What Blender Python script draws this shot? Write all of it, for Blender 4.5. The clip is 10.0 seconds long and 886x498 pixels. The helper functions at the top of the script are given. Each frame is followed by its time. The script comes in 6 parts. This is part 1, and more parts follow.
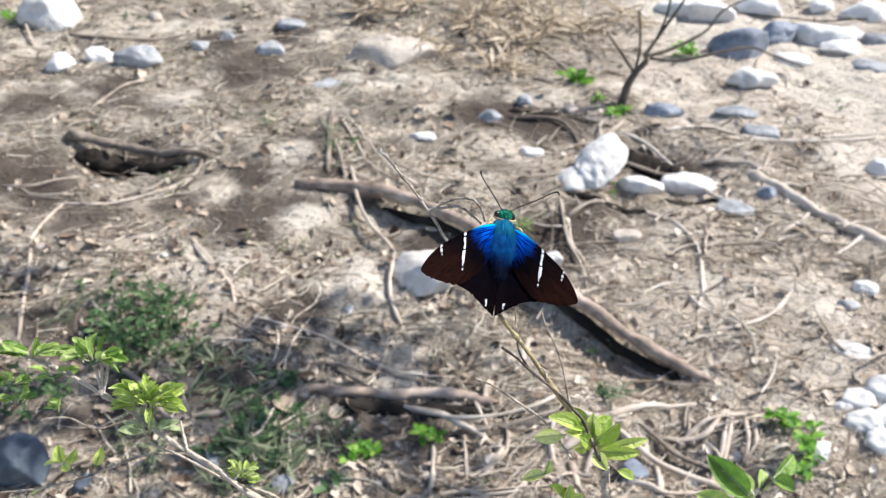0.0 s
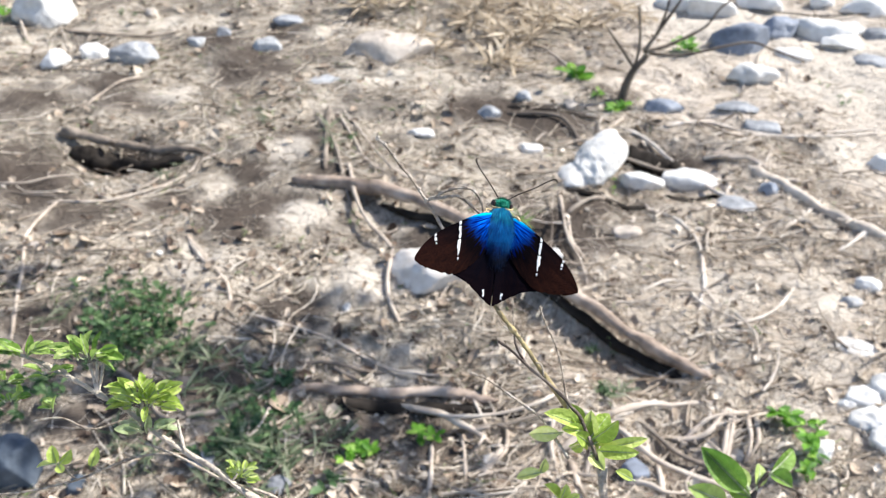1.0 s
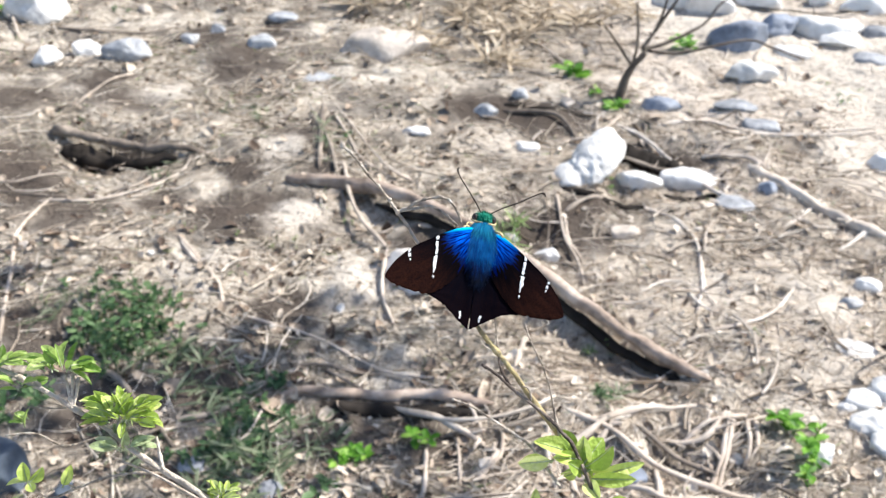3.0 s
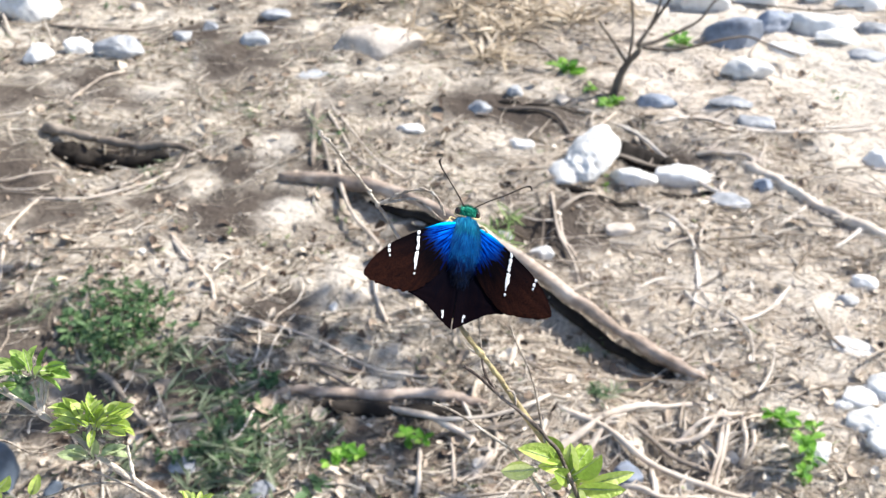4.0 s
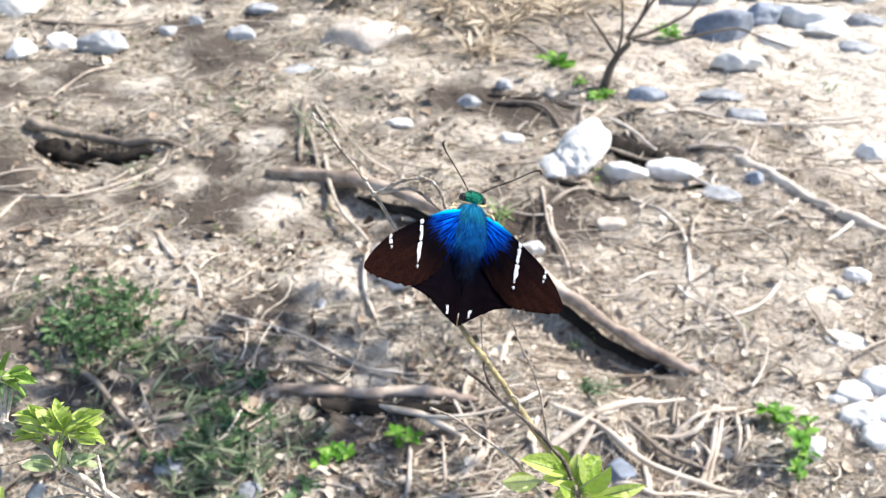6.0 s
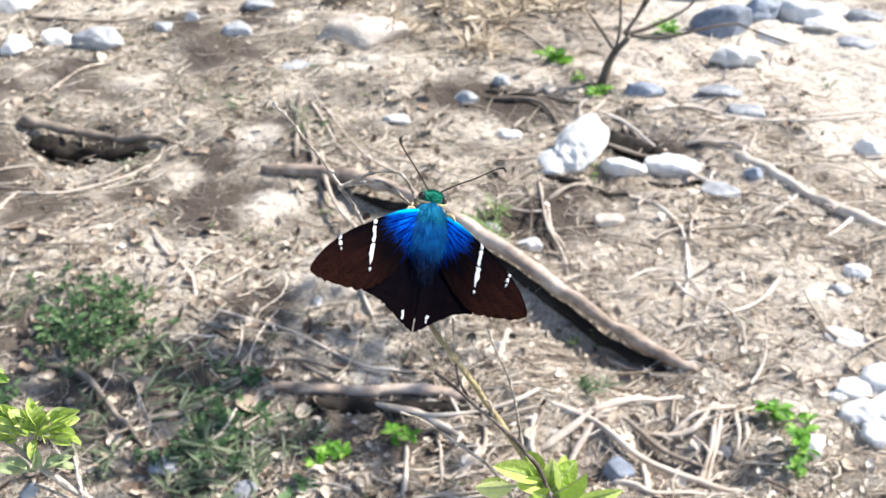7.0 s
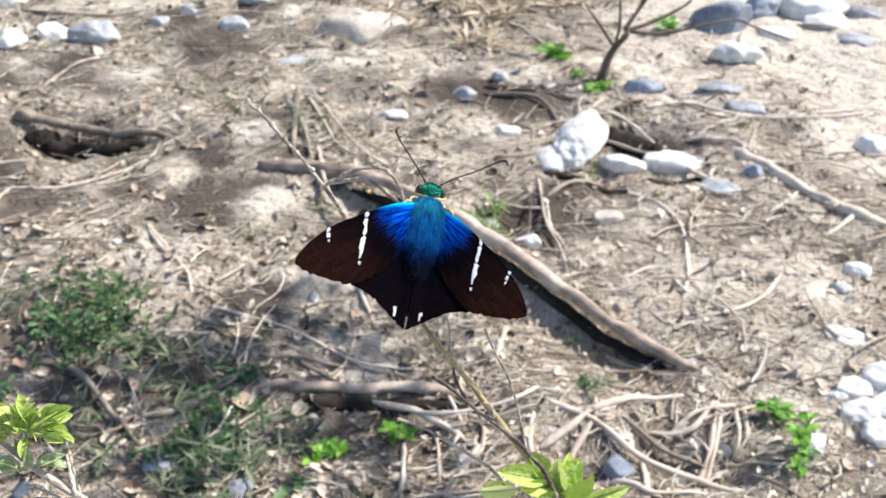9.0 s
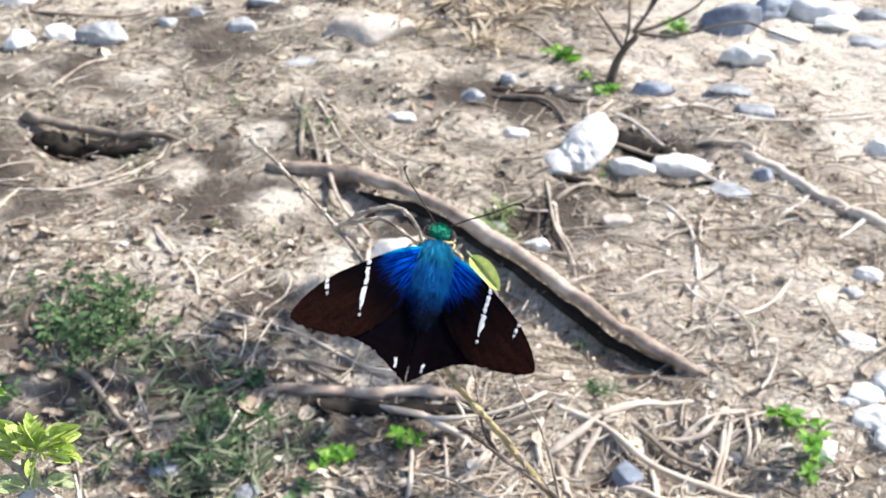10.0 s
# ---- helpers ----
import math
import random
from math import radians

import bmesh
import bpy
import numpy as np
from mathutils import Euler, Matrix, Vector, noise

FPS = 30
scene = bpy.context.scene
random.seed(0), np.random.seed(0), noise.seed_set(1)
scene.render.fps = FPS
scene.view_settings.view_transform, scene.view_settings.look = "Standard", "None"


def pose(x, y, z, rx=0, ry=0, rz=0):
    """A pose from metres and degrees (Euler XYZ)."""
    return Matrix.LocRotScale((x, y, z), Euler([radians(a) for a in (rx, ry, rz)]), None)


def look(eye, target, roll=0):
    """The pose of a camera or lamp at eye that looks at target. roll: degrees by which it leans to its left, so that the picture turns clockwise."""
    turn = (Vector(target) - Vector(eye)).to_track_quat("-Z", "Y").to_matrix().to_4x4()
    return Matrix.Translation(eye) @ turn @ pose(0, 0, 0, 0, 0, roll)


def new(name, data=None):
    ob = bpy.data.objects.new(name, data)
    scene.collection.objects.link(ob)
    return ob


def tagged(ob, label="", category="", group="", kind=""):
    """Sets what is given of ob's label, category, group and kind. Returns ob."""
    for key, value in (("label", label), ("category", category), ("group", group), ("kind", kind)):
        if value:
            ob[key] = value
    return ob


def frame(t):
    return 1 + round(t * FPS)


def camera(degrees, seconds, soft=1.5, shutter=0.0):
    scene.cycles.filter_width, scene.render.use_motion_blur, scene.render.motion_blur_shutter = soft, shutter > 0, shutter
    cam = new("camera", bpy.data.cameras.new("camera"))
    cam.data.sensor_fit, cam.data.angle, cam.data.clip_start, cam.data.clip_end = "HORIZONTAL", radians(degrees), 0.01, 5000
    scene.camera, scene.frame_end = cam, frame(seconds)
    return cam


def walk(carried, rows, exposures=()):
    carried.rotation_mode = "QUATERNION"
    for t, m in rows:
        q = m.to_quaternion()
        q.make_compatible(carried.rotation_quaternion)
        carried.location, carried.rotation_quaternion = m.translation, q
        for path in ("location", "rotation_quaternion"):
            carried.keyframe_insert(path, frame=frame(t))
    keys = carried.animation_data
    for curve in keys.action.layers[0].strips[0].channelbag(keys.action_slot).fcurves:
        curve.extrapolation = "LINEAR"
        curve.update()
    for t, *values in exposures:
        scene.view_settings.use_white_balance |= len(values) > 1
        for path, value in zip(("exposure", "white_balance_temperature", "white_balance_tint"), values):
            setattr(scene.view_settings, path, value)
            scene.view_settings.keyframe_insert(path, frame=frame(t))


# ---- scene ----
cam = camera(50.4, 10.0, 1.15)
PATH = [
    (0, (0.0, -0.016, 0.846), (0.002, 1.653, -0.256), 2.1),
    (0.5, (0.003, 0.005, 0.833), (0.002, 1.672, -0.273), 1.9),
    (1, (0.002, -0.003, 0.836), (0.005, 1.664, -0.27), 2.0),
    (1.5, (0.002, 0.001, 0.835), (0.007, 1.668, -0.271), 2.1),
    (2, (0.003, 0.006, 0.832), (0.008, 1.673, -0.274), 2.1),
    (2.5, (0.004, 0.011, 0.831), (0.01, 1.676, -0.277), 2.1),
    (4, (0.008, 0.023, 0.823), (0.026, 1.684, -0.289), 2.2),
    (4.5, (0.009, 0.028, 0.82), (0.033, 1.689, -0.294), 2.1),
    (5, (0.01, 0.029, 0.817), (0.039, 1.689, -0.298), 2.1),
    (5.5, (0.009, 0.033, 0.815), (0.044, 1.692, -0.302), 2.2),
    (7, (0.012, 0.045, 0.808), (0.054, 1.698, -0.317), 2.2),
    (7.5, (0.013, 0.049, 0.804), (0.056, 1.701, -0.322), 2.3),
    (8, (0.016, 0.051, 0.803), (0.058, 1.702, -0.326), 2.3),
    (8.5, (0.013, 0.053, 0.802), (0.06, 1.702, -0.328), 2.4),
    (9, (0.011, 0.054, 0.802), (0.059, 1.703, -0.329), 2.5),
    (9.5, (0.009, 0.058, 0.8), (0.052, 1.709, -0.327), 2.5),
    (10, (0.009, 0.062, 0.801), (0.043, 1.712, -0.329), 2.4),
]
EXPOSURES = [(0, 0.64), (0.5, 0.72), (1, 0.78), (2, 0.80), (2.5, 0.82), (4, 0.95), (4.5, 0.92), (5.5, 0.97), (7, 0.99), (7.5, 0.98), (8.5, 0.82), (9, 0.80), (9.5, 0.86), (10, 0.89)]
walk(cam, [(t, look(eye, target, roll)) for t, eye, target, roll in PATH], EXPOSURES)

# ---- light ----
SUN_TURN, SUN_HEIGHT = 66.0, 46.0      # degrees to the right of the view's far side, above the horizon
world = bpy.data.worlds.new("sky")
scene.world = world
world.use_nodes = True
sky = world.node_tree.nodes.new("ShaderNodeTexSky")
sky.sky_type, sky.sun_disc = "NISHITA", False
sky.sun_elevation, sky.sun_rotation = radians(SUN_HEIGHT), radians(SUN_TURN)
back = world.node_tree.nodes["Background"]
back.inputs["Strength"].default_value = 0.115
world.node_tree.links.new(sky.outputs["Color"], back.inputs["Color"])
lamp = bpy.data.lights.new("sun", "SUN")
lamp.energy, lamp.angle, lamp.color = 4.6, radians(0.6), (1.0, 0.955, 0.88)
sun = new("sun", lamp)
sun_way = Vector((math.sin(radians(SUN_TURN)) * math.cos(radians(SUN_HEIGHT)), math.cos(radians(SUN_TURN)) * math.cos(radians(SUN_HEIGHT)), math.sin(radians(SUN_HEIGHT))))
sun.matrix_world = look(sun_way * 10, (0, 0, 0))
cam.data.dof.use_dof = True
cam.data.dof.focus_distance = 0.252
cam.data.dof.aperture_fstop = 36


# ---- materials ----
def material(name, colours, scale=8.0, rough=0.8, detail=6.0, bump=0.3, bump_scale=60.0, spec=0.3, through_light=0.0, random_share=0.0, per_island=False, metal=0.0, stretch=(1, 1, 1)):
    """A surface whose colour runs through the given ones by noise, with grain and relief; through_light lets light shine through a leaf."""
    m = bpy.data.materials.new(name)
    m.use_nodes = True
    n, link = m.node_tree.nodes, m.node_tree.links
    bsdf = n["Principled BSDF"]
    bsdf.inputs["Roughness"].default_value = rough
    bsdf.inputs["Metallic"].default_value = metal
    bsdf.inputs["Specular IOR Level"].default_value = spec
    coords = n.new("ShaderNodeTexCoord")
    mapping = n.new("ShaderNodeMapping")
    mapping.inputs["Scale"].default_value = stretch
    link.new(coords.outputs["Object"], mapping.inputs["Vector"])
    big = n.new("ShaderNodeTexNoise")
    big.inputs["Scale"].default_value, big.inputs["Detail"].default_value, big.inputs["Roughness"].default_value = scale, detail, 0.65
    link.new(mapping.outputs["Vector"], big.inputs["Vector"])
    ramp = n.new("ShaderNodeValToRGB")
    while len(ramp.color_ramp.elements) < len(colours):
        ramp.color_ramp.elements.new(0.5)
    for i, c in enumerate(colours):
        ramp.color_ramp.elements[i].position = 0.28 + 0.44 * i / max(1, len(colours) - 1)
        ramp.color_ramp.elements[i].color = (*c, 1)
    factor = big.outputs["Fac"]
    if random_share:
        if per_island:
            source = n.new("ShaderNodeNewGeometry").outputs["Random Per Island"]
        else:
            source = n.new("ShaderNodeObjectInfo").outputs["Random"]
        mix = n.new("ShaderNodeMix")
        mix.data_type = "FLOAT"
        mix.inputs[0].default_value = random_share
        link.new(big.outputs["Fac"], mix.inputs[2])
        link.new(source, mix.inputs[3])
        factor = mix.outputs[0]
    link.new(factor, ramp.inputs["Fac"])
    fine = n.new("ShaderNodeTexNoise")
    fine.inputs["Scale"].default_value, fine.inputs["Detail"].default_value = bump_scale, 8.0
    link.new(mapping.outputs["Vector"], fine.inputs["Vector"])
    shade = n.new("ShaderNodeMix")
    shade.data_type, shade.blend_type = "RGBA", "OVERLAY"
    shade.inputs[0].default_value = 0.45
    link.new(ramp.outputs["Color"], shade.inputs[6])
    link.new(fine.outputs["Fac"], shade.inputs[7])
    link.new(shade.outputs[2], bsdf.inputs["Base Color"])
    relief = n.new("ShaderNodeBump")
    relief.inputs["Strength"].default_value, relief.inputs["Distance"].default_value = bump, 0.004
    link.new(fine.outputs["Fac"], relief.inputs["Height"])
    link.new(relief.outputs["Normal"], bsdf.inputs["Normal"])
    if through_light:
        glow = n.new("ShaderNodeBsdfTranslucent")
        link.new(shade.outputs[2], glow.inputs["Color"])
        blend = n.new("ShaderNodeMixShader")
        blend.inputs["Fac"].default_value = through_light
        link.new(bsdf.outputs["BSDF"], blend.inputs[1])
        link.new(glow.outputs["BSDF"], blend.inputs[2])
        link.new(blend.outputs["Shader"], n["Material Output"].inputs["Surface"])
    return m


# x, y, radius of dark spots: dark soil and shade painted into the ground
FAR_SOIL_AND_SHADE = [(0.24, 0.80, 0.038), (0.33, 0.82, 0.035), (0.10, 0.82, 0.038), (0.26, 0.75, 0.030), (0.06, 1.77, 0.065), (0.14, 1.77, 0.059), (0.29, 1.43, 0.050), (0.23, 1.38, 0.044), (0.20, 1.27, 0.051), (0.42, 1.62, 0.077), (0.25, 1.75, 0.070), (-0.28, 1.38, 0.083), (-0.37, 1.36, 0.058), (0.44, 1.59, 0.054), (0.33, 1.42, 0.045), (0.42, 1.44, 0.040), (0.21, 1.33, 0.048), (-0.79, 1.49, 0.093), (-0.47, 1.39, 0.049)]
NEAR_SOIL_AND_SHADE = [(-0.59, 1.57, 0.064), (-0.72, 1.43, 0.090), (0.09, 1.79, 0.083), (0.40, 1.60, 0.082), (0.27, 1.29, 0.051), (-0.12, 0.85, 0.078), (-0.02, 1.30, 0.056), (0.33, 0.81, 0.031), (0.20, 1.73, 0.069), (-0.62, 1.32, 0.076), (-0.46, 1.93, 0.075), (0.36, 1.85, 0.055), (-0.21, 1.08, 0.058), (0.01, 0.85, 0.064), (-0.85, 1.75, 0.09), (-0.72, 1.86, 0.06), (-0.62, 1.76, 0.065), (-0.98, 1.62, 0.09), (0.16, 1.33, 0.05), (0.12, 1.31, 0.04), (0.16, 1.27, 0.04), (0.20, 1.22, 0.035), (0.13, 1.41, 0.045), (0.25, 1.40, 0.05), (-0.28, 1.62, 0.065), (-0.20, 1.50, 0.05), (-0.34, 1.50, 0.05), (0.40, 1.58, 0.055), (0.35, 1.65, 0.05), (0.48, 1.62, 0.05), (-0.55, 2.12, 0.075), (-0.45, 2.04, 0.07), (-0.41, 2.2, 0.065), (-0.37, 1.97, 0.05), (-0.41, 0.86, 0.079), (-0.29, 0.93, 0.083), (-0.54, 1.02, 0.080), (-0.32, 1.31, 0.066), (0.27, 0.98, 0.035), (0.30, 0.835, 0.045), (0.37, 0.80, 0.04), (0.20, 0.80, 0.035), (0.40, 0.88, 0.03)]
SPOTS = FAR_SOIL_AND_SHADE + NEAR_SOIL_AND_SHADE
BARE_SAND = [(-0.36, 1.18, 0.064), (-0.11, 1.18, 0.043), (-0.29, 1.58, 0.048), (-0.57, 1.82, 0.059), (-0.23, 1.34, 0.06), (-0.13, 1.22, 0.05), (0.52, 1.02, 0.07), (0.46, 0.93, 0.045), (0.42, 1.18, 0.06), (0.60, 1.18, 0.07), (0.75, 2.32, 0.22), (1.02, 2.22, 0.22), (0.58, 2.45, 0.16), (0.90, 1.95, 0.16), (0.80, 1.62, 0.10)]
SAND = material("sandy_soil", [(0.25, 0.215, 0.178), (0.455, 0.40, 0.335), (0.545, 0.488, 0.415), (0.595, 0.542, 0.47)], scale=7, rough=0.95, bump=0.9, bump_scale=90, spec=0.1)


def soil_patches():
    """Dark humus in wide patches, and pale river silt towards the stones on the far right."""
    n, link = SAND.node_tree.nodes, SAND.node_tree.links
    bsdf = n["Principled BSDF"]
    before = bsdf.inputs["Base Color"].links[0].from_socket
    coords = n.new("ShaderNodeTexCoord")
    wide_noise = n.new("ShaderNodeTexNoise")
    wide_noise.inputs["Scale"].default_value, wide_noise.inputs["Detail"].default_value = 3.2, 9.0
    mottle = n.new("ShaderNodeTexNoise")
    mottle.inputs["Scale"].default_value, mottle.inputs["Detail"].default_value, mottle.inputs["Roughness"].default_value, mottle.inputs["Distortion"].default_value = 7.5, 8.0, 0.62, 0.6
    link.new(coords.outputs["Object"], mottle.inputs["Vector"])
    lean = n.new("ShaderNodeVectorMath")
    lean.operation = "DOT_PRODUCT"
    link.new(coords.outputs["Object"], lean.inputs[0])
    lean.inputs[1].default_value = (-0.14, 0.02, 0)
    drier = n.new("ShaderNodeClamp")
    drier.inputs["Min"].default_value, drier.inputs["Max"].default_value = -0.10, 0.08
    link.new(lean.outputs["Value"], drier.inputs["Value"])
    apart = n.new("ShaderNodeVectorMath")
    apart.operation = "DISTANCE"
    link.new(coords.outputs["Object"], apart.inputs[0])
    apart.inputs[1].default_value = (0, 1.5, 0)
    here = n.new("ShaderNodeMapRange")
    here.inputs["From Min"].default_value, here.inputs["From Max"].default_value = 2.6, 0.9
    link.new(apart.outputs["Value"], here.inputs["Value"])
    damp = n.new("ShaderNodeMath")
    damp.operation = "MULTIPLY_ADD"
    link.new(drier.outputs[0], damp.inputs[0])
    link.new(here.outputs[0], damp.inputs[1])
    link.new(mottle.outputs["Fac"], damp.inputs[2])
    link.new(coords.outputs["Object"], wide_noise.inputs["Vector"])
    humus = n.new("ShaderNodeMapRange")
    humus.inputs["To Max"].default_value = 0.72
    humus.inputs["From Min"].default_value, humus.inputs["From Max"].default_value = 0.51, 0.63
    link.new(damp.outputs[0], humus.inputs["Value"])
    dark = n.new("ShaderNodeMix")
    dark.data_type = "RGBA"
    link.new(humus.outputs[0], dark.inputs[0])
    link.new(before, dark.inputs[6])
    dark.inputs[7].default_value = (0.10, 0.084, 0.072, 1)
    # dark soil, and painted shade under logs and stones, in single spots with ragged rims
    warp = n.new("ShaderNodeVectorMath")
    warp.operation = "MULTIPLY_ADD"
    link.new(mottle.outputs["Color"], warp.inputs[0])
    warp.inputs[1].default_value = (0.14, 0.14, 0.0)
    link.new(coords.outputs["Object"], warp.inputs[2])
    last = dark.outputs[2]
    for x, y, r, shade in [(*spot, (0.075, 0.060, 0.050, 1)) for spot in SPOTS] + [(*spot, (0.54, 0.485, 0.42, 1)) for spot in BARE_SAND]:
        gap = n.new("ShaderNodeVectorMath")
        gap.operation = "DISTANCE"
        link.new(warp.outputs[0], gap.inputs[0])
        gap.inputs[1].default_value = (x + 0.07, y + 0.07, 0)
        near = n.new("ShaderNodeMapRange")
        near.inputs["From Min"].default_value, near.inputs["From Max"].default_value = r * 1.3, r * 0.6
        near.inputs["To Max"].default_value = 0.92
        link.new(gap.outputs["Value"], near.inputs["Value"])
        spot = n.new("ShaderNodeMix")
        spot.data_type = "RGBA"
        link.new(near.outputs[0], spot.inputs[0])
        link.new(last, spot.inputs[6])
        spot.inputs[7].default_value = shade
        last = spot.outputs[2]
    split = n.new("ShaderNodeSeparateXYZ")
    link.new(coords.outputs["Object"], split.inputs[0])
    slope = n.new("ShaderNodeMath")
    slope.operation = "MULTIPLY_ADD"
    link.new(split.outputs["Y"], slope.inputs[0])
    slope.inputs[1].default_value = 0.10
    link.new(split.outputs["X"], slope.inputs[2])
    uneven = n.new("ShaderNodeMath")
    uneven.operation = "MULTIPLY_ADD"
    link.new(wide_noise.outputs["Fac"], uneven.inputs[0])
    uneven.inputs[1].default_value = -1.4
    link.new(slope.outputs[0], uneven.inputs[2])
    silt = n.new("ShaderNodeMapRange")
    silt.inputs["From Min"].default_value, silt.inputs["From Max"].default_value = -0.52, 0.05
    link.new(uneven.outputs[0], silt.inputs["Value"])
    # the silt is one bank beside the stones and thins out around it
    bank = n.new("ShaderNodeVectorMath")
    bank.operation = "DISTANCE"
    link.new(warp.outputs[0], bank.inputs[0])
    bank.inputs[1].default_value = (0.70, 1.6, 0)
    rim = n.new("ShaderNodeMapRange")
    rim.inputs["From Min"].default_value, rim.inputs["From Max"].default_value = 1.5, 0.7
    link.new(bank.outputs["Value"], rim.inputs["Value"])
    within = n.new("ShaderNodeMath")
    within.operation = "MULTIPLY"
    link.new(silt.outputs[0], within.inputs[0])
    link.new(rim.outputs[0], within.inputs[1])
    pale = n.new("ShaderNodeMix")
    pale.data_type = "RGBA"
    link.new(within.outputs[0], pale.inputs[0])
    link.new(before, pale.inputs[6])
    pale.inputs[7].default_value = (0.56, 0.49, 0.42, 1)
    link.new(pale.outputs[2], dark.inputs[6])
    # small dark crumbs and painted shade of little gaps all over
    speck = n.new("ShaderNodeTexNoise")
    speck.inputs["Scale"].default_value, speck.inputs["Detail"].default_value, speck.inputs["Roughness"].default_value, speck.inputs["Distortion"].default_value = 48.0, 5.0, 0.6, 1.2
    link.new(coords.outputs["Object"], speck.inputs["Vector"])
    gap_shade = n.new("ShaderNodeMapRange")
    gap_shade.inputs["From Min"].default_value, gap_shade.inputs["From Max"].default_value, gap_shade.inputs["To Max"].default_value = 0.54, 0.61, 0.48
    link.new(speck.outputs["Fac"], gap_shade.inputs["Value"])
    crumbs = n.new("ShaderNodeMix")
    crumbs.data_type = "RGBA"
    link.new(gap_shade.outputs[0], crumbs.inputs[0])
    link.new(last, crumbs.inputs[6])
    crumbs.inputs[7].default_value = (0.075, 0.06, 0.05, 1)
    link.new(crumbs.outputs[2], bsdf.inputs["Base Color"])
    rough_relief = n.new("ShaderNodeBump")
    rough_relief.invert = True
    rough_relief.inputs["Strength"].default_value, rough_relief.inputs["Distance"].default_value = 0.7, 0.012
    link.new(speck.outputs["Fac"], rough_relief.inputs["Height"])
    link.new(bsdf.inputs["Normal"].links[0].from_socket, rough_relief.inputs["Normal"])
    link.new(rough_relief.outputs["Normal"], bsdf.inputs["Normal"])


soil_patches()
STRAW = material("dry_straw", [(0.125, 0.102, 0.08), (0.345, 0.293, 0.232), (0.51, 0.446, 0.365), (0.62, 0.562, 0.482)], scale=13, rough=0.75, bump=0.2, random_share=0.42, per_island=True, spec=0.2)
PALE_STRAW = material("bleached_straw", [(0.40, 0.325, 0.255), (0.59, 0.51, 0.42), (0.67, 0.595, 0.505), (0.71, 0.64, 0.56)], scale=13, rough=0.75, bump=0.2, random_share=0.45, per_island=True, spec=0.2)
ROOT = material("bleached_root", [(0.20, 0.16, 0.125), (0.42, 0.355, 0.29), (0.62, 0.55, 0.48)], scale=12, rough=0.8, bump=0.4, random_share=0.6, per_island=True, spec=0.2)
DEAD_LEAF = material("dead_leaf", [(0.085, 0.060, 0.046), (0.26, 0.195, 0.145), (0.41, 0.335, 0.265), (0.54, 0.465, 0.38)], scale=12, rough=0.8, bump=0.4, random_share=0.6, per_island=True, spec=0.2)
CRUMB = material("soil_crumb", [(0.06, 0.04, 0.03), (0.24, 0.18, 0.13), (0.36, 0.31, 0.255), (0.44, 0.41, 0.37)], scale=4, rough=0.95, bump=0.5, random_share=0.7, per_island=True, spec=0.1)
WHITE_STONE = material("white_stone", [(0.54, 0.53, 0.51), (0.68, 0.67, 0.655), (0.76, 0.75, 0.735)], scale=9, rough=0.85, bump=0.6, bump_scale=70, spec=0.2, random_share=0.2)
PALE_STONE = material("pale_stone", [(0.42, 0.41, 0.40), (0.58, 0.57, 0.56), (0.66, 0.65, 0.64)], scale=9, rough=0.85, bump=0.4, bump_scale=90, spec=0.2)
SMOOTH_STONE = material("smooth_pale_stone", [(0.52, 0.475, 0.44), (0.64, 0.595, 0.555), (0.70, 0.655, 0.615)], scale=9, rough=0.8, bump=0.3, bump_scale=90, spec=0.2)
GREY_STONE = material("grey_stone", [(0.17, 0.18, 0.20), (0.36, 0.37, 0.39), (0.54, 0.54, 0.54)], scale=11, rough=0.8, bump=0.6, bump_scale=80, spec=0.3, random_share=0.3)
BLUE_STONE = material("blue_grey_stone", [(0.14, 0.16, 0.20), (0.23, 0.26, 0.32), (0.37, 0.395, 0.45)], scale=9, rough=0.7, bump=0.5, bump_scale=70, spec=0.35, random_share=0.2)
TAN_STONE = material("tan_stone", [(0.34, 0.295, 0.25), (0.50, 0.44, 0.385), (0.58, 0.52, 0.46)], scale=10, rough=0.9, bump=0.5, bump_scale=80, spec=0.2)
# blue-grey slate, darkened because the shade on these stones is in the colour
SHADED_SLATE = material("shaded_slate_stone", [(0.04, 0.052, 0.07), (0.075, 0.095, 0.125), (0.15, 0.175, 0.21)], scale=9, rough=0.75, bump=0.5, bump_scale=70, spec=0.3)
LOG_WOOD = material("weathered_log", [(0.10, 0.075, 0.058), (0.36, 0.285, 0.235), (0.60, 0.52, 0.45)], scale=20, rough=0.9, bump=0.9, bump_scale=45, spec=0.15)
# near-black stand-in for shade under sticks and stones; also colours one dark twig
SHADE_AND_TWIG = material("shade_black_and_twig", [(0.011, 0.009, 0.0078), (0.024, 0.020, 0.017), (0.060, 0.050, 0.042)], scale=14, rough=0.9, bump=0.9, bump_scale=45, spec=0.15)
SHRUB_WOOD = material("shrub_bark", [(0.06, 0.048, 0.04), (0.14, 0.115, 0.095), (0.28, 0.24, 0.20)], scale=20, rough=0.9, bump=0.6, bump_scale=60, spec=0.15)
PALE_WOOD = material("bleached_wood", [(0.28, 0.225, 0.18), (0.50, 0.425, 0.355), (0.64, 0.565, 0.49)], scale=16, rough=0.85, bump=0.6, bump_scale=60, spec=0.2, random_share=0.15)
BLEACHED_WOOD = material("sun_bleached_wood", [(0.40, 0.34, 0.285), (0.62, 0.55, 0.485), (0.74, 0.68, 0.61)], scale=16, rough=0.85, bump=0.5, bump_scale=60, spec=0.2, random_share=0.15)
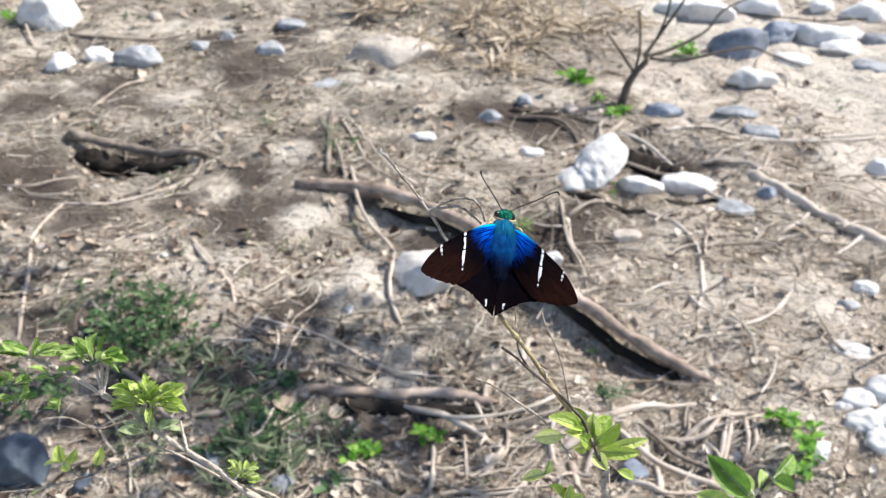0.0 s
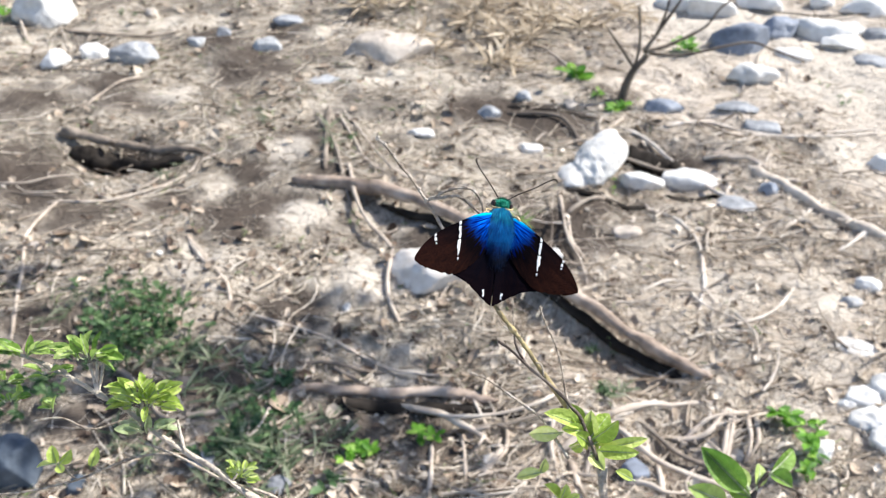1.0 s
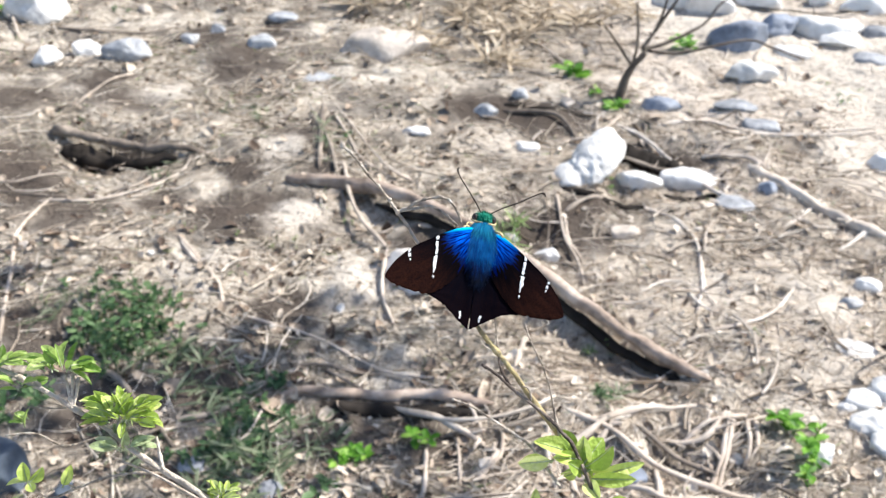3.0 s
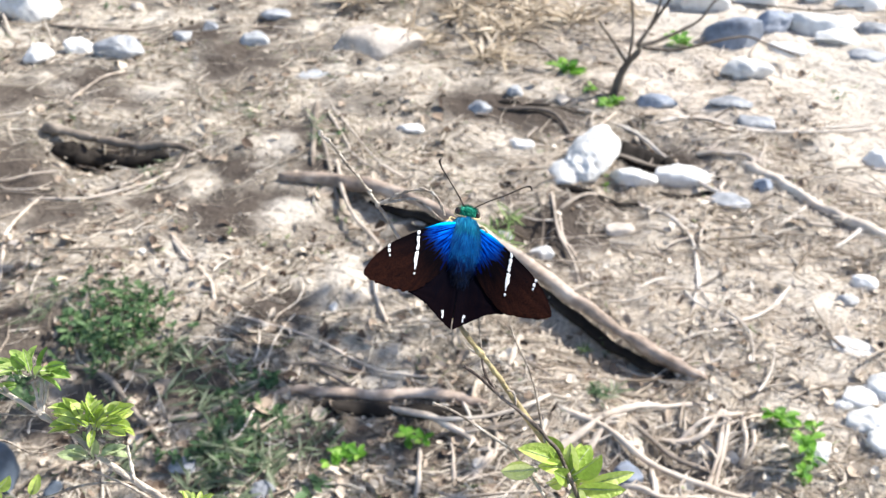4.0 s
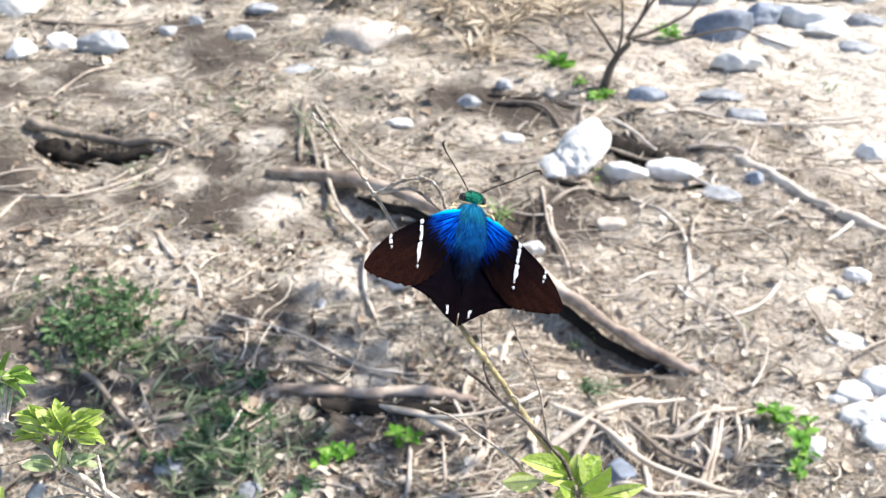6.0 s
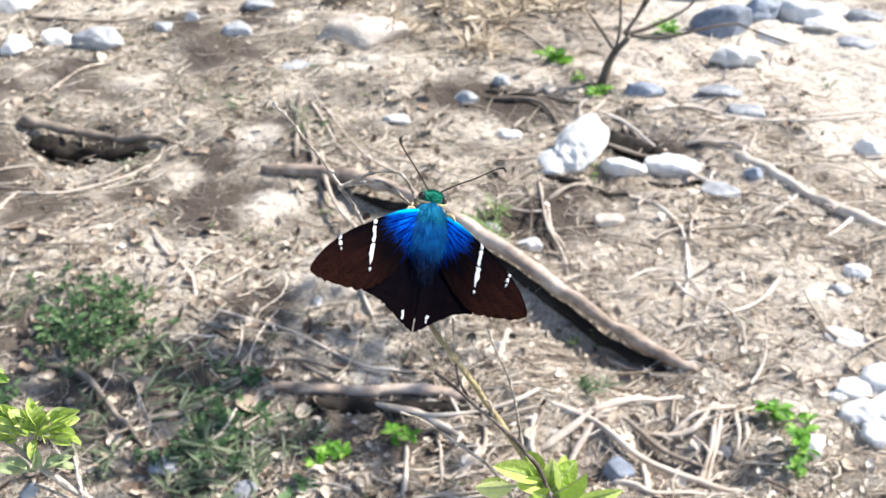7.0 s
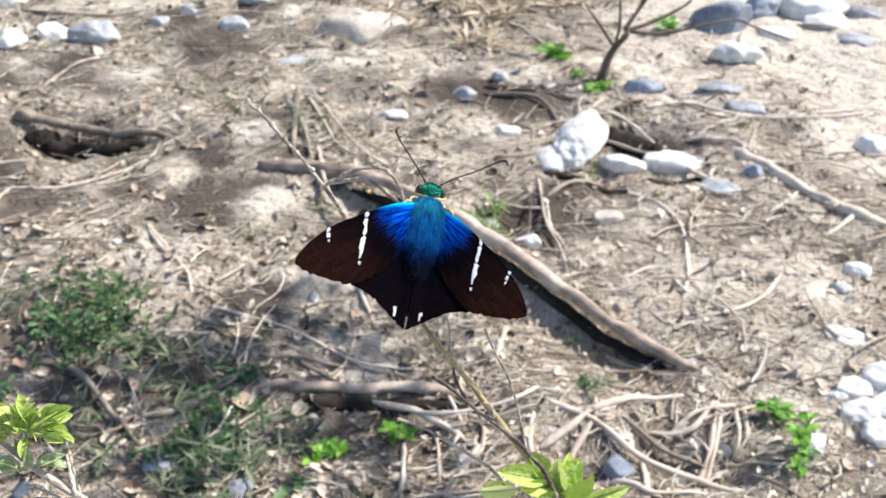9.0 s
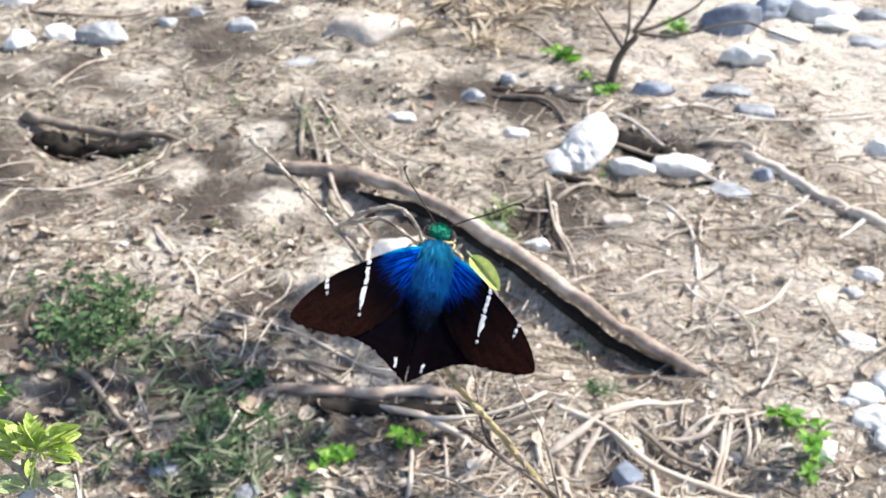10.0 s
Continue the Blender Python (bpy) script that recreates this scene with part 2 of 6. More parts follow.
GREY_WOOD = material("grey_wood", [(0.10, 0.08, 0.065), (0.24, 0.20, 0.165), (0.38, 0.33, 0.28)], scale=16, rough=0.85, bump=0.6, bump_scale=60, spec=0.2, random_share=0.25)
DARK_LEAF = material("dark_green_leaf", [(0.03, 0.075, 0.03), (0.08, 0.15, 0.06), (0.18, 0.27, 0.12)], scale=30, rough=0.55, bump=0.2, through_light=0.3, random_share=0.6, per_island=True)
BRIGHT_LEAF = material("bright_green_leaf", [(0.06, 0.18, 0.02), (0.14, 0.34, 0.035), (0.28, 0.48, 0.08)], scale=30, rough=0.5, bump=0.2, through_light=0.4, random_share=0.6, per_island=True)
GREEN_GRASS = material("green_grass", [(0.07, 0.10, 0.055), (0.16, 0.20, 0.115), (0.31, 0.345, 0.23)], scale=30, rough=0.55, bump=0.2, through_light=0.35, random_share=0.6, per_island=True)
DRY_GRASS = material("dry_golden_grass", [(0.19, 0.145, 0.10), (0.41, 0.33, 0.235), (0.62, 0.53, 0.41)], scale=20, rough=0.7, bump=0.2, through_light=0.2, random_share=0.6, per_island=True)
GRASS_LEAF = material("pale_grass", [(0.09, 0.17, 0.04), (0.20, 0.31, 0.10), (0.34, 0.43, 0.18)], scale=30, rough=0.6, bump=0.2, through_light=0.3, random_share=0.6, per_island=True)
FRESH_LEAF = material("fresh_yellow_green_leaf", [(0.28, 0.42, 0.06), (0.52, 0.65, 0.15), (0.74, 0.80, 0.36)], scale=160, rough=0.42, bump=0.35, bump_scale=900, through_light=0.35, random_share=0.35, spec=0.5)
GREEN_LEAF = material("green_leaf", [(0.10, 0.22, 0.035), (0.26, 0.43, 0.075), (0.48, 0.60, 0.20)], scale=160, rough=0.42, bump=0.35, bump_scale=900, through_light=0.35, random_share=0.4, spec=0.5)
PALE_LEAF = material("pale_grey_green_leaf", [(0.20, 0.28, 0.11), (0.42, 0.50, 0.27), (0.64, 0.68, 0.50)], scale=160, rough=0.4, bump=0.35, bump_scale=900, through_light=0.3, random_share=0.3, spec=0.5)
STEM = material("yellow_brown_stem", [(0.22, 0.165, 0.12), (0.42, 0.335, 0.16), (0.56, 0.49, 0.36)], scale=90, rough=0.6, bump=0.5, bump_scale=700, spec=0.3)
DARK_STEM = material("dark_stem", [(0.05, 0.035, 0.03), (0.13, 0.10, 0.085), (0.36, 0.30, 0.25)], scale=120, rough=0.7, bump=0.6, bump_scale=700, spec=0.3)
DRY_STEM = material("dry_grey_stem", [(0.10, 0.075, 0.058), (0.40, 0.335, 0.27), (0.70, 0.655, 0.59)], scale=300, rough=0.7, bump=0.6, bump_scale=700, spec=0.3)
BARK = material("pale_grey_bark", [(0.24, 0.195, 0.155), (0.50, 0.43, 0.36), (0.68, 0.61, 0.54)], scale=110, rough=0.75, bump=0.6, bump_scale=600, spec=0.3)


def wing_material(name, dark, blue, reach):
    """Brown-black wing scales with a shining blue root in streaks; coordinates in the butterfly's own space, millimetres."""
    m = bpy.data.materials.new(name)
    m.use_nodes = True
    n, link = m.node_tree.nodes, m.node_tree.links
    bsdf = n["Principled BSDF"]
    coords = n.new("ShaderNodeTexCoord")
    split = n.new("ShaderNodeSeparateXYZ")
    link.new(coords.outputs["Object"], split.inputs[0])

    def calc(op, a, b, c=None):
        node = n.new("ShaderNodeMath")
        node.operation = op
        for i, v in enumerate((a, b, c)):
            if v is None:
                continue
            if isinstance(v, (int, float)):
                node.inputs[i].default_value = v
            else:
                link.new(v, node.inputs[i])
        return node.outputs[0]

    side = calc("ABSOLUTE", split.outputs["X"], 0.0)
    # direction round the wing's root drives streaks that run outwards
    away = calc("SUBTRACT", 0.0125, split.outputs["Y"])
    angle = calc("ARCTAN2", away, side)
    reach_x = calc("MULTIPLY", side, side)
    reach_y = calc("MULTIPLY", away, away)
    far = calc("SQRT", calc("ADD", reach_x, reach_y), 0.0)
    ring = n.new("ShaderNodeCombineXYZ")
    link.new(calc("MULTIPLY", angle, 9.0), ring.inputs[0])
    link.new(calc("MULTIPLY", far, 90.0), ring.inputs[1])
    link.new(calc("SIGN", split.outputs["X"], 0.0), ring.inputs[2])
    streak = n.new("ShaderNodeTexNoise")
    streak.inputs["Scale"].default_value, streak.inputs["Detail"].default_value = 2.2, 6.0
    link.new(ring.outputs[0], streak.inputs["Vector"])
    edge = calc("SUBTRACT", calc("ADD", far, calc("MULTIPLY", calc("SUBTRACT", streak.outputs["Fac"], 0.5), 0.015)), reach)
    mask = n.new("ShaderNodeMapRange")
    mask.inputs["From Min"].default_value, mask.inputs["From Max"].default_value = 0.0015, -0.0015
    link.new(edge, mask.inputs["Value"])
    grain = n.new("ShaderNodeTexNoise")
    grain.inputs["Scale"].default_value, grain.inputs["Detail"].default_value = 3200.0, 4.0
    link.new(coords.outputs["Object"], grain.inputs["Vector"])
    brown = n.new("ShaderNodeValToRGB")
    brown.color_ramp.elements[0].position, brown.color_ramp.elements[1].position = 0.30, 0.72
    brown.color_ramp.elements[0].color, brown.color_ramp.elements[1].color = (*dark[0], 1), (*dark[1], 1)
    link.new(calc("ADD", calc("MULTIPLY", grain.outputs["Fac"], 0.7), calc("MULTIPLY", streak.outputs["Fac"], 0.3)), brown.inputs["Fac"])
    shine = n.new("ShaderNodeValToRGB")
    shine.color_ramp.elements[0].position, shine.color_ramp.elements[1].position = 0.43, 0.63
    shine.color_ramp.elements[0].color, shine.color_ramp.elements[1].color = (*blue[0], 1), (*blue[1], 1)
    link.new(streak.outputs["Fac"], shine.inputs["Fac"])
    # black scales in the wing's disc and along its front edge, brown ones outwards
    outer = n.new("ShaderNodeMapRange")
    outer.inputs["From Min"].default_value, outer.inputs["From Max"].default_value, outer.inputs["To Min"].default_value = 0.0130, 0.0235, 0.02
    link.new(calc("ADD", far, calc("MULTIPLY", calc("SUBTRACT", streak.outputs["Fac"], 0.5), 0.008)), outer.inputs["Value"])
    rearward = n.new("ShaderNodeMapRange")
    rearward.inputs["From Min"].default_value, rearward.inputs["From Max"].default_value, rearward.inputs["To Min"].default_value = 0.48, 0.75, 0.10
    link.new(angle, rearward.inputs["Value"])
    fade = n.new("ShaderNodeMix")
    fade.data_type = "RGBA"
    link.new(calc("MULTIPLY", outer.outputs[0], rearward.outputs[0]), fade.inputs[0])
    fade.inputs[6].default_value = (*dark[0], 1)
    link.new(brown.outputs["Color"], fade.inputs[7])
    edge_line = n.new("ShaderNodeMapRange")
    edge_line.inputs["From Min"].default_value, edge_line.inputs["From Max"].default_value = 0.42, 0.33
    link.new(angle, edge_line.inputs["Value"])
    cyan = n.new("ShaderNodeMix")
    cyan.data_type = "RGBA"
    link.new(edge_line.outputs[0], cyan.inputs[0])
    link.new(shine.outputs["Color"], cyan.inputs[6])
    cyan.inputs[7].default_value = (0.0, 0.28, 0.62, 1)
    mix = n.new("ShaderNodeMix")
    mix.data_type = "RGBA"
    link.new(mask.outputs[0], mix.inputs[0])
    link.new(fade.outputs[2], mix.inputs[6])
    link.new(cyan.outputs[2], mix.inputs[7])
    link.new(mix.outputs[2], bsdf.inputs["Base Color"])
    link.new(calc("ADD", 0.12, calc("MULTIPLY", mask.outputs[0], 0.45)), bsdf.inputs["Metallic"])
    bsdf.inputs["Roughness"].default_value = 0.42
    bsdf.inputs["Specular IOR Level"].default_value = 0.0
    relief = n.new("ShaderNodeBump")
    relief.inputs["Strength"].default_value, relief.inputs["Distance"].default_value = 0.22, 0.0002
    link.new(calc("ADD", calc("MULTIPLY", streak.outputs["Fac"], 1.5), grain.outputs["Fac"]), relief.inputs["Height"])
    link.new(relief.outputs["Normal"], bsdf.inputs["Normal"])
    return m


WING = wing_material("brown_wing_with_blue_root", [(0.0024, 0.0020, 0.0030), (0.034, 0.0122, 0.0078)], [(0.0, 0.006, 0.075), (0.0, 0.095, 0.62)], 0.0098)
HIND_WING = wing_material("brown_hind_wing", [(0.0018, 0.0019, 0.0040), (0.0080, 0.0038, 0.0040)], [(0.0, 0.004, 0.04), (0.0, 0.03, 0.20)], 0.0085)
BLUE_FUR = material("shining_blue_fur", [(0.0, 0.016, 0.13), (0.0, 0.095, 0.42), (0.01, 0.26, 0.70)], scale=220, rough=0.45, bump=0.6, bump_scale=5000, metal=0.35, spec=0.15, random_share=0.5, per_island=True)
TEAL_FUR = material("shining_teal_fur", [(0.0, 0.06, 0.17), (0.0, 0.20, 0.44), (0.02, 0.38, 0.60)], scale=260, rough=0.45, bump=0.6, bump_scale=5000, metal=0.35, spec=0.2, random_share=0.5, per_island=True)
GREEN_FUR = material("shining_green_fur", [(0.0, 0.13, 0.09), (0.0, 0.28, 0.18), (0.03, 0.44, 0.28)], scale=260, rough=0.4, bump=0.6, bump_scale=1500, metal=0.35, spec=0.5, random_share=0.3, per_island=True)
NAVY_FUR = material("dark_blue_fur", [(0.0, 0.003, 0.022), (0.0, 0.012, 0.075), (0.0, 0.045, 0.20)], scale=220, rough=0.45, bump=0.4, bump_scale=5000, metal=0.35, spec=0.1, random_share=0.5, per_island=True)
ABDOMEN = material("blue_black_abdomen", [(0.001, 0.0015, 0.004), (0.0015, 0.005, 0.017), (0.003, 0.015, 0.05)], scale=300, rough=0.6, bump=0.6, bump_scale=1500, spec=0.08)
BAR = material("white_wing_scales", [(0.62, 0.64, 0.68), (0.78, 0.80, 0.82)], scale=900, rough=0.6, bump=0.3, bump_scale=2500, spec=0.3)
EYE = material("glossy_dark_eye", [(0.015, 0.008, 0.006), (0.04, 0.02, 0.012)], scale=500, rough=0.15, bump=0.0, spec=0.6)
CREAM = material("cream_scales", [(0.42, 0.30, 0.12), (0.70, 0.60, 0.40)], scale=700, rough=0.7, bump=0.4, bump_scale=2000)
HORN = material("dark_antenna", [(0.012, 0.009, 0.007), (0.03, 0.02, 0.016)], scale=600, rough=0.5, bump=0.3, bump_scale=2500)


# ---- building helpers ----
def mesh_object(name, bm, mat, smooth=True):
    me = bpy.data.meshes.new(name)
    bm.to_mesh(me)
    bm.free()
    if smooth:
        me.polygons.foreach_set("use_smooth", [True] * len(me.polygons))
    me.materials.append(mat)
    return new(name, me)


def part(name, bm, mat, parent, label="", smooth=True):
    ob = mesh_object(name, bm, mat, smooth)
    ob.parent = parent
    if label:
        ob["label"] = label
    return ob


def raw_object(name, points, faces, mat, smooth=True):
    me = bpy.data.meshes.new(name)
    me.from_pydata(points, [], faces)
    if smooth:
        me.polygons.foreach_set("use_smooth", [True] * len(me.polygons))
    me.materials.append(mat)
    return new(name, me)


def curve_through(points, steps):
    """Points along a smooth curve through the given ones."""
    p = [Vector(q) for q in points]
    p = [p[0] * 2 - p[1], *p, p[-1] * 2 - p[-2]]
    out = []
    for i in range(1, len(p) - 2):
        for k in range(steps):
            t = k / steps
            a, b, c, d = p[i - 1:i + 3]
            out.append(0.5 * (2 * b + (c - a) * t + (2 * a - 5 * b + 4 * c - d) * t * t + (3 * b - a - 3 * c + d) * t ** 3))
    out.append(p[-2].copy())
    return out


def add_tube(bm, points, radius, sides=8, rough=0.0, freq=1.0):
    """A tube round points; radius(u) for u from 0 to 1."""
    rings, side = [], None
    count = len(points)
    for i, p in enumerate(points):
        way = (points[min(i + 1, count - 1)] - points[max(i - 1, 0)]).normalized()
        if side is None:
            side = way.orthogonal().normalized()
        side = (side - way * side.dot(way)).normalized()
        up = way.cross(side)
        r = radius(i / (count - 1))
        ring = []
        for k in range(sides):
            a = 2 * math.pi * k / sides
            d = side * math.cos(a) + up * math.sin(a)
            q = p + d * r
            if rough:
                along = Vector((math.cos(a) * 1.7 + points[0].x * 9, math.sin(a) * 1.7, i * 0.13))
                q += d * r * rough * (noise.noise(q * freq) + 0.9 * noise.noise(along) + 0.5 * noise.noise(along * 2.3))
            ring.append(bm.verts.new(q))
        rings.append(ring)
    for a, b in zip(rings, rings[1:]):
        for k in range(sides):
            bm.faces.new((a[k], a[(k + 1) % sides], b[(k + 1) % sides], b[k]))
    bm.faces.new(list(reversed(rings[0])))
    bm.faces.new(rings[-1])


def add_ball(bm, centre, size, rough=0.0, freq=1.0, level=2, turn=None):
    made = bmesh.ops.create_icosphere(bm, subdivisions=level, radius=1.0)["verts"]
    for v in made:
        k = 1.0 + rough * noise.noise(v.co * freq + Vector(centre) * 37)
        q = Vector((v.co.x * size[0], v.co.y * size[1], v.co.z * size[2])) * k
        if turn is not None:
            q = turn @ q
        v.co = q + Vector(centre)
    return made


# ---- ground ----
HOLLOWS = [(0.14, 1.30, 0.05, 0.022), (0.30, 0.83, 0.045, 0.03), (0.37, 0.80, 0.04, 0.025), (0.20, 0.80, 0.04, 0.025), (0.14, 1.10, 0.06, 0.022), (0.21, 1.03, 0.06, 0.024), (0.28, 0.98, 0.06, 0.02), (-0.665, 1.570, 0.05, 0.035), (-0.60, 1.560, 0.045, 0.035), (-0.53, 1.545, 0.04, 0.03), (-0.08, 1.38, 0.06, 0.02), (0.42, 1.60, 0.09, 0.03), (0.33, 1.46, 0.05, 0.03), (0.43, 1.48, 0.04, 0.03), (0.50, 1.50, 0.07, 0.02), (-0.43, 1.46, 0.12, 0.018), (-0.62, 1.55, 0.10, 0.016), (0.03, 0.93, 0.12, 0.02), (-0.1, 0.96, 0.12, 0.018), (0.26, 1.03, 0.08, 0.016), (-0.13, 1.3, 0.09, 0.014)]


def ground_z(x, y):
    v = Vector((x, y, 0.0))
    z = 0.012 * noise.noise(v * 4.0) + 0.011 * noise.noise(v * 11.0 + Vector((3, 1, 5))) + 0.0065 * noise.noise(v * 27.0)
    for hx, hy, r, depth in HOLLOWS:
        d = ((x - hx) ** 2 + (y - hy) ** 2) / (r * r)
        if d < 6:
            z -= depth * math.exp(-d)
    return z


fine_x, fine_y = np.arange(-1.7, 1.75, 0.011), np.arange(0.35, 3.0, 0.011)
reach = 0.03 * 1.35 ** np.arange(1, 32)
grid_x = np.concatenate([(fine_x[0] - reach)[::-1], fine_x, fine_x[-1] + reach])
grid_y = np.concatenate([(fine_y[0] - reach)[::-1], fine_y, fine_y[-1] + reach])
grid_z = np.array([[ground_z(x, y) for x in grid_x] for y in grid_y])
wide, deep = len(grid_x), len(grid_y)
ground_points = [(grid_x[i], grid_y[j], grid_z[j, i] + random.uniform(-0.0012, 0.0012)) for j in range(deep) for i in range(wide)]
ground_faces = [(j * wide + i, j * wide + i + 1, (j + 1) * wide + i + 1, (j + 1) * wide + i) for j in range(deep - 1) for i in range(wide - 1)]
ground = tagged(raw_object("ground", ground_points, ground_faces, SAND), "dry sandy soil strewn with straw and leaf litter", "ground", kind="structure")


# ---- things on the ground ----
def stone(x, y, half_width, half_depth, height, turn, mat, label):
    bm = bmesh.new()
    spin = Matrix.Rotation(radians(turn), 3, "Z")
    add_ball(bm, (0, 0, 0), (half_width, half_depth, height), level=4, turn=spin)
    shift = Vector((x, y, 0)) * 9.1
    for v in bm.verts:
        d = v.co.normalized()
        k = 1 + 0.22 * noise.noise(d * 1.3 + shift) + 0.10 * noise.noise(d * 3.1 + shift) + 0.03 * noise.noise(d * 9 + shift)
        flat = 1 - 0.25 * max(0.0, noise.noise(d * 2.0 - shift))
        v.co *= k * flat
    rng = random.Random(int(x * 7001 + y * 9007))
    for _ in range(13):
        cut = Vector((rng.gauss(0, 1), rng.gauss(0, 1), rng.gauss(0.3, 0.7))).normalized()
        reach_out = max(v.co.dot(cut) for v in bm.verts) * rng.uniform(0.62, 0.90)
        for v in bm.verts:
            over = v.co.dot(cut) - reach_out
            if over > 0:
                v.co -= cut * over * 0.92
    ob = mesh_object("stone", bm, mat)
    ob.location = (x, y, ground_z(x, y) + height * 0.35)
    return tagged(ob, label if len(label.split()) > 3 else label + " lying on sandy soil", "stone", "river stones")


def stick(points, radius, mat, label, lift=0.0, taper=0.6, sunk=0.5):
    level = [Vector((x, y, 0)) for x, y in points]
    if radius < 0.0088 and mat != SHADE_AND_TWIG and points[0][1] > 1.0:
        radius *= 0.74
    path = curve_through(level, 16 if radius > 0.009 else 8)
    count = len(path)
    for i, p in enumerate(path):
        u = i / (count - 1)
        p.z = ground_z(p.x, p.y) + radius * (0.25 if radius < 0.012 else 0.5) + 0.7 * lift * min(1.0, 4 * u, 4 * (1 - u))
        p.x += radius * 0.5 * noise.noise(Vector((p.x * 30, p.y * 30, 1)))
        p.y += radius * 0.5 * noise.noise(Vector((p.x * 30, p.y * 30, 7)))
    # soften steps in height along the stick
    for _ in range(40 if radius > 0.009 else 6):
        heights = [p.z for p in path]
        for i in range(1, count - 1):
            path[i].z = (heights[i - 1] + heights[i] + heights[i + 1]) / 3
    bm = bmesh.new()
    sides = 14 if radius > 0.012 else 8
    knots = random.uniform(0, 9)
    add_tube(bm, path, lambda u: radius * (1 - (1 - taper) * u) * (1 + 0.22 * noise.noise(Vector((u * 9 + knots, knots, 0)))) * min(1.0, 0.45 + 7 * u, 0.35 + 7 * (1 - u)), sides, 0.42, 45 if mat == SHADE_AND_TWIG else 26)
    label = label if len(label.split()) > 3 else label + " lying on sandy soil"
    # broken stubs of side twigs
    stubs = random.Random(int(points[0][0] * 8117 + points[0][1] * 6011 + radius * 1e5))
    for _ in range(0 if mat == SHADE_AND_TWIG else stubs.randint(0, 3)):
        i = stubs.randrange(2, count - 2)
        ahead = (path[i + 1] - path[i - 1]).normalized()
        aside = Vector((-ahead.y, ahead.x, 0)) * stubs.choice((-1, 1))
        way = (ahead * stubs.uniform(0.3, 1.0) + aside * stubs.uniform(0.5, 1.0) + Vector((0, 0, stubs.uniform(0.0, 0.5)))).normalized()
        size = min(0.035, radius * stubs.uniform(3, 9))
        bent = path[i] + way * size * 0.55 + Vector((stubs.gauss(0, 0.1), stubs.gauss(0, 0.1), 0)) * size
        add_tube(bm, curve_through([path[i], bent, path[i] + way * size], 3), lambda u: radius * (0.55 - 0.25 * u), 6, 0.3, 40)
    if mat == SHADE_AND_TWIG:
        # sunk and flattened, so that the black shapes read as shade under things
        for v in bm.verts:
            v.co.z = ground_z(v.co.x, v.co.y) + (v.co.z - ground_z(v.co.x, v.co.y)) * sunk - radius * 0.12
    return tagged(mesh_object("stick" if radius < 0.012 else "log", bm, mat), label, "stick" if radius < 0.012 else "log", "fallen sticks")


def add_leaf(bm, base, tip, width, normal, fold=0.18, bend=0.12, across=4, along=7):
    """A pointed leaf blade from base to tip, folded along its midrib and bent back."""
    way = tip - base
    length = way.length
    way = way / length
    side = way.cross(normal).normalized()
    up = side.cross(way)
    rows = []
    for j in range(along + 1):
        u = j / along
        half = width * 0.5 * max(0.04, math.sin(math.pi * u ** 0.95) ** 0.62)
        row = []
        for i in range(across + 1):
            s = 2 * i / across - 1
            h = abs(s) * half * fold * 2 - bend * length * (u - 0.3) ** 2
            row.append(bm.verts.new(base + way * (u * length) + side * (s * half) + up * h))
        rows.append(row)
    for a, b in zip(rows, rows[1:]):
        for i in range(across):
            bm.faces.new((a[i], a[i + 1], b[i + 1], b[i]))


def weed(x, y, radius, height, count, leaf_length, mat, label):
    thing = tagged(new("weed"), label if len(label.split()) > 3 else label + " in sandy soil", "weed", "ground weeds")
    thing.location = (x, y, ground_z(x, y))
    rng = random.Random(int(x * 9973 + y * 7919))
    shoots = max(3, count // 7)
    for s in range(shoots):
        leaves, stems = bmesh.new(), bmesh.new()
        a, d = rng.uniform(0, 6.28), radius * math.sqrt(rng.random())
        foot = Vector((d * math.cos(a), d * math.sin(a), 0))
        foot.z = ground_z(x + foot.x, y + foot.y) - thing.location.z - 0.002
        top = foot + Vector((rng.uniform(-0.4, 0.4) * height, rng.uniform(-0.4, 0.4) * height, height * rng.uniform(0.4, 1.0)))
        add_tube(stems, curve_through([foot, (foot + top) / 2 + Vector((rng.uniform(-1, 1), rng.uniform(-1, 1), 0)) * height * 0.1, top], 3), lambda u: 0.0009 * (1.2 - u * 0.6), 5)
        for k in range(max(3, count // shoots)):
            at = foot.lerp(top, rng.uniform(0.35, 1.0))
            b = rng.uniform(0, 6.28)
            out = Vector((math.cos(b), math.sin(b), rng.uniform(-0.1, 0.6))).normalized()
            size = leaf_length * rng.uniform(0.6, 1.2)
            narrow = 0.10 if mat in (GRASS_LEAF, GREEN_GRASS, DRY_GRASS) else 0.48
            add_leaf(leaves, at, at + out * size, size * narrow, Vector((rng.uniform(-0.3, 0.3), rng.uniform(-0.5, 0.1), 1)).normalized(), across=2, along=4)
        stem = part("stem", stems, mat, thing)
        tagged(part("leaves", leaves, mat, stem), kind="stuff")
    return thing


# stones: x, y, half width, half depth, height, turn
stone(-0.985, 2.221, 0.092, 0.070, 0.066, 0, WHITE_STONE, "rough white river boulder with a shaded front")
stone(-0.868, 1.954, 0.041, 0.034, 0.024, 20, WHITE_STONE, "small pale grey stone among dry straw")
stone(-0.806, 2.012, 0.048, 0.034, 0.020, -10, WHITE_STONE, "small broken white stone among dry straw")
stone(-0.703, 1.990, 0.066, 0.046, 0.030, -8, GREY_STONE, "rounded pale grey river stone")
stone(-0.743, 2.269, 0.024, 0.022, 0.013, 0, TAN_STONE, "small yellowish stone")
stone(-0.586, 2.093, 0.028, 0.029, 0.014, 15, GREY_STONE, "small grey stone in the litter")
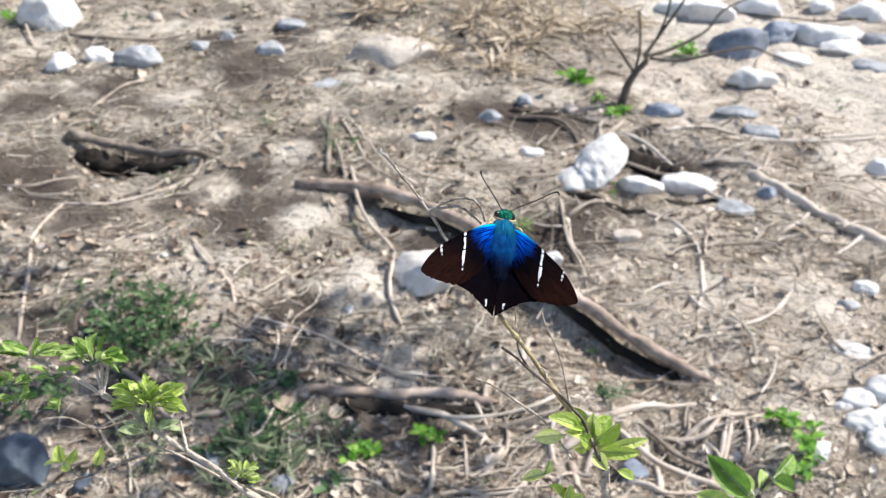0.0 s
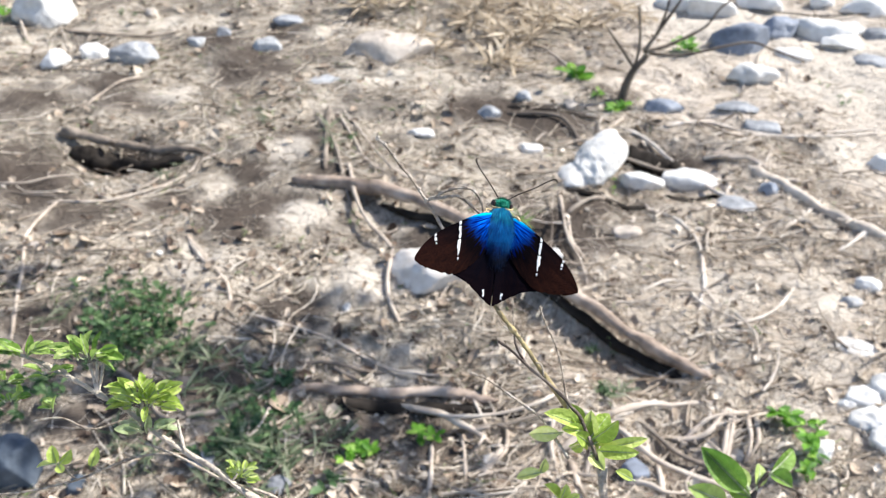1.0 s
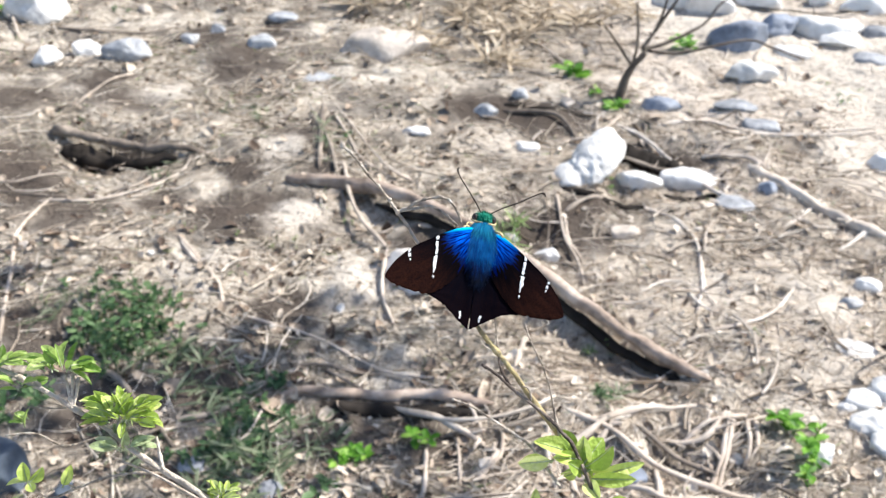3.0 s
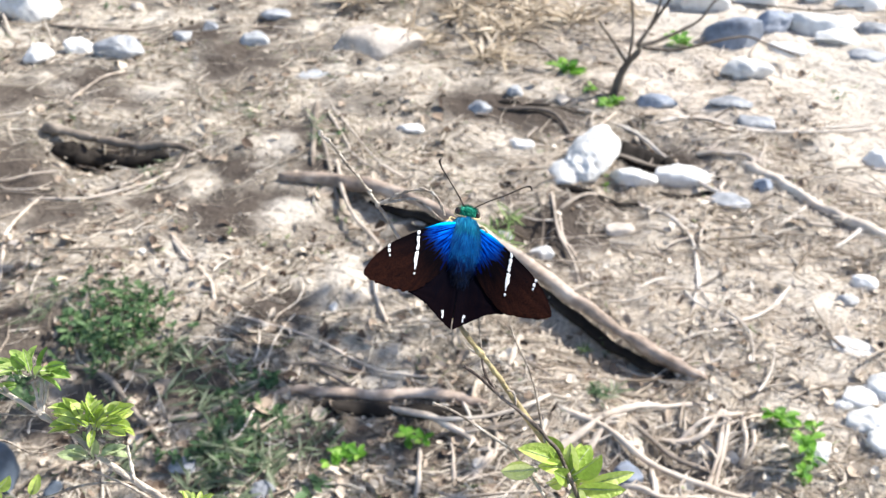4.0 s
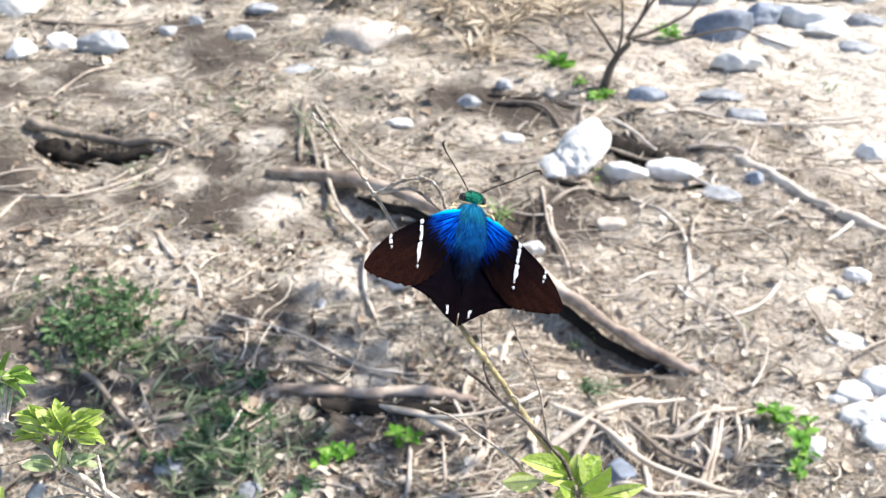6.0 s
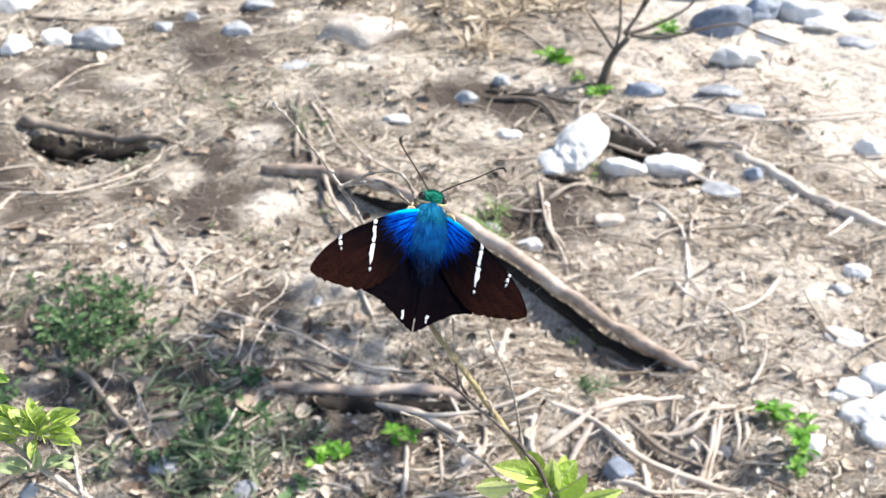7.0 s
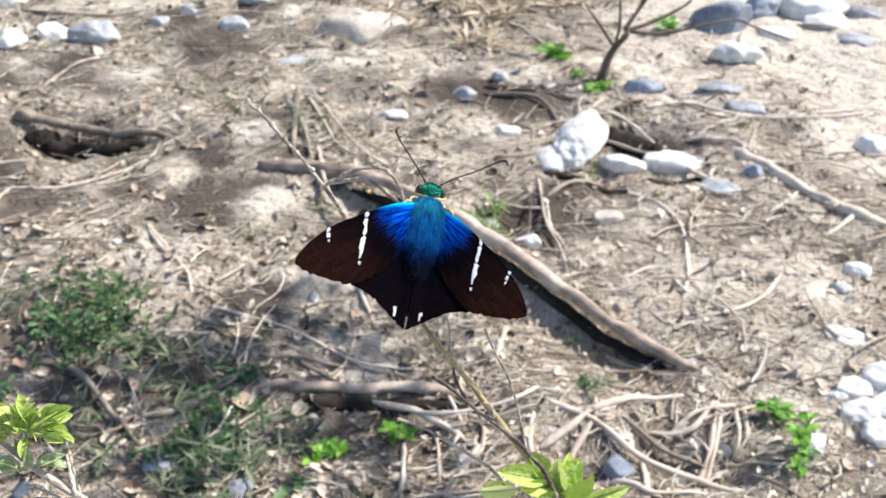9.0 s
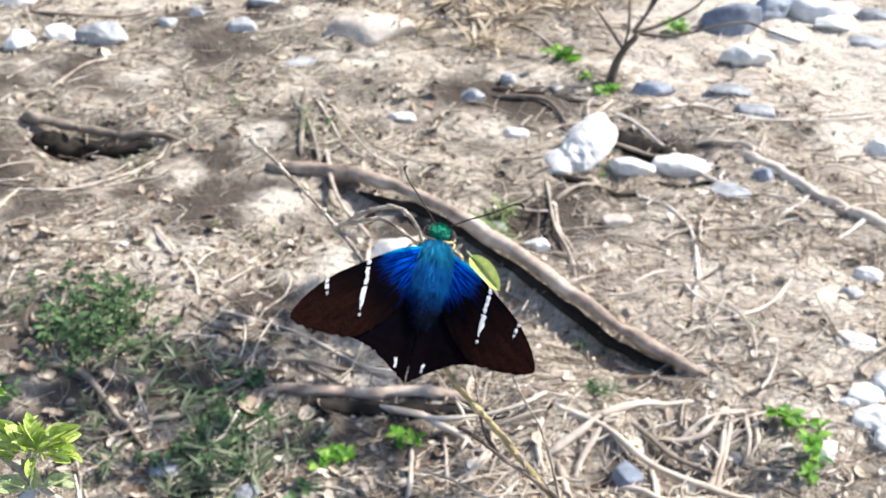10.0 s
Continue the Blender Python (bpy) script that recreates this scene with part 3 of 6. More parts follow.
stone(-0.537, 2.149, 0.030, 0.021, 0.011, -25, GREY_STONE, "small grey stone in the litter")
stone(-0.399, 2.260, 0.050, 0.031, 0.012, 5, GREY_STONE, "flat dull grey stone half sunk in soil")
stone(-0.139, 2.075, 0.130, 0.088, 0.030, -4, TAN_STONE, "flat pale beige stone slab sunk in soil")
stone(-0.047, 1.668, 0.035, 0.019, 0.009, 5, WHITE_STONE, "flat white stone chip")
stone(-0.270, 1.903, 0.050, 0.024, 0.006, 10, GREY_STONE, "flat pale stone sunk in soil")
stone(0.093, 1.757, 0.032, 0.023, 0.014, -15, GREY_STONE, "small blue-grey stone")
stone(0.163, 1.829, 0.020, 0.020, 0.014, 0, GREY_STONE, "small blue-grey stone")
stone(0.172, 1.627, 0.040, 0.018, 0.009, -8, WHITE_STONE, "thin white stone chip")
stone(0.364, 1.511, 0.058, 0.028, 0.020, 6, WHITE_STONE, "flat white stone lying over a hollow")
stone(0.456, 1.540, 0.056, 0.028, 0.022, -3, WHITE_STONE, "flat white stone lying over a hollow")
stone(0.388, 1.629, 0.061, 0.027, 0.010, 0, BLUE_STONE, "dark grey stone in a hollow")
stone(0.707, 2.167, 0.124, 0.057, 0.045, -6, BLUE_STONE, "large blue-grey river stone")
stone(0.827, 2.292, 0.075, 0.041, 0.033, 10, BLUE_STONE, "lavender-grey river stone")
stone(0.674, 1.988, 0.072, 0.035, 0.024, -6, WHITE_STONE, "white river stone")
stone(0.452, 1.806, 0.058, 0.031, 0.018, -10, BLUE_STONE, "blue-grey river stone beside a shrub")
stone(0.610, 1.819, 0.054, 0.026, 0.008, 0, GREY_STONE, "flat pale stone")
stone(0.644, 1.741, 0.058, 0.026, 0.009, -12, GREY_STONE, "flat pale stone under a stick")
stone(0.923, 2.286, 0.100, 0.046, 0.032, -12, WHITE_STONE, "sunlit white river stone")
stone(0.682, 2.435, 0.098, 0.058, 0.035, 8, WHITE_STONE, "sunlit white river stone")
stone(0.840, 2.487, 0.084, 0.044, 0.030, 0, WHITE_STONE, "sunlit white river stone")
stone(1.125, 2.491, 0.084, 0.050, 0.030, 4, WHITE_STONE, "sunlit white river stone")
stone(1.009, 2.515, 0.062, 0.030, 0.018, 4, WHITE_STONE, "sunlit white river stone")
stone(1.097, 2.311, 0.065, 0.037, 0.019, 4, GREY_STONE, "pale river stone")
stone(1.001, 2.124, 0.068, 0.031, 0.013, -20, GREY_STONE, "pale river stone")
stone(0.673, 1.205, 0.029, 0.015, 0.012, -8, WHITE_STONE, "small pale stone beside a stick")
stone(0.623, 1.150, 0.022, 0.013, 0.008, -8, GREY_STONE, "small grey stone")
stone(0.517, 1.428, 0.040, 0.045, 0.010, 50, GREY_STONE, "pale stone half sunk in sand")
stone(0.587, 1.483, 0.019, 0.024, 0.013, 50, BLUE_STONE, "small blue-grey stone")
for hx, hy, hw, hd, hh, ht in [(0.546, 0.932, 0.026, 0.022, 0.013, 15), (0.588, 0.948, 0.030, 0.026, 0.016, 50), (0.538, 0.890, 0.027, 0.024, 0.014, -20), (0.585, 0.902, 0.034, 0.027, 0.020, 10),
                               (0.543, 0.852, 0.024, 0.020, 0.011, 35), (0.592, 0.862, 0.033, 0.024, 0.015, -30), (0.634, 0.915, 0.036, 0.030, 0.018, 5), (0.521, 0.918, 0.012, 0.010, 0.008, 0), (0.640, 0.860, 0.026, 0.024, 0.016, 20)]:
    stone(hx + 0.018, hy, hw * 1.35, hd * 1.15, hh, ht, WHITE_STONE, "white broken stone in a heap")
stone(0.477, 0.836, 0.025, 0.020, 0.014, 10, WHITE_STONE, "white stone between weeds")
stone(-0.479, 0.751, 0.043, 0.036, 0.032, 10, SHADED_SLATE, "rounded dark slate stone")
stone(-0.405, 0.732, 0.014, 0.015, 0.012, 0, SHADED_SLATE, "small blue-grey stone")
stone(-0.636, 1.222, 0.020, 0.010, 0.005, 0, TAN_STONE, "small beige stone")
stone(-0.018, 1.190, 0.076, 0.066, 0.024, -12, SMOOTH_STONE, "smooth pale stone beside a log")
stone(0.174, 1.236, 0.020, 0.016, 0.014, 0, WHITE_STONE, "small round white pebble")
stone(0.246, 0.795, 0.022, 0.019, 0.011, 0, BLUE_STONE, "small blue-grey stone")
stone(0.125, 1.316, 0.023, 0.014, 0.006, 0, GREY_STONE, "small pale stone")
stone(-0.134, 1.100, 0.009, 0.011, 0.008, 0, GREY_STONE, "small grey pebble")
stone(-0.440, 1.213, 0.008, 0.008, 0.006, 0, WHITE_STONE, "small white pebble")
stone(0.320, 1.329, 0.042, 0.024, 0.007, 0, TAN_STONE, "pale stone half sunk in sand")
stone(-0.420, 2.087, 0.040, 0.034, 0.017, 0, GREY_STONE, "dull grey stone")
stone(-0.270, 0.780, 0.017, 0.018, 0.008, 0, GREY_STONE, "pale stone among weeds")
stone(-0.177, 0.749, 0.020, 0.017, 0.009, 0, GREY_STONE, "pale stone among weeds")
stone(0.261, 1.804, 0.018, 0.017, 0.012, 0, TAN_STONE, "small beige stone")
stone(1.044, 2.346, 0.044, 0.028, 0.017, 0, WHITE_STONE, "sunlit white river stone")
stone(0.628, 2.465, 0.084, 0.049, 0.029, -8, WHITE_STONE, "sunlit white river stone")
stone(0.971, 2.214, 0.077, 0.036, 0.018, 8, WHITE_STONE, "sunlit white river stone")
stone(0.824, 2.142, 0.061, 0.032, 0.016, -8, WHITE_STONE, "sunlit white river stone")
stone(0.849, 1.608, 0.042, 0.031, 0.016, -8, WHITE_STONE, "pale white stone in straw")
stone(0.594, 1.037, 0.042, 0.030, 0.004, 30, PALE_STONE, "flat pale stone sunk in silt")
WHITE_ROCK = (0.275, 1.556, 0.00107)
# sticks
stick([(-0.270, 1.465), (-0.105, 1.420), (0.020, 1.310), (0.174, 1.148), (0.300, 1.030), (0.372, 0.966)], 0.0122, LOG_WOOD, "weathered grey-brown fallen log lying on sand", 0.032, 0.72)
# two black strips added as the shade below the logs
stick([(-0.106, 1.414), (0.013, 1.306), (0.167, 1.142), (0.290, 1.026), (0.348, 0.972)], 0.0092, SHADE_AND_TWIG, "dark rotten log beside a bleached branch", 0.020, 0.8, 0.72)
stick([(-0.140, 0.901), (-0.080, 0.908), (-0.021, 0.912), (0.030, 0.906), (0.085, 0.897), (0.125, 0.888)], 0.0118, SHADE_AND_TWIG, "dark rotten log under a grey branch", 0.006, 0.8, 0.62)
stick([(-0.196, 0.919), (-0.140, 0.919), (-0.080, 0.930), (-0.021, 0.936), (0.030, 0.930), (0.085, 0.918)], 0.0084, LOG_WOOD, "weathered grey log half sunk in litter", 0.008, 0.85)
stick([(-0.735, 1.615), (-0.699, 1.605), (-0.639, 1.600), (-0.567, 1.579), (-0.498, 1.561), (-0.425, 1.548)], 0.0118, GREY_WOOD, "pale brown dead branch over a dark hollow", 0.04, 0.45)
# black lump in place of the shade inside the hollow
stick([(-0.705, 1.575), (-0.640, 1.572), (-0.560, 1.552), (-0.480, 1.538)], 0.0230, SHADE_AND_TWIG, "black rotten log under a dead branch", 0.02, 0.4, 0.95)
stick([(0.578, 1.578), (0.612, 1.494), (0.645, 1.431), (0.693, 1.367), (0.765, 1.298)], 0.0105, BLEACHED_WOOD, "bleached straight stick lying on sand", 0.006, 0.9)
stick([(-0.407, 1.258), (-0.369, 1.200), (-0.322, 1.142), (-0.300, 1.085)], 0.0049, PALE_WOOD, "short crooked bleached stick", 0.004, 0.8)
stick([(-0.281, 1.071), (-0.216, 1.057), (-0.140, 1.022), (-0.072, 0.985), (-0.019, 0.973), (0.043, 0.971)], 0.0033, PALE_WOOD, "long bleached stick half sunk in litter", 0.004, 0.8)
stick([(-0.309, 1.053), (-0.244, 1.014), (-0.219, 1.008)], 0.0034, GREY_WOOD, "short grey stick in shade", 0.004, 0.8)
stick([(-0.774, 1.396), (-0.642, 1.385), (-0.584, 1.386)], 0.0025, GREY_WOOD, "thin dry twig in the straw", 0.004, 0.6)
stick([(-0.696, 1.207), (-0.580, 1.207), (-0.474, 1.212), (-0.384, 1.203)], 0.0027, GREY_WOOD, "thin grey twig across the litter", 0.006, 0.6)
stick([(-0.586, 0.996), (-0.636, 1.167), (-0.670, 1.280), (-0.654, 1.389)], 0.0037, PALE_WOOD, "pale dry stalk", 0.004, 0.6)
stick([(-0.241, 1.775), (-0.225, 1.613), (-0.214, 1.497)], 0.0083, GREY_WOOD, "short upright dry stalk", 0.004, 0.8)
stick([(-0.221, 1.743), (-0.175, 1.625), (-0.140, 1.534), (-0.089, 1.481)], 0.0037, PALE_WOOD, "thin dry twig", 0.01, 0.6)
stick([(0.128, 1.769), (0.225, 1.743), (0.252, 1.706), (0.272, 1.664)], 0.0058, GREY_WOOD, "grey root across a hollow", 0.01, 0.8)
stick([(0.369, 1.771), (0.301, 1.665), (0.235, 1.650)], 0.0052, PALE_WOOD, "pale twig beside a white rock", 0.02, 0.7)
stick([(0.341, 1.741), (0.406, 1.686), (0.445, 1.625), (0.477, 1.541), (0.514, 1.474), (0.544, 1.366)], 0.0059, BLEACHED_WOOD, "crooked pale root on sand", 0.012, 0.7)
stick([(0.415, 1.728), (0.534, 1.753), (0.617, 1.716), (0.750, 1.701), (0.902, 1.742)], 0.0046, BLEACHED_WOOD, "thin bleached twig on sand", 0.008, 0.7)
stick([(0.364, 1.451), (0.369, 1.395), (0.399, 1.349), (0.421, 1.289), (0.408, 1.185), (0.385, 1.111)], 0.0042, BLEACHED_WOOD, "crooked bleached twig on sand", 0.006, 0.8)
stick([(0.287, 1.624), (0.363, 1.573), (0.437, 1.569), (0.511, 1.590)], 0.0044, GREY_WOOD, "grey twig bridging a hollow", 0.03, 0.8)
stick([(0.153, 0.822), (0.199, 0.855), (0.238, 0.887), (0.291, 0.905), (0.369, 0.922)], 0.0047, PALE_WOOD, "curved bleached root", 0.012, 0.8)
stick([(0.168, 0.903), (0.226, 0.855), (0.283, 0.814), (0.352, 0.785), (0.388, 0.782)], 0.0042, PALE_WOOD, "long bleached twig on litter", 0.014, 0.7)
stick([(0.257, 0.877), (0.302, 0.841), (0.362, 0.813)], 0.0036, GREY_WOOD, "short bleached twig on litter", 0.012, 0.8)
stick([(0.295, 0.866), (0.343, 0.866), (0.381, 0.905), (0.364, 0.837)], 0.0034, PALE_WOOD, "hooked bleached rootlet", 0.012, 0.7)
stick([(0.187, 0.797), (0.196, 0.824), (0.229, 0.869), (0.248, 0.890)], 0.0043, PALE_WOOD, "short bleached root", 0.01, 0.8)
stick([(0.091, 0.916), (0.091, 0.838), (0.076, 0.796), (0.042, 0.777)], 0.0031, PALE_WOOD, "curved pale stem", 0.01, 0.7)
stick([(-0.002, 0.839), (-0.003, 0.736)], 0.0033, PALE_WOOD, "short pale stem on litter", 0.01, 0.9)
stick([(0.036, 0.870), (0.039, 0.766)], 0.0024, PALE_WOOD, "short pale stem on litter", 0.01, 0.9)
stick([(0.043, 0.946), (0.057, 0.902), (0.070, 0.865)], 0.0026, PALE_WOOD, "thin pale stem", 0.012, 0.7)
stick([(0.142, 1.087), (0.117, 1.003), (0.112, 0.969)], 0.0051, PALE_WOOD, "short pale dry stem", 0.006, 0.8)
stick([(-0.058, 0.919), (0.008, 0.889), (0.046, 0.861), (0.073, 0.842)], 0.0048, PALE_WOOD, "pale crooked branch beside a log", 0.022, 0.7)
stick([(-0.331, 0.833), (-0.266, 0.863), (-0.226, 0.921), (-0.189, 0.969)], 0.0042, GREY_WOOD, "grey stick in shade", 0.01, 0.7)
stick([(-0.235, 0.806), (-0.216, 0.828), (-0.207, 0.901)], 0.0025, PALE_WOOD, "pale grass stalk", 0.02, 0.6)
stick([(-0.469, 0.948), (-0.410, 0.926), (-0.339, 0.845), (-0.296, 0.800)], 0.0037, GREY_WOOD, "grey stick in shade", 0.012, 0.7)
stick([(-0.189, 0.970), (-0.151, 0.978), (-0.105, 0.977), (-0.066, 0.977)], 0.0031, GREY_WOOD, "grey twig in shade", 0.01, 0.7)
stick([(-0.143, 0.973), (-0.101, 0.938), (-0.079, 0.944)], 0.0023, GREY_WOOD, "grey twig in shade", 0.02, 0.7)
stick([(0.206, 1.459), (0.207, 1.318), (0.223, 1.205), (0.227, 1.155)], 0.0040, PALE_WOOD, "thin bleached twig", 0.012, 0.6)
stick([(0.213, 1.371), (0.265, 1.418), (0.321, 1.459)], 0.0054, GREY_WOOD, "short grey stick", 0.008, 0.8)
stick([(0.177, 1.458), (0.186, 1.346), (0.168, 1.231), (0.125, 1.216)], 0.0022, GREY_WOOD, "thin arched twig", 0.012, 0.6)
stick([(-0.042, 1.464), (-0.090, 1.488), (-0.139, 1.596), (-0.211, 1.758)], 0.0033, PALE_WOOD, "thin dry twig", 0.02, 0.6)
stick([(-0.176, 1.533), (-0.146, 1.389), (-0.106, 1.301), (-0.077, 1.265)], 0.0057, PALE_WOOD, "dry bent stalk beside the log", 0.03, 0.6)
stick([(-0.077, 1.266), (-0.078, 1.150), (-0.052, 1.063)], 0.0051, PALE_WOOD, "pale bent stem on sand", 0.006, 0.8)
stick([(-0.055, 0.920), (0.019, 0.880), (0.120, 0.885), (0.171, 0.932)], 0.0030, PALE_WOOD, "thin bleached twig lying on the log", 0.03, 0.7)
stick([(0.021, 0.876), (0.091, 0.866), (0.168, 0.897)], 0.0022, GREY_WOOD, "thin twig in litter", 0.02, 0.7)
stick([(0.407, 0.911), (0.394, 0.844), (0.387, 0.829)], 0.0029, PALE_WOOD, "pale rootlet", 0.015, 0.7)
stick([(0.276, 0.822), (0.268, 0.748)], 0.0043, PALE_WOOD, "short bleached stem", 0.01, 0.9)
stick([(0.167, 0.817), (0.174, 0.743)], 0.0046, PALE_WOOD, "short bleached stem", 0.01, 0.9)
stick([(0.674, 2.470), (1.016, 2.420), (1.181, 2.488)], 0.0039, SHADE_AND_TWIG, "thin dark twig on white stones", 0.03, 0.6)
stick([(-0.916, 2.137), (-0.730, 2.107), (-0.627, 2.174)], 0.0054, GREY_WOOD, "grey twig in the litter", 0.01, 0.7)
stick([(-1.112, 2.341), (-1.019, 2.150), (-0.971, 2.067)], 0.0049, PALE_WOOD, "pale twig leaning on a boulder", 0.02, 0.7)
stick([(-0.731, 1.741), (-0.689, 1.836), (-0.658, 1.892)], 0.0037, PALE_WOOD, "pale grass stalk", 0.01, 0.7)
stick([(-0.789, 1.431), (-0.725, 1.428), (-0.656, 1.483)], 0.0025, PALE_WOOD, "pale grass stalk", 0.01, 0.7)
stick([(-0.572, 1.427), (-0.528, 1.436), (-0.504, 1.494)], 0.0025, PALE_WOOD, "pale grass stalk", 0.01, 0.7)
stick([(0.346, 0.791), (0.361, 0.826), (0.376, 0.866), (0.392, 0.912)], 0.0034, PALE_WOOD, "pale rootlet standing out of litter", 0.012, 0.7)
stick([(0.154, 0.883), (0.144, 0.831), (0.149, 0.796)], 0.0037, PALE_WOOD, "short bleached stem", 0.01, 0.8)
stick([(0.231, 0.777), (0.252, 0.764), (0.277, 0.756), (0.340, 0.766)], 0.0035, PALE_WOOD, "curved bleached root", 0.01, 0.7)
stick([(0.312, 0.856), (0.332, 0.875), (0.357, 0.889), (0.424, 0.913)], 0.0035, PALE_WOOD, "curved bleached root", 0.014, 0.7)
stick([(0.417, 0.906), (0.404, 0.848), (0.387, 0.828)], 0.0031, PALE_WOOD, "hooked bleached rootlet", 0.012, 0.7)
stick([(0.059, 0.772), (0.082, 0.821), (0.070, 0.843)], 0.0036, PALE_WOOD, "short bleached root", 0.01, 0.8)
stick([(0.338, 0.790), (0.360, 0.838), (0.379, 0.890)], 0.0037, PALE_WOOD, "short bleached root", 0.014, 0.8)
stick([(0.502, 1.624), (0.544, 1.612), (0.580, 1.603), (0.616, 1.562)], 0.0069, BLEACHED_WOOD, "pale twig end beside a bleached stick", 0.01, 0.8)
stick([(0.558, 1.708), (0.713, 1.711), (0.883, 1.752)], 0.0039, BLEACHED_WOOD, "thin bleached twig on sand", 0.006, 0.7)
stick([(0.451, 1.392), (0.489, 1.442), (0.536, 1.527)], 0.0044, BLEACHED_WOOD, "short bleached stem", 0.008, 0.8)
stick([(0.571, 1.339), (0.623, 1.387), (0.678, 1.456)], 0.0038, BLEACHED_WOOD, "thin bleached twig on sand", 0.008, 0.7)
stick([(0.647, 1.285), (0.693, 1.320), (0.728, 1.358)], 0.0046, BLEACHED_WOOD, "short bleached stem", 0.008, 0.8)
stick([(0.381, 1.074), (0.442, 1.086), (0.499, 1.121), (0.551, 1.189)], 0.0033, BLEACHED_WOOD, "thin bleached twig on sand", 0.008, 0.7)
stick([(0.381, 1.168), (0.409, 1.117), (0.470, 1.066)], 0.0028, BLEACHED_WOOD, "thin bleached twig on sand", 0.008, 0.7)
stick([(0.303, 1.151), (0.358, 1.185), (0.401, 1.173), (0.423, 1.136)], 0.0025, BLEACHED_WOOD, "thin bleached twig on sand", 0.008, 0.7)
stick([(0.212, 1.373), (0.217, 1.284), (0.230, 1.234)], 0.0040, PALE_WOOD, "thin bleached stem beside a hollow", 0.008, 0.7)
stick([(0.132, 2.097), (0.199, 2.152), (0.269, 2.054), (0.293, 1.918)], 0.0051, PALE_WOOD, "crooked bleached twig", 0.008, 0.7)
stick([(0.316, 2.014), (0.245, 1.927), (0.187, 1.953), (0.113, 1.906)], 0.0043, GREY_WOOD, "crooked dry twig", 0.008, 0.7)
stick([(-0.676, 1.372), (-0.605, 1.380), (-0.527, 1.426), (-0.468, 1.488), (-0.450, 1.575)], 0.0038, PALE_WOOD, "long pale dry stalk", 0.006, 0.7)
stick([(-0.255, 1.716), (-0.205, 1.580), (-0.170, 1.437), (-0.149, 1.372)], 0.0048, GREY_WOOD, "pale dry stalk standing in straw", 0.01, 0.7)
stick([(-0.409, 1.264), (-0.378, 1.221), (-0.362, 1.203)], 0.0060, PALE_WOOD, "short bleached stem", 0.004, 0.8)
# black shapes added for the dark hollow, shade below stones and a dark band
stick([(0.338, 1.608), (0.397, 1.603), (0.465, 1.581)], 0.0267, SHADE_AND_TWIG, "dark rotten log in a hollow behind white stones", 0, 0.8, 0.85)
stick([(0.222, 1.459), (0.291, 1.435), (0.366, 1.437)], 0.0091, SHADE_AND_TWIG, "dark rotten branch under white stones", 0.004, 0.7, 0.9)
stick([(0.405, 1.490), (0.455, 1.492), (0.512, 1.500)], 0.0110, SHADE_AND_TWIG, "dark rotten branch under white stones", 0.0, 0.7, 0.6)
stick([(0.129, 1.792), (0.223, 1.786), (0.314, 1.761)], 0.0083, SHADE_AND_TWIG, "dark rotten branch beside a shrub", 0, 0.7)
stick([(-0.606, 1.488), (-0.581, 1.517), (-0.582, 1.632)], 0.0016, GREY_WOOD, "thin dry stalk over a hollow", 0.03, 0.6)
stick([(-0.498, 1.471), (-0.445, 1.477), (-0.444, 1.595)], 0.0016, GREY_WOOD, "thin dry stalk over a hollow", 0.03, 0.6)
stick([(-0.673, 1.567), (-0.584, 1.465), (-0.556, 1.459)], 0.0021, GREY_WOOD, "thin dry stalk over a hollow", 0.03, 0.6)
# green weeds on the ground: x, y, radius
weed(-0.426, 1.029, 0.074, 0.05, 420, 0.012, DARK_LEAF, "low dark green creeping weed")
weed(-0.433, 0.962, 0.045, 0.04, 160, 0.009, DARK_LEAF, "low dark green creeping weed")
weed(-0.015, 0.839, 0.017, 0.02, 18, 0.016, BRIGHT_LEAF, "small bright green seedling")
weed(-0.089, 0.802, 0.019, 0.015, 22, 0.016, BRIGHT_LEAF, "small green seedling in shade")
weed(-0.112, 0.759, 0.017, 0.015, 10, 0.018, DARK_LEAF, "small green seedling in shade")
weed(0.266, 1.951, 0.025, 0.035, 18, 0.034, BRIGHT_LEAF, "small bright green leafy sprout")
weed(0.337, 1.821, 0.036, 0.025, 30, 0.022, BRIGHT_LEAF, "small bright green leafy sprout")
weed(0.541, 2.158, 0.055, 0.03, 28, 0.026, BRIGHT_LEAF, "yellow-green shoot at the foot of a shrub")
weed(0.465, 0.894, 0.029, 0.05, 22, 0.02, BRIGHT_LEAF, "bright green leafy weed")
weed(0.450, 0.798, 0.037, 0.05, 34, 0.02, BRIGHT_LEAF, "bright green leafy weed")
weed(-0.529, 0.887, 0.055, 0.04, 90, 0.014, DARK_LEAF, "green weed in shade")
weed(0.234, 0.921, 0.026, 0.03, 40, 0.007, DARK_LEAF, "low fine green weed")
weed(-1.096, 2.216, 0.042, 0.04, 14, 0.03, BRIGHT_LEAF, "bright green leaf at a boulder")
weed(-0.077, 2.381, 0.044, 0.03, 20, 0.012, DARK_LEAF, "green tuft in dry grass")
weed(-0.791, 2.224, 0.035, 0.02, 20, 0.01, DARK_LEAF, "green tuft")
weed(-0.196, 1.617, 0.027, 0.03, 26, 0.009, DARK_LEAF, "green tuft beside a stalk")
weed(0.126, 1.314, 0.036, 0.025, 40, 0.035, GRASS_LEAF, "green grass tuft beside the log")
weed(0.236, 1.047, 0.027, 0.02, 40, 0.012, GRASS_LEAF, "fine green grass under the log")
weed(-0.235, 0.810, 0.052, 0.02, 130, 0.012, DARK_LEAF, "green weed in shade")
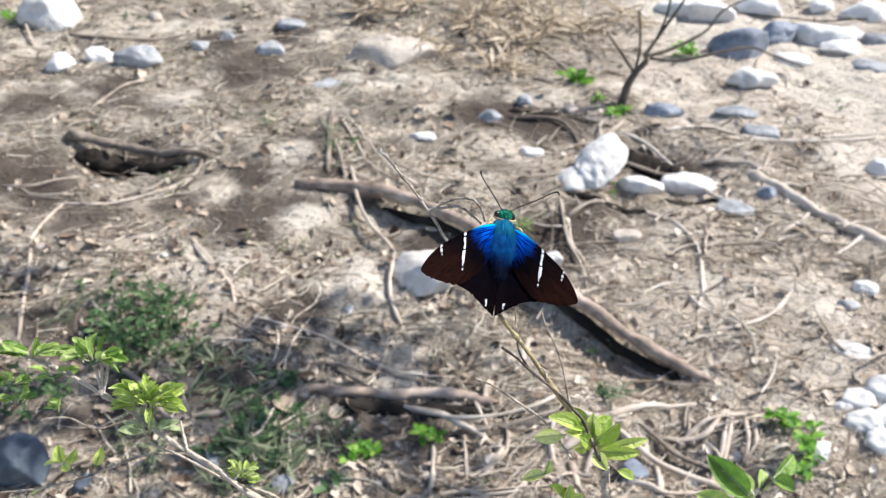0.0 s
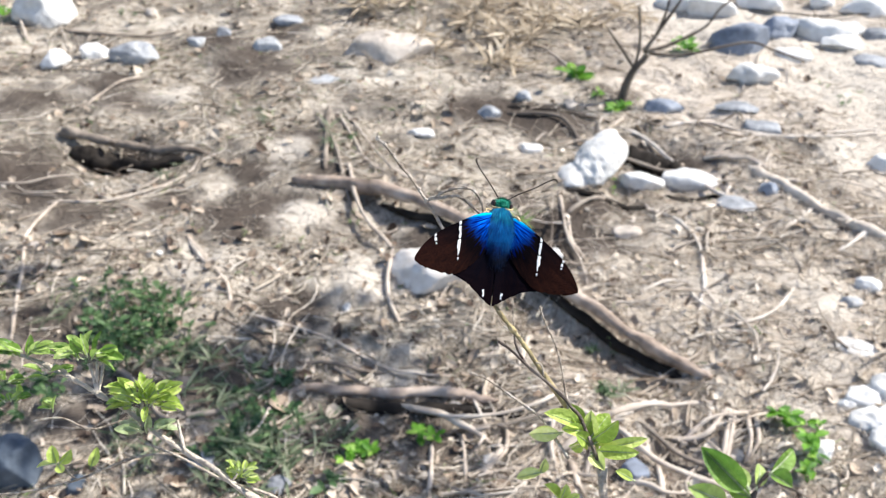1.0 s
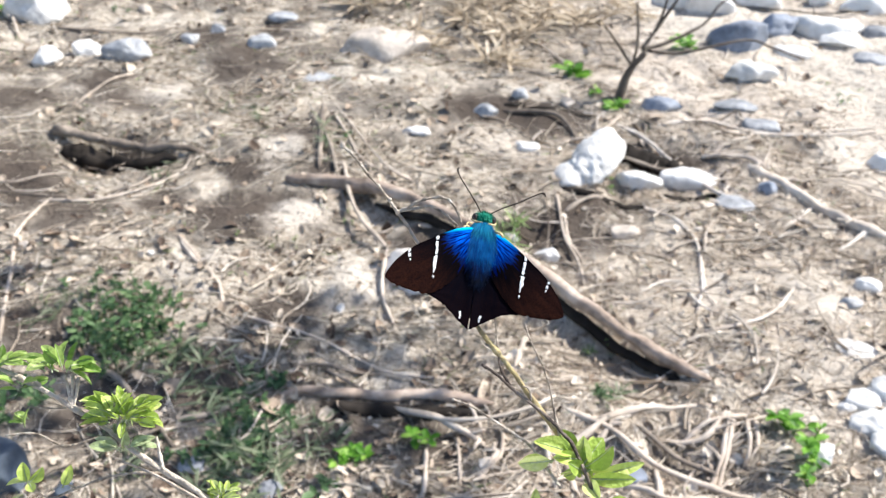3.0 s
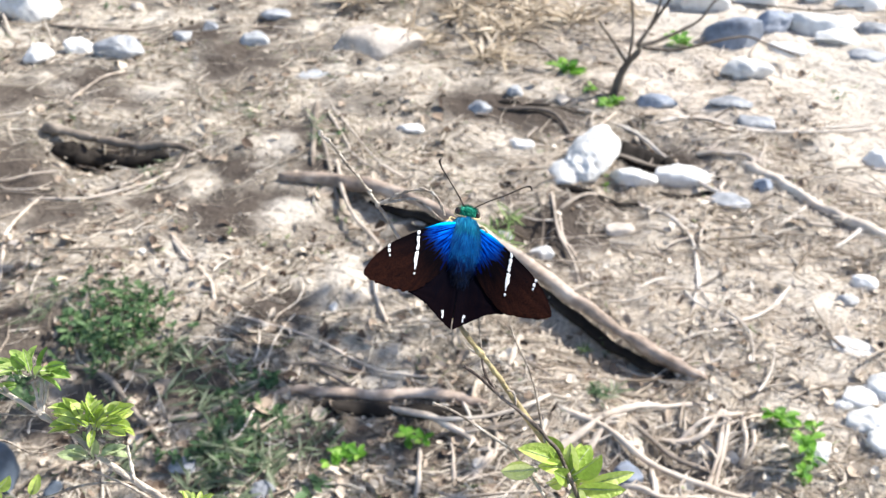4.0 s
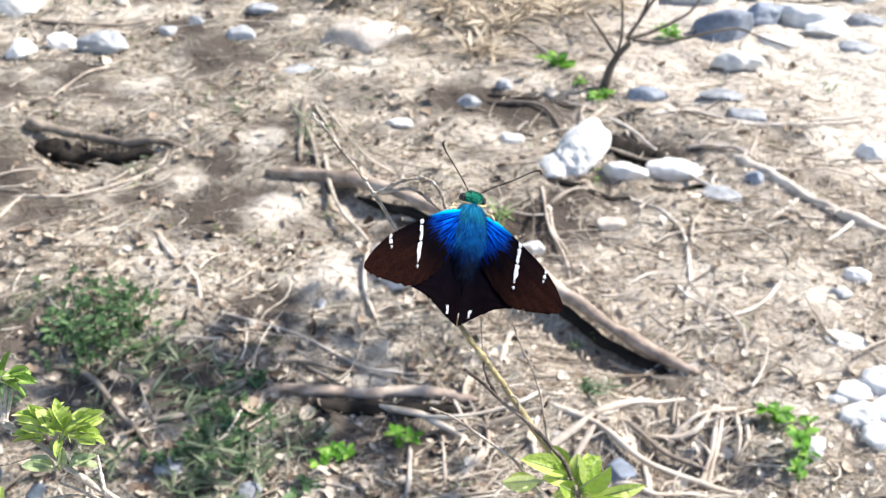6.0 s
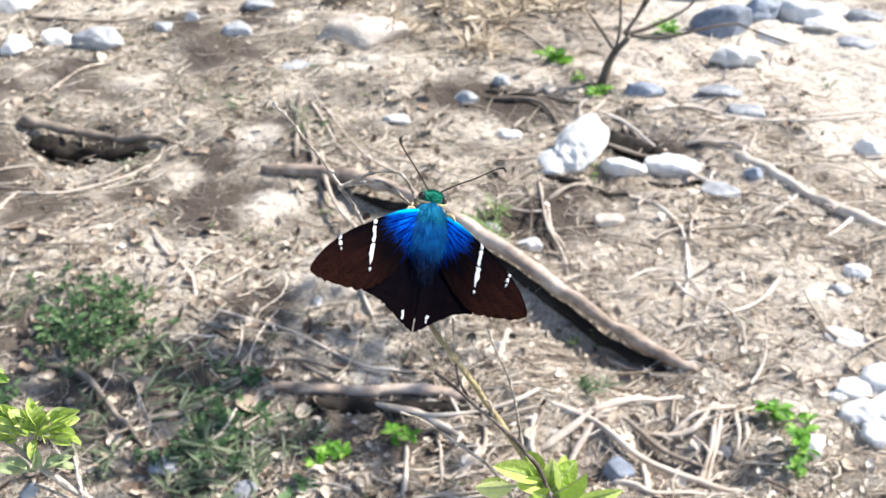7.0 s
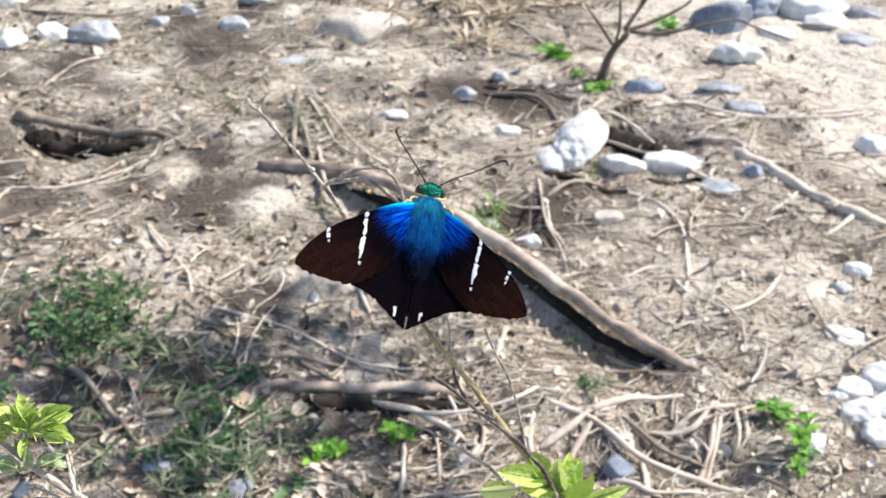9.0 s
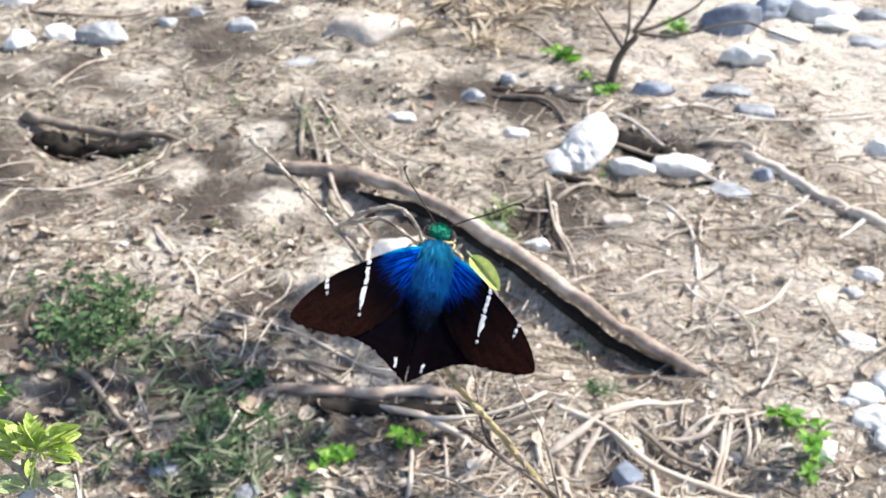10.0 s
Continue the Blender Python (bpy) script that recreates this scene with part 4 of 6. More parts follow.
weed(-0.209, 0.861, 0.047, 0.02, 80, 0.012, DARK_LEAF, "green weed in shade")
weed(-0.274, 1.260, 0.049, 0.015, 26, 0.01, GRASS_LEAF, "thin green grass on sand")
weed(-0.373, 1.750, 0.064, 0.015, 26, 0.01, GRASS_LEAF, "thin green grass on sand")
weed(-0.140, 1.364, 0.024, 0.015, 14, 0.01, GRASS_LEAF, "thin green grass on sand")
weed(0.288, 1.535, 0.021, 0.02, 16, 0.009, DARK_LEAF, "green moss beside a white rock")
weed(0.316, 1.505, 0.021, 0.01, 16, 0.008, BRIGHT_LEAF, "green moss under a white stone")
weed(0.497, 1.497, 0.021, 0.015, 14, 0.01, GRASS_LEAF, "thin green grass beside a stone")
weed(0.878, 1.974, 0.051, 0.02, 16, 0.012, GRASS_LEAF, "thin green grass on sand")
weed(0.855, 1.868, 0.022, 0.02, 14, 0.01, DARK_LEAF, "small dark weed")
weed(-0.355, 1.013, 0.044, 0.02, 70, 0.01, DARK_LEAF, "green weed in shade")
weed(-0.506, 1.111, 0.034, 0.02, 24, 0.01, DARK_LEAF, "green weed in shade")
weed(-0.224, 0.909, 0.052, 0.02, 110, 0.012, DARK_LEAF, "green weed in shade")
weed(-0.269, 0.805, 0.042, 0.02, 90, 0.012, DARK_LEAF, "green weed in shade")
weed(-0.083, 0.810, 0.029, 0.02, 26, 0.014, BRIGHT_LEAF, "small green seedling in shade")
weed(-0.292, 0.910, 0.063, 0.02, 98, 0.035, GREEN_GRASS, "thin green grass in shade")
weed(-0.213, 0.765, 0.057, 0.02, 98, 0.035, GREEN_GRASS, "thin green grass in shade")
weed(-0.381, 0.962, 0.058, 0.02, 79, 0.03, GREEN_GRASS, "thin green grass in shade")
weed(-0.148, 0.834, 0.046, 0.015, 62, 0.03, GREEN_GRASS, "thin green grass in shade")
weed(-0.368, 0.813, 0.052, 0.02, 62, 0.03, GREEN_GRASS, "thin green grass in shade")
weed(-0.218, 0.806, 0.045, 0.02, 71, 0.035, GREEN_GRASS, "thin green grass in shade")
weed(0.236, 0.938, 0.027, 0.025, 34, 0.03, GREEN_GRASS, "thin green grass on sand")
weed(-0.217, 1.611, 0.033, 0.02, 34, 0.03, GREEN_GRASS, "thin green grass beside a stalk")
weed(-0.505, 1.498, 0.036, 0.012, 24, 0.025, GREEN_GRASS, "thin green grass on sand")
weed(-0.394, 1.735, 0.052, 0.012, 30, 0.025, GREEN_GRASS, "thin green grass on sand")
weed(-0.512, 1.055, 0.049, 0.015, 50, 0.025, GREEN_GRASS, "thin green grass in shade")
for tx, ty, tr, th, tn in [(-0.145, 2.391, 0.05, 0.07, 60), (-0.047, 2.123, 0.05, 0.04, 50), (0.048, 2.246, 0.06, 0.05, 70), (0.144, 2.179, 0.06, 0.05, 80), (0.233, 2.264, 0.06, 0.05, 70),
                           (0.137, 2.004, 0.05, 0.035, 50), (0.093, 2.373, 0.06, 0.07, 70), (0.334, 2.274, 0.06, 0.05, 60), (-0.229, 2.339, 0.05, 0.06, 50), (0.46, 2.37, 0.05, 0.05, 40), (0.20, 2.40, 0.06, 0.06, 60)]:
    weed(tx, ty, tr, th, tn, 0.075, DRY_GRASS, "tuft of dry golden grass on sandy soil")
SHRUB = (0.371, 1.841, 0.00121)

# white rock, long and lumpy, leaning on its broad foot
bm = bmesh.new()
rx, ry, unit = WHITE_ROCK
add_ball(bm, (0, 0, 0), (1, 1, 1), level=5)
tall = Vector((0, 0.62, 0.78))
LOBES = [(tall * -2, 33), (Vector((32, 6, 0)) + tall * 30, 36), (Vector((-35, -4, 0)) + tall * -20, 28), (Vector((14, 4, 0)) + tall * 12, 38)]
for v in bm.verts:
    d = v.co.normalized()
    far_out = 20.0
    for middle, r in LOBES:
        along = d.dot(middle)
        inside = r * r - (middle.length_squared - along * along)
        if inside > 0:
            far_out = max(far_out, along + math.sqrt(inside))
    v.co = d * far_out * unit * 0.93
for _ in range(3):
    bmesh.ops.smooth_vert(bm, verts=bm.verts, factor=0.5, use_axis_x=True, use_axis_y=True, use_axis_z=True)
for v in bm.verts:
    d = v.co.normalized()
    v.co *= 1.04 + 0.14 * noise.noise(d * 2.6 + Vector((7, 5, 1))) + 0.05 * noise.noise(d * 7)
facets = random.Random(4)
for _ in range(8):
    cut = Vector((facets.gauss(0, 1), facets.gauss(-0.3, 1), facets.gauss(0.2, 0.8))).normalized()
    reach_out = max(v.co.dot(cut) for v in bm.verts) * facets.uniform(0.82, 0.96)
    for v in bm.verts:
        over = v.co.dot(cut) - reach_out
        if over > 0:
            v.co -= cut * over * 0.8
for v in bm.verts:
    v.co.y, v.co.z = v.co.y * 1.45, v.co.z * 0.78
rock = tagged(mesh_object("stone", bm, WHITE_STONE), "lumpy bright white rock beside a hollow", "stone", "river stones")
rock.location = (rx - 4 * unit, ry - 0.03, ground_z(rx, ry - 0.03) + 0.018)

# bare shrub with dark forked branches
sx, sy, unit = SHRUB
shrub = tagged(new("shrub"), "small bare shrub with dark forked branches", "shrub")
shrub.location = (sx, sy, ground_z(sx, sy) - 0.01)


def shrub_branch(name, points, thick, thin):
    """points: sideways, back and up, in units of the shrub's own scale."""
    bm = bmesh.new()
    add_tube(bm, curve_through([Vector(p) * unit for p in points], 5), lambda u: unit * (thick + (thin - thick) * u), 8, 0.3, 60)
    part(name, bm, SHRUB_WOOD, shrub)


shrub_branch("trunk", [(0, 0, 0), (6, 4, 30), (16, 8, 62), (38, 12, 90)], 9, 4)
shrub_branch("branch", [(16, 8, 66), (22, 14, 95), (20, 22, 130), (14, 30, 170)], 3, 1.5)
shrub_branch("branch", [(30, 12, 95), (48, 20, 122), (62, 30, 165), (66, 40, 220)], 3.5, 1.5)
shrub_branch("branch", [(30, 12, 95), (70, 20, 104), (130, 30, 135), (160, 44, 170), (215, 60, 195)], 3.5, 1.5)
shrub_branch("branch", [(40, 12, 92), (100, 10, 92), (200, 10, 118), (245, 0, 110), (300, -10, 95)], 3, 1.5)
shrub_branch("branch", [(48, 20, 122), (80, 30, 175), (100, 40, 215)], 3, 1.5)
shrub_branch("branch", [(16, 8, 66), (-10, 14, 100), (-40, 20, 135)], 3, 1.5)

# unseen tree added beside the view, whose overhanging limb shades the near ground
tree = tagged(new("tree"), "unseen added tree whose overhanging limb shades the sandy soil", "tree")
tree.location = (-1.12, 1.2, ground_z(-1.12, 1.2))


def shade_tree_limb(name, points, thick, thin):
    bm = bmesh.new()
    add_tube(bm, curve_through([Vector(p) for p in points], 6), lambda u: thick + (thin - thick) * u, 12, 0.2, 14)
    part(name, bm, BARK, tree)


shade_tree_limb("trunk", [(0, 0, -0.05), (0.02, 0.02, 0.5), (-0.02, 0.03, 1.1), (0.05, 0.0, 1.7)], 0.07, 0.045)
shade_tree_limb("limb", [(0.0, 0.02, 1.35), (0.5, 0.1, 1.62), (1.1, 0.2, 1.58), (1.6, 0.22, 1.4), (2.15, 0.24, 1.26)], 0.032, 0.008)
shade_tree_limb("limb", [(1.1, 0.2, 1.56), (1.55, 0.10, 1.42), (1.9, 0.06, 1.28)], 0.012, 0.004)
shade_tree_limb("limb", [(1.2, 0.2, 1.52), (1.55, 0.34, 1.38), (1.85, 0.40, 1.26)], 0.012, 0.004)
crown = random.Random(21)
bm = bmesh.new()
for clump in range(15):
    middle = Vector((1.92, 0.20, 1.24)) + Vector((crown.gauss(0, 0.20), crown.gauss(0, 0.115), crown.gauss(0, 0.06)))
    for k in range(24):
        at = middle + Vector((crown.gauss(0, 0.04), crown.gauss(0, 0.04), crown.gauss(0, 0.03)))
        out = Vector((crown.gauss(0, 1), crown.gauss(0, 1), crown.gauss(-0.2, 0.5))).normalized()
        add_leaf(bm, at, at + out * crown.uniform(0.03, 0.055), 0.02, Vector((crown.gauss(0, 0.4), crown.gauss(0, 0.4), 1)).normalized(), across=2, along=3)
tagged(part("crown", bm, DARK_LEAF, tree), kind="stuff")

# ---- litter ----
def ground_at(px, py):
    """Heights of the ground sheet at many places."""
    i = np.clip(np.searchsorted(grid_x, px) - 1, 0, wide - 2)
    j = np.clip(np.searchsorted(grid_y, py) - 1, 0, deep - 2)
    u = (px - grid_x[i]) / (grid_x[i + 1] - grid_x[i])
    v = (py - grid_y[j]) / (grid_y[j + 1] - grid_y[j])
    return (grid_z[j, i] * (1 - u) + grid_z[j, i + 1] * u) * (1 - v) + (grid_z[j + 1, i] * (1 - u) + grid_z[j + 1, i + 1] * u) * v


def scatter(count, rng, thin_power=1.0, from_x=-9.0):
    """Places on the seen ground, denser where patches of litter lie and nearer to the viewer."""
    out_x, out_y = [], []
    while len(out_x) < count:
        if rng.random() < 0.16:
            # thinner all around
            a, d = rng.uniform(0, 6.283), 1.9 * math.sqrt(rng.random())
            x, y = d * math.cos(a), 1.35 + d * math.sin(a)
            if rng.random() < d / 2.4:
                continue
        else:
            y = 0.55 + 2.3 * rng.random() ** 1.5
            x = rng.uniform(-0.6, 0.65) * (0.35 + 0.78 * y) + rng.gauss(0, 0.13)
            y += rng.gauss(0, 0.09)
        if x < from_x * (0.4 + rng.random()) * (0.5 + 0.5 * y):
            continue
        p = noise.noise(Vector((x * 4.0, y * 4.0, 4.0))) * 0.5 + noise.noise(Vector((x * 11.0, y * 11.0, 8.0))) * 0.6 + 0.42
        p += 0.10
        for k, (hx, hy, r) in enumerate(SPOTS + BARE_SAND):
            if (x - hx) ** 2 + (y - hy) ** 2 < r * r * 0.8:
                p *= 0.16 if k < len(SPOTS) else 0.34
        if x > 0.42 and y > 1.75 and rng.random() < 0.7:
            # swept bare between the river stones
            continue
        if rng.random() < max(0.05, p) ** thin_power:
            out_x.append(x)
            out_y.append(y)
    return np.array(out_x), np.array(out_y)


def straw_layer(name, count, seed, mat, length, thick, rise, label, from_x=-9.0):
    rng = random.Random(seed)
    px, py = scatter(count, rng, 1.3, from_x)
    points, faces = [], []
    for x, y in zip(px, py):
        if from_x < -1 and x > 0.14 * y and rng.random() < 0.6:
            continue
        size = rng.uniform(*length) * (0.6 + 0.8 * rng.random() ** 2)
        a = rng.gauss(0.35, 0.75) if rng.random() < 0.7 else rng.uniform(0, 3.14)
        bend = rng.gauss(0, 0.9)
        r = rng.uniform(*thick)
        tilt = rng.gauss(0, rise)
        first = len(points)
        cx, cy = x - math.cos(a) * size / 2, y - math.sin(a) * size / 2
        up = rng.uniform(0.3, 4.0) * r
        for k in range(5):
            if k:
                step = a + bend * (k - 2.5) * 0.42
                cx, cy = cx + math.cos(step) * size / 4, cy + math.sin(step) * size / 4
            cz = float(ground_at(np.array([cx]), np.array([cy]))[0]) + up + max(-up * 0.5, tilt * size * (k - 2) / 4)
            rr = r * (1 - 0.15 * k)
            sx_, sy_ = -math.sin(a), math.cos(a)
            points += [(cx + sx_ * rr, cy + sy_ * rr, cz), (cx, cy, cz + rr * 1.2), (cx - sx_ * rr, cy - sy_ * rr, cz - rr * 0.2)]
        for k in range(4):
            b = first + 3 * k
            faces += [(b, b + 1, b + 4, b + 3), (b + 1, b + 2, b + 5, b + 4), (b + 2, b, b + 3, b + 5)]
    tagged(raw_object(name, points, faces, mat), label, "litter", kind="stuff")


def flake_layer(name, count, seed, mat, size_range, label, from_x=-9.0, shade_side=False):
    """Curled scraps of dead leaf."""
    rng = random.Random(seed)
    px, py = scatter(count, rng, 0.9, from_x)
    pz = ground_at(px, py)
    points, faces = [], []
    for x, y, z in zip(px, py, pz):
        if shade_side and (y > 1.42 + 0.12 * noise.noise(Vector((x * 5, y * 5, 0))) or x > 0.08):
            continue
        if from_x < -1 and x > 0.06 and rng.random() < 0.6:
            continue
        size = rng.uniform(*size_range) * (0.5 + rng.random() ** 2)
        slim = rng.uniform(0.25, 0.8)
        m = Matrix.Translation((x, y, z + 0.002 + 0.004 * rng.random())) @ Euler((rng.gauss(0, 0.45), rng.gauss(0, 0.45), rng.uniform(0, 6.28))).to_matrix().to_4x4()
        curl = rng.uniform(-0.8, 0.9)
        first = len(points)
        for j in range(4):
            u = j / 3
            half = size * slim * 0.5 * (0.25 + math.sin(math.pi * (0.12 + 0.8 * u))) * rng.uniform(0.75, 1.2)
            for s in (-1, 0, 1):
                points.append(tuple(m @ Vector(((u - 0.5) * size, s * half, (abs(s) * 0.35 * half + curl * size * (u - 0.5) ** 2)))))
        for j in range(3):
            b = first + 3 * j
            faces += [(b, b + 1, b + 4, b + 3), (b + 1, b + 2, b + 5, b + 4)]
    tagged(raw_object(name, points, faces, mat, False), label, "litter", kind="stuff")


def crumb_layer(name, count, seed, mat, size_range, label):
    """Small lumps of soil and gravel."""
    rng = random.Random(seed)
    px, py = scatter(count, rng, 0.5)
    pz = ground_at(px, py)
    base = bmesh.new()
    bmesh.ops.create_icosphere(base, subdivisions=1, radius=1.0)
    ball = [v.co.copy() for v in base.verts]
    tris = [tuple(v.index for v in f.verts) for f in base.faces]
    base.free()
    points, faces = [], []
    for x, y, z in zip(px, py, pz):
        size = size_range[0] + (size_range[1] - size_range[0]) * rng.random() ** 4
        m = Euler((rng.uniform(0, 6), rng.uniform(0, 6), rng.uniform(0, 6))).to_matrix()
        sx_, sy_, sz_ = size * rng.uniform(0.7, 1.3), size * rng.uniform(0.6, 1.1), size * rng.uniform(0.4, 0.8)
        first = len(points)
        for v in ball:
            q = m @ v
            k = rng.uniform(0.82, 1.15)
            points.append((x + q.x * sx_ * k, y + q.y * sy_ * k, z + size * 0.2 + q.z * sz_ * k))
        faces += [tuple(first + i for i in t) for t in tris]
    tagged(raw_object(name, points, faces, mat, False), label, "litter", kind="stuff")


straw_layer("dry_straw", 36000, 11, STRAW, (0.018, 0.085), (0.0003, 0.0008), 0.10, "bleached dry grass straw over sandy soil")
straw_layer("bleached_straw", 15000, 15, PALE_STRAW, (0.03, 0.11), (0.0003, 0.0011), 0.10, "sun-bleached pale straw over river silt", 0.12)
straw_layer("dry_twigs", 1500, 12, STRAW, (0.05, 0.16), (0.0008, 0.0019), 0.10, "thin broken dry twigs over sandy soil")
straw_layer("bleached_twigs", 2600, 41, PALE_STRAW, (0.04, 0.12), (0.0008, 0.0019), 0.12, "bleached broken stalks and twigs over sandy soil")
straw_layer("pale_rootlets", 760, 17, ROOT, (0.05, 0.15), (0.0014, 0.0028), 0.10, "thick bleached rootlets tangled over river silt", 0.10)
straw_layer("green_blades", 2000, 43, GRASS_LEAF, (0.010, 0.030), (0.0005, 0.0011), 0.35, "sparse short green grass blades in litter")
flake_layer("leaf_litter", 8000, 13, DEAD_LEAF, (0.006, 0.017), "brown and beige scraps of dead leaves")
flake_layer("large_dead_leaves", 1200, 31, DEAD_LEAF, (0.012, 0.025), "curled brown and beige dead leaves on sand")
flake_layer("bleached_leaf_litter", 1400, 16, PALE_STRAW, (0.008, 0.018), "bleached pale scraps of leaf over silt", 0.12)
flake_layer("shaded_leaf_litter", 3800, 18, DEAD_LEAF, (0.006, 0.017), "dull brown dead leaves and bits in shade", -9.0, True)
crumb_layer("gravel", 1400, 14, CRUMB, (0.0015, 0.009), "small crumbs of soil and gravel")


# ---- plants before the viewer ----
def plant(name, label):
    return tagged(new(name), label, "plant")


def branch(name, points, thick, thin, mat, thing):
    """points and radii in millimetres from the plant's pivot."""
    bm = bmesh.new()
    path = curve_through([Vector(p) * 0.001 for p in points], 6)
    seed = random.uniform(0, 50)

    def radius(u):
        knot = max(0.0, noise.noise(Vector((u * 14 + seed, seed, 0))) - 0.25)
        return 0.001 * (thick + (thin - thick) * u) * (1 + 1.5 * knot + 0.12 * noise.noise(Vector((u * 40, seed, 3))))

    add_tube(bm, path, radius, 9, 0.35, 900)
    return part(name, bm, mat, thing)


def root(start, thick, thing):
    """The stem's lower length, from below the view down into the soil."""
    x, y, z = start
    foot = -760.0
    branch("lower_stem", [(x, y, z), (x + 6, y - 14, z - 60), (x + 10, y - 20, (z + foot) / 2), (x + 4, y - 10, foot)], thick, thick * 1.6, BARK, thing)


def leaf(base, tip, width, mat, thing, face=None):
    rng = random.Random(int(sum(base) * 1000 + tip[0] * 77))
    b, t = Vector(base) * 0.001, Vector(tip) * 0.001
    normal = (Vector((0.42, -0.5, 0.75)) + Vector((rng.gauss(0, 0.35), rng.gauss(0, 0.3), rng.gauss(0, 0.2)))).normalized()
    if face is not None:
        normal = face
    bent = rng.uniform(0.02, 0.22)
    bm = bmesh.new()
    add_leaf(bm, b, t, width * 0.001, normal, fold=rng.uniform(0.2, 0.5), bend=bent, across=6, along=10)
    blade = part("leaf", bm, mat, thing)
    rib = bmesh.new()
    way = t - b
    up = way.cross(normal).cross(way).normalized()
    line = [b - way * 0.12]
    for k in range(7):
        u = k * 0.15
        line.append(b + way * u + up * (0.00012 - bent * way.length * (u - 0.3) ** 2))
    add_tube(rib, line, lambda u: 0.00020 * (1.3 - u), 5)
    part("midrib", rib, PALE_LEAF, blade, "pale midrib and stalk")


# twig that carries the butterfly: places in millimetres from its pivot
TWIG = plant("twig", "dry branching weed twig with yellow-green leaves")
PLANT = TWIG
branch("stem", [(29.7, -29.9, -41.5), (27.2, -26.4, -37.5), (22.8, -22.6, -32.9), (14.0, -14.9, -24.6), (9.5, -10.6, -20.3), (5.3, -7.4, -16.6), (0.5, -2.3, -12.9), (-4.1, 4.4, -9.4), (-10.1, 9.5, -3.8)], 0.70, 0.50, STEM, PLANT)
branch("stem_tip", [(-9.9, 9.3, -4.1), (-14.2, 13.3, -0.3), (-16.3, 15.5, 2.1), (-19.1, 17.7, 5.2), (-23.0, 20.5, 9.7), (-26.3, 22.6, 12.6), (-29.6, 24.7, 16.1), (-32.2, 26.0, 17.9)], 0.42, 0.28, DRY_STEM, PLANT)
for bx, by, bz, br in [(-32.6, 26.2, 18.3, 0.75), (-30.6, 25.3, 16.9, 0.6), (-28.2, 23.6, 14.8, 0.62), (-26.0, 22.6, 12.2, 0.7), (-23.6, 20.8, 10.4, 0.6), (-20.8, 19.2, 7.4, 0.7), (-18.8, 17.4, 4.9, 0.85), (-16.0, 15.3, 1.8, 0.6), (-12.6, 11.6, -1.6, 0.6)]:
    bm = bmesh.new()
    add_ball(bm, (bx * 0.001, by * 0.001, bz * 0.001), (br * 0.0008, br * 0.0007, br * 0.0011), 0.35, 3, 2)
    part("bud", bm, DRY_STEM, PLANT, "dry pale bud")
root((29.7, -29.9, -41.5), 1.0, PLANT)
branch("side_stem", [(29.5, -31.2, -40.8), (26.0, -26.4, -34.8), (23.3, -23.0, -30.9), (21.1, -21.3, -29.4), (19.0, -19.6, -27.8), (14.7, -16.8, -25.6), (11.4, -15.0, -24.0), (8.7, -13.5, -22.3), (5.5, -11.8, -20.3), (2.2, -10.2, -18.9)], 0.50, 0.34, DARK_STEM, PLANT)
branch("side_twig", [(21.2, -22.9, -31.7), (20.5, -20.8, -29.6), (19.6, -17.6, -26.8), (18.3, -13.4, -22.4), (16.3, -9.8, -18.2), (13.7, -7.0, -14.2), (12.2, -4.7, -11.0)], 0.27, 0.2, DRY_STEM, PLANT)
branch("side_twig", [(21.3, -29.2, -39.7), (17.9, -25.8, -36.7), (14.2, -22.3, -33.5), (11.1, -20.6, -31.9), (7.3, -18.9, -30.3), (2.9, -17.3, -28.1), (-0.3, -16.3, -26.6), (-4.4, -15.5, -25.5)], 0.36, 0.25, DRY_STEM, PLANT)
branch("curled_tendril", [(-19.1, 17.6, 5.0), (-16.4, 17.8, 6.2), (-13.0, 18.0, 8.3), (-8.3, 18.1, 9.2), (-5.6, 16.9, 8.4), (-4.0, 15.0, 6.5), (-3.3, 13.6, 4.6)], 0.40, 0.32, DRY_STEM, PLANT)
branch("curled_tendril", [(-19.1, 17.6, 5.0), (-14.4, 17.7, 6.1), (-10.6, 17.2, 7.0), (-7.5, 15.8, 5.9), (-4.2, 14.2, 3.6)], 0.42, 0.32, DRY_STEM, PLANT)
branch("side_twig", [(14.0, -16.3, -25.7), (14.0, -15.4, -23.7), (13.2, -14.4, -22.2), (11.9, -14.2, -21.9)], 0.28, 0.22, DRY_STEM, PLANT)
branch("side_twig", [(5.1, -7.8, -17.1), (2.9, -7.4, -15.7), (1.8, -6.6, -14.5)], 0.22, 0.15, DRY_STEM, PLANT)
branch("side_twig", [(6.1, -7.8, -17.1), (5.8, -6.0, -14.5), (5.2, -2.7, -10.8)], 0.25, 0.15, DRY_STEM, PLANT)
branch("side_twig", [(9.3, -13.6, -22.5), (7.3, -11.4, -20.5), (6.3, -9.2, -18.3), (6.7, -8.4, -17.1)], 0.3, 0.25, DARK_STEM, PLANT)
leaf((18.7, -25.2, -34.9), (11.2, -25.8, -35.7), 3.8, FRESH_LEAF, PLANT)
leaf((18.6, -24.7, -36.0), (12.5, -24.0, -35.9), 3.4, FRESH_LEAF, PLANT)
leaf((23.9, -24.2, -33.4), (14.9, -25.3, -28.1), 4.4, FRESH_LEAF, PLANT)
leaf((24.1, -23.4, -34.3), (20.6, -20.4, -29.5), 3.9, FRESH_LEAF, PLANT)
leaf((24.6, -24.9, -34.4), (19.1, -26.8, -32.0), 3.4, FRESH_LEAF, PLANT)
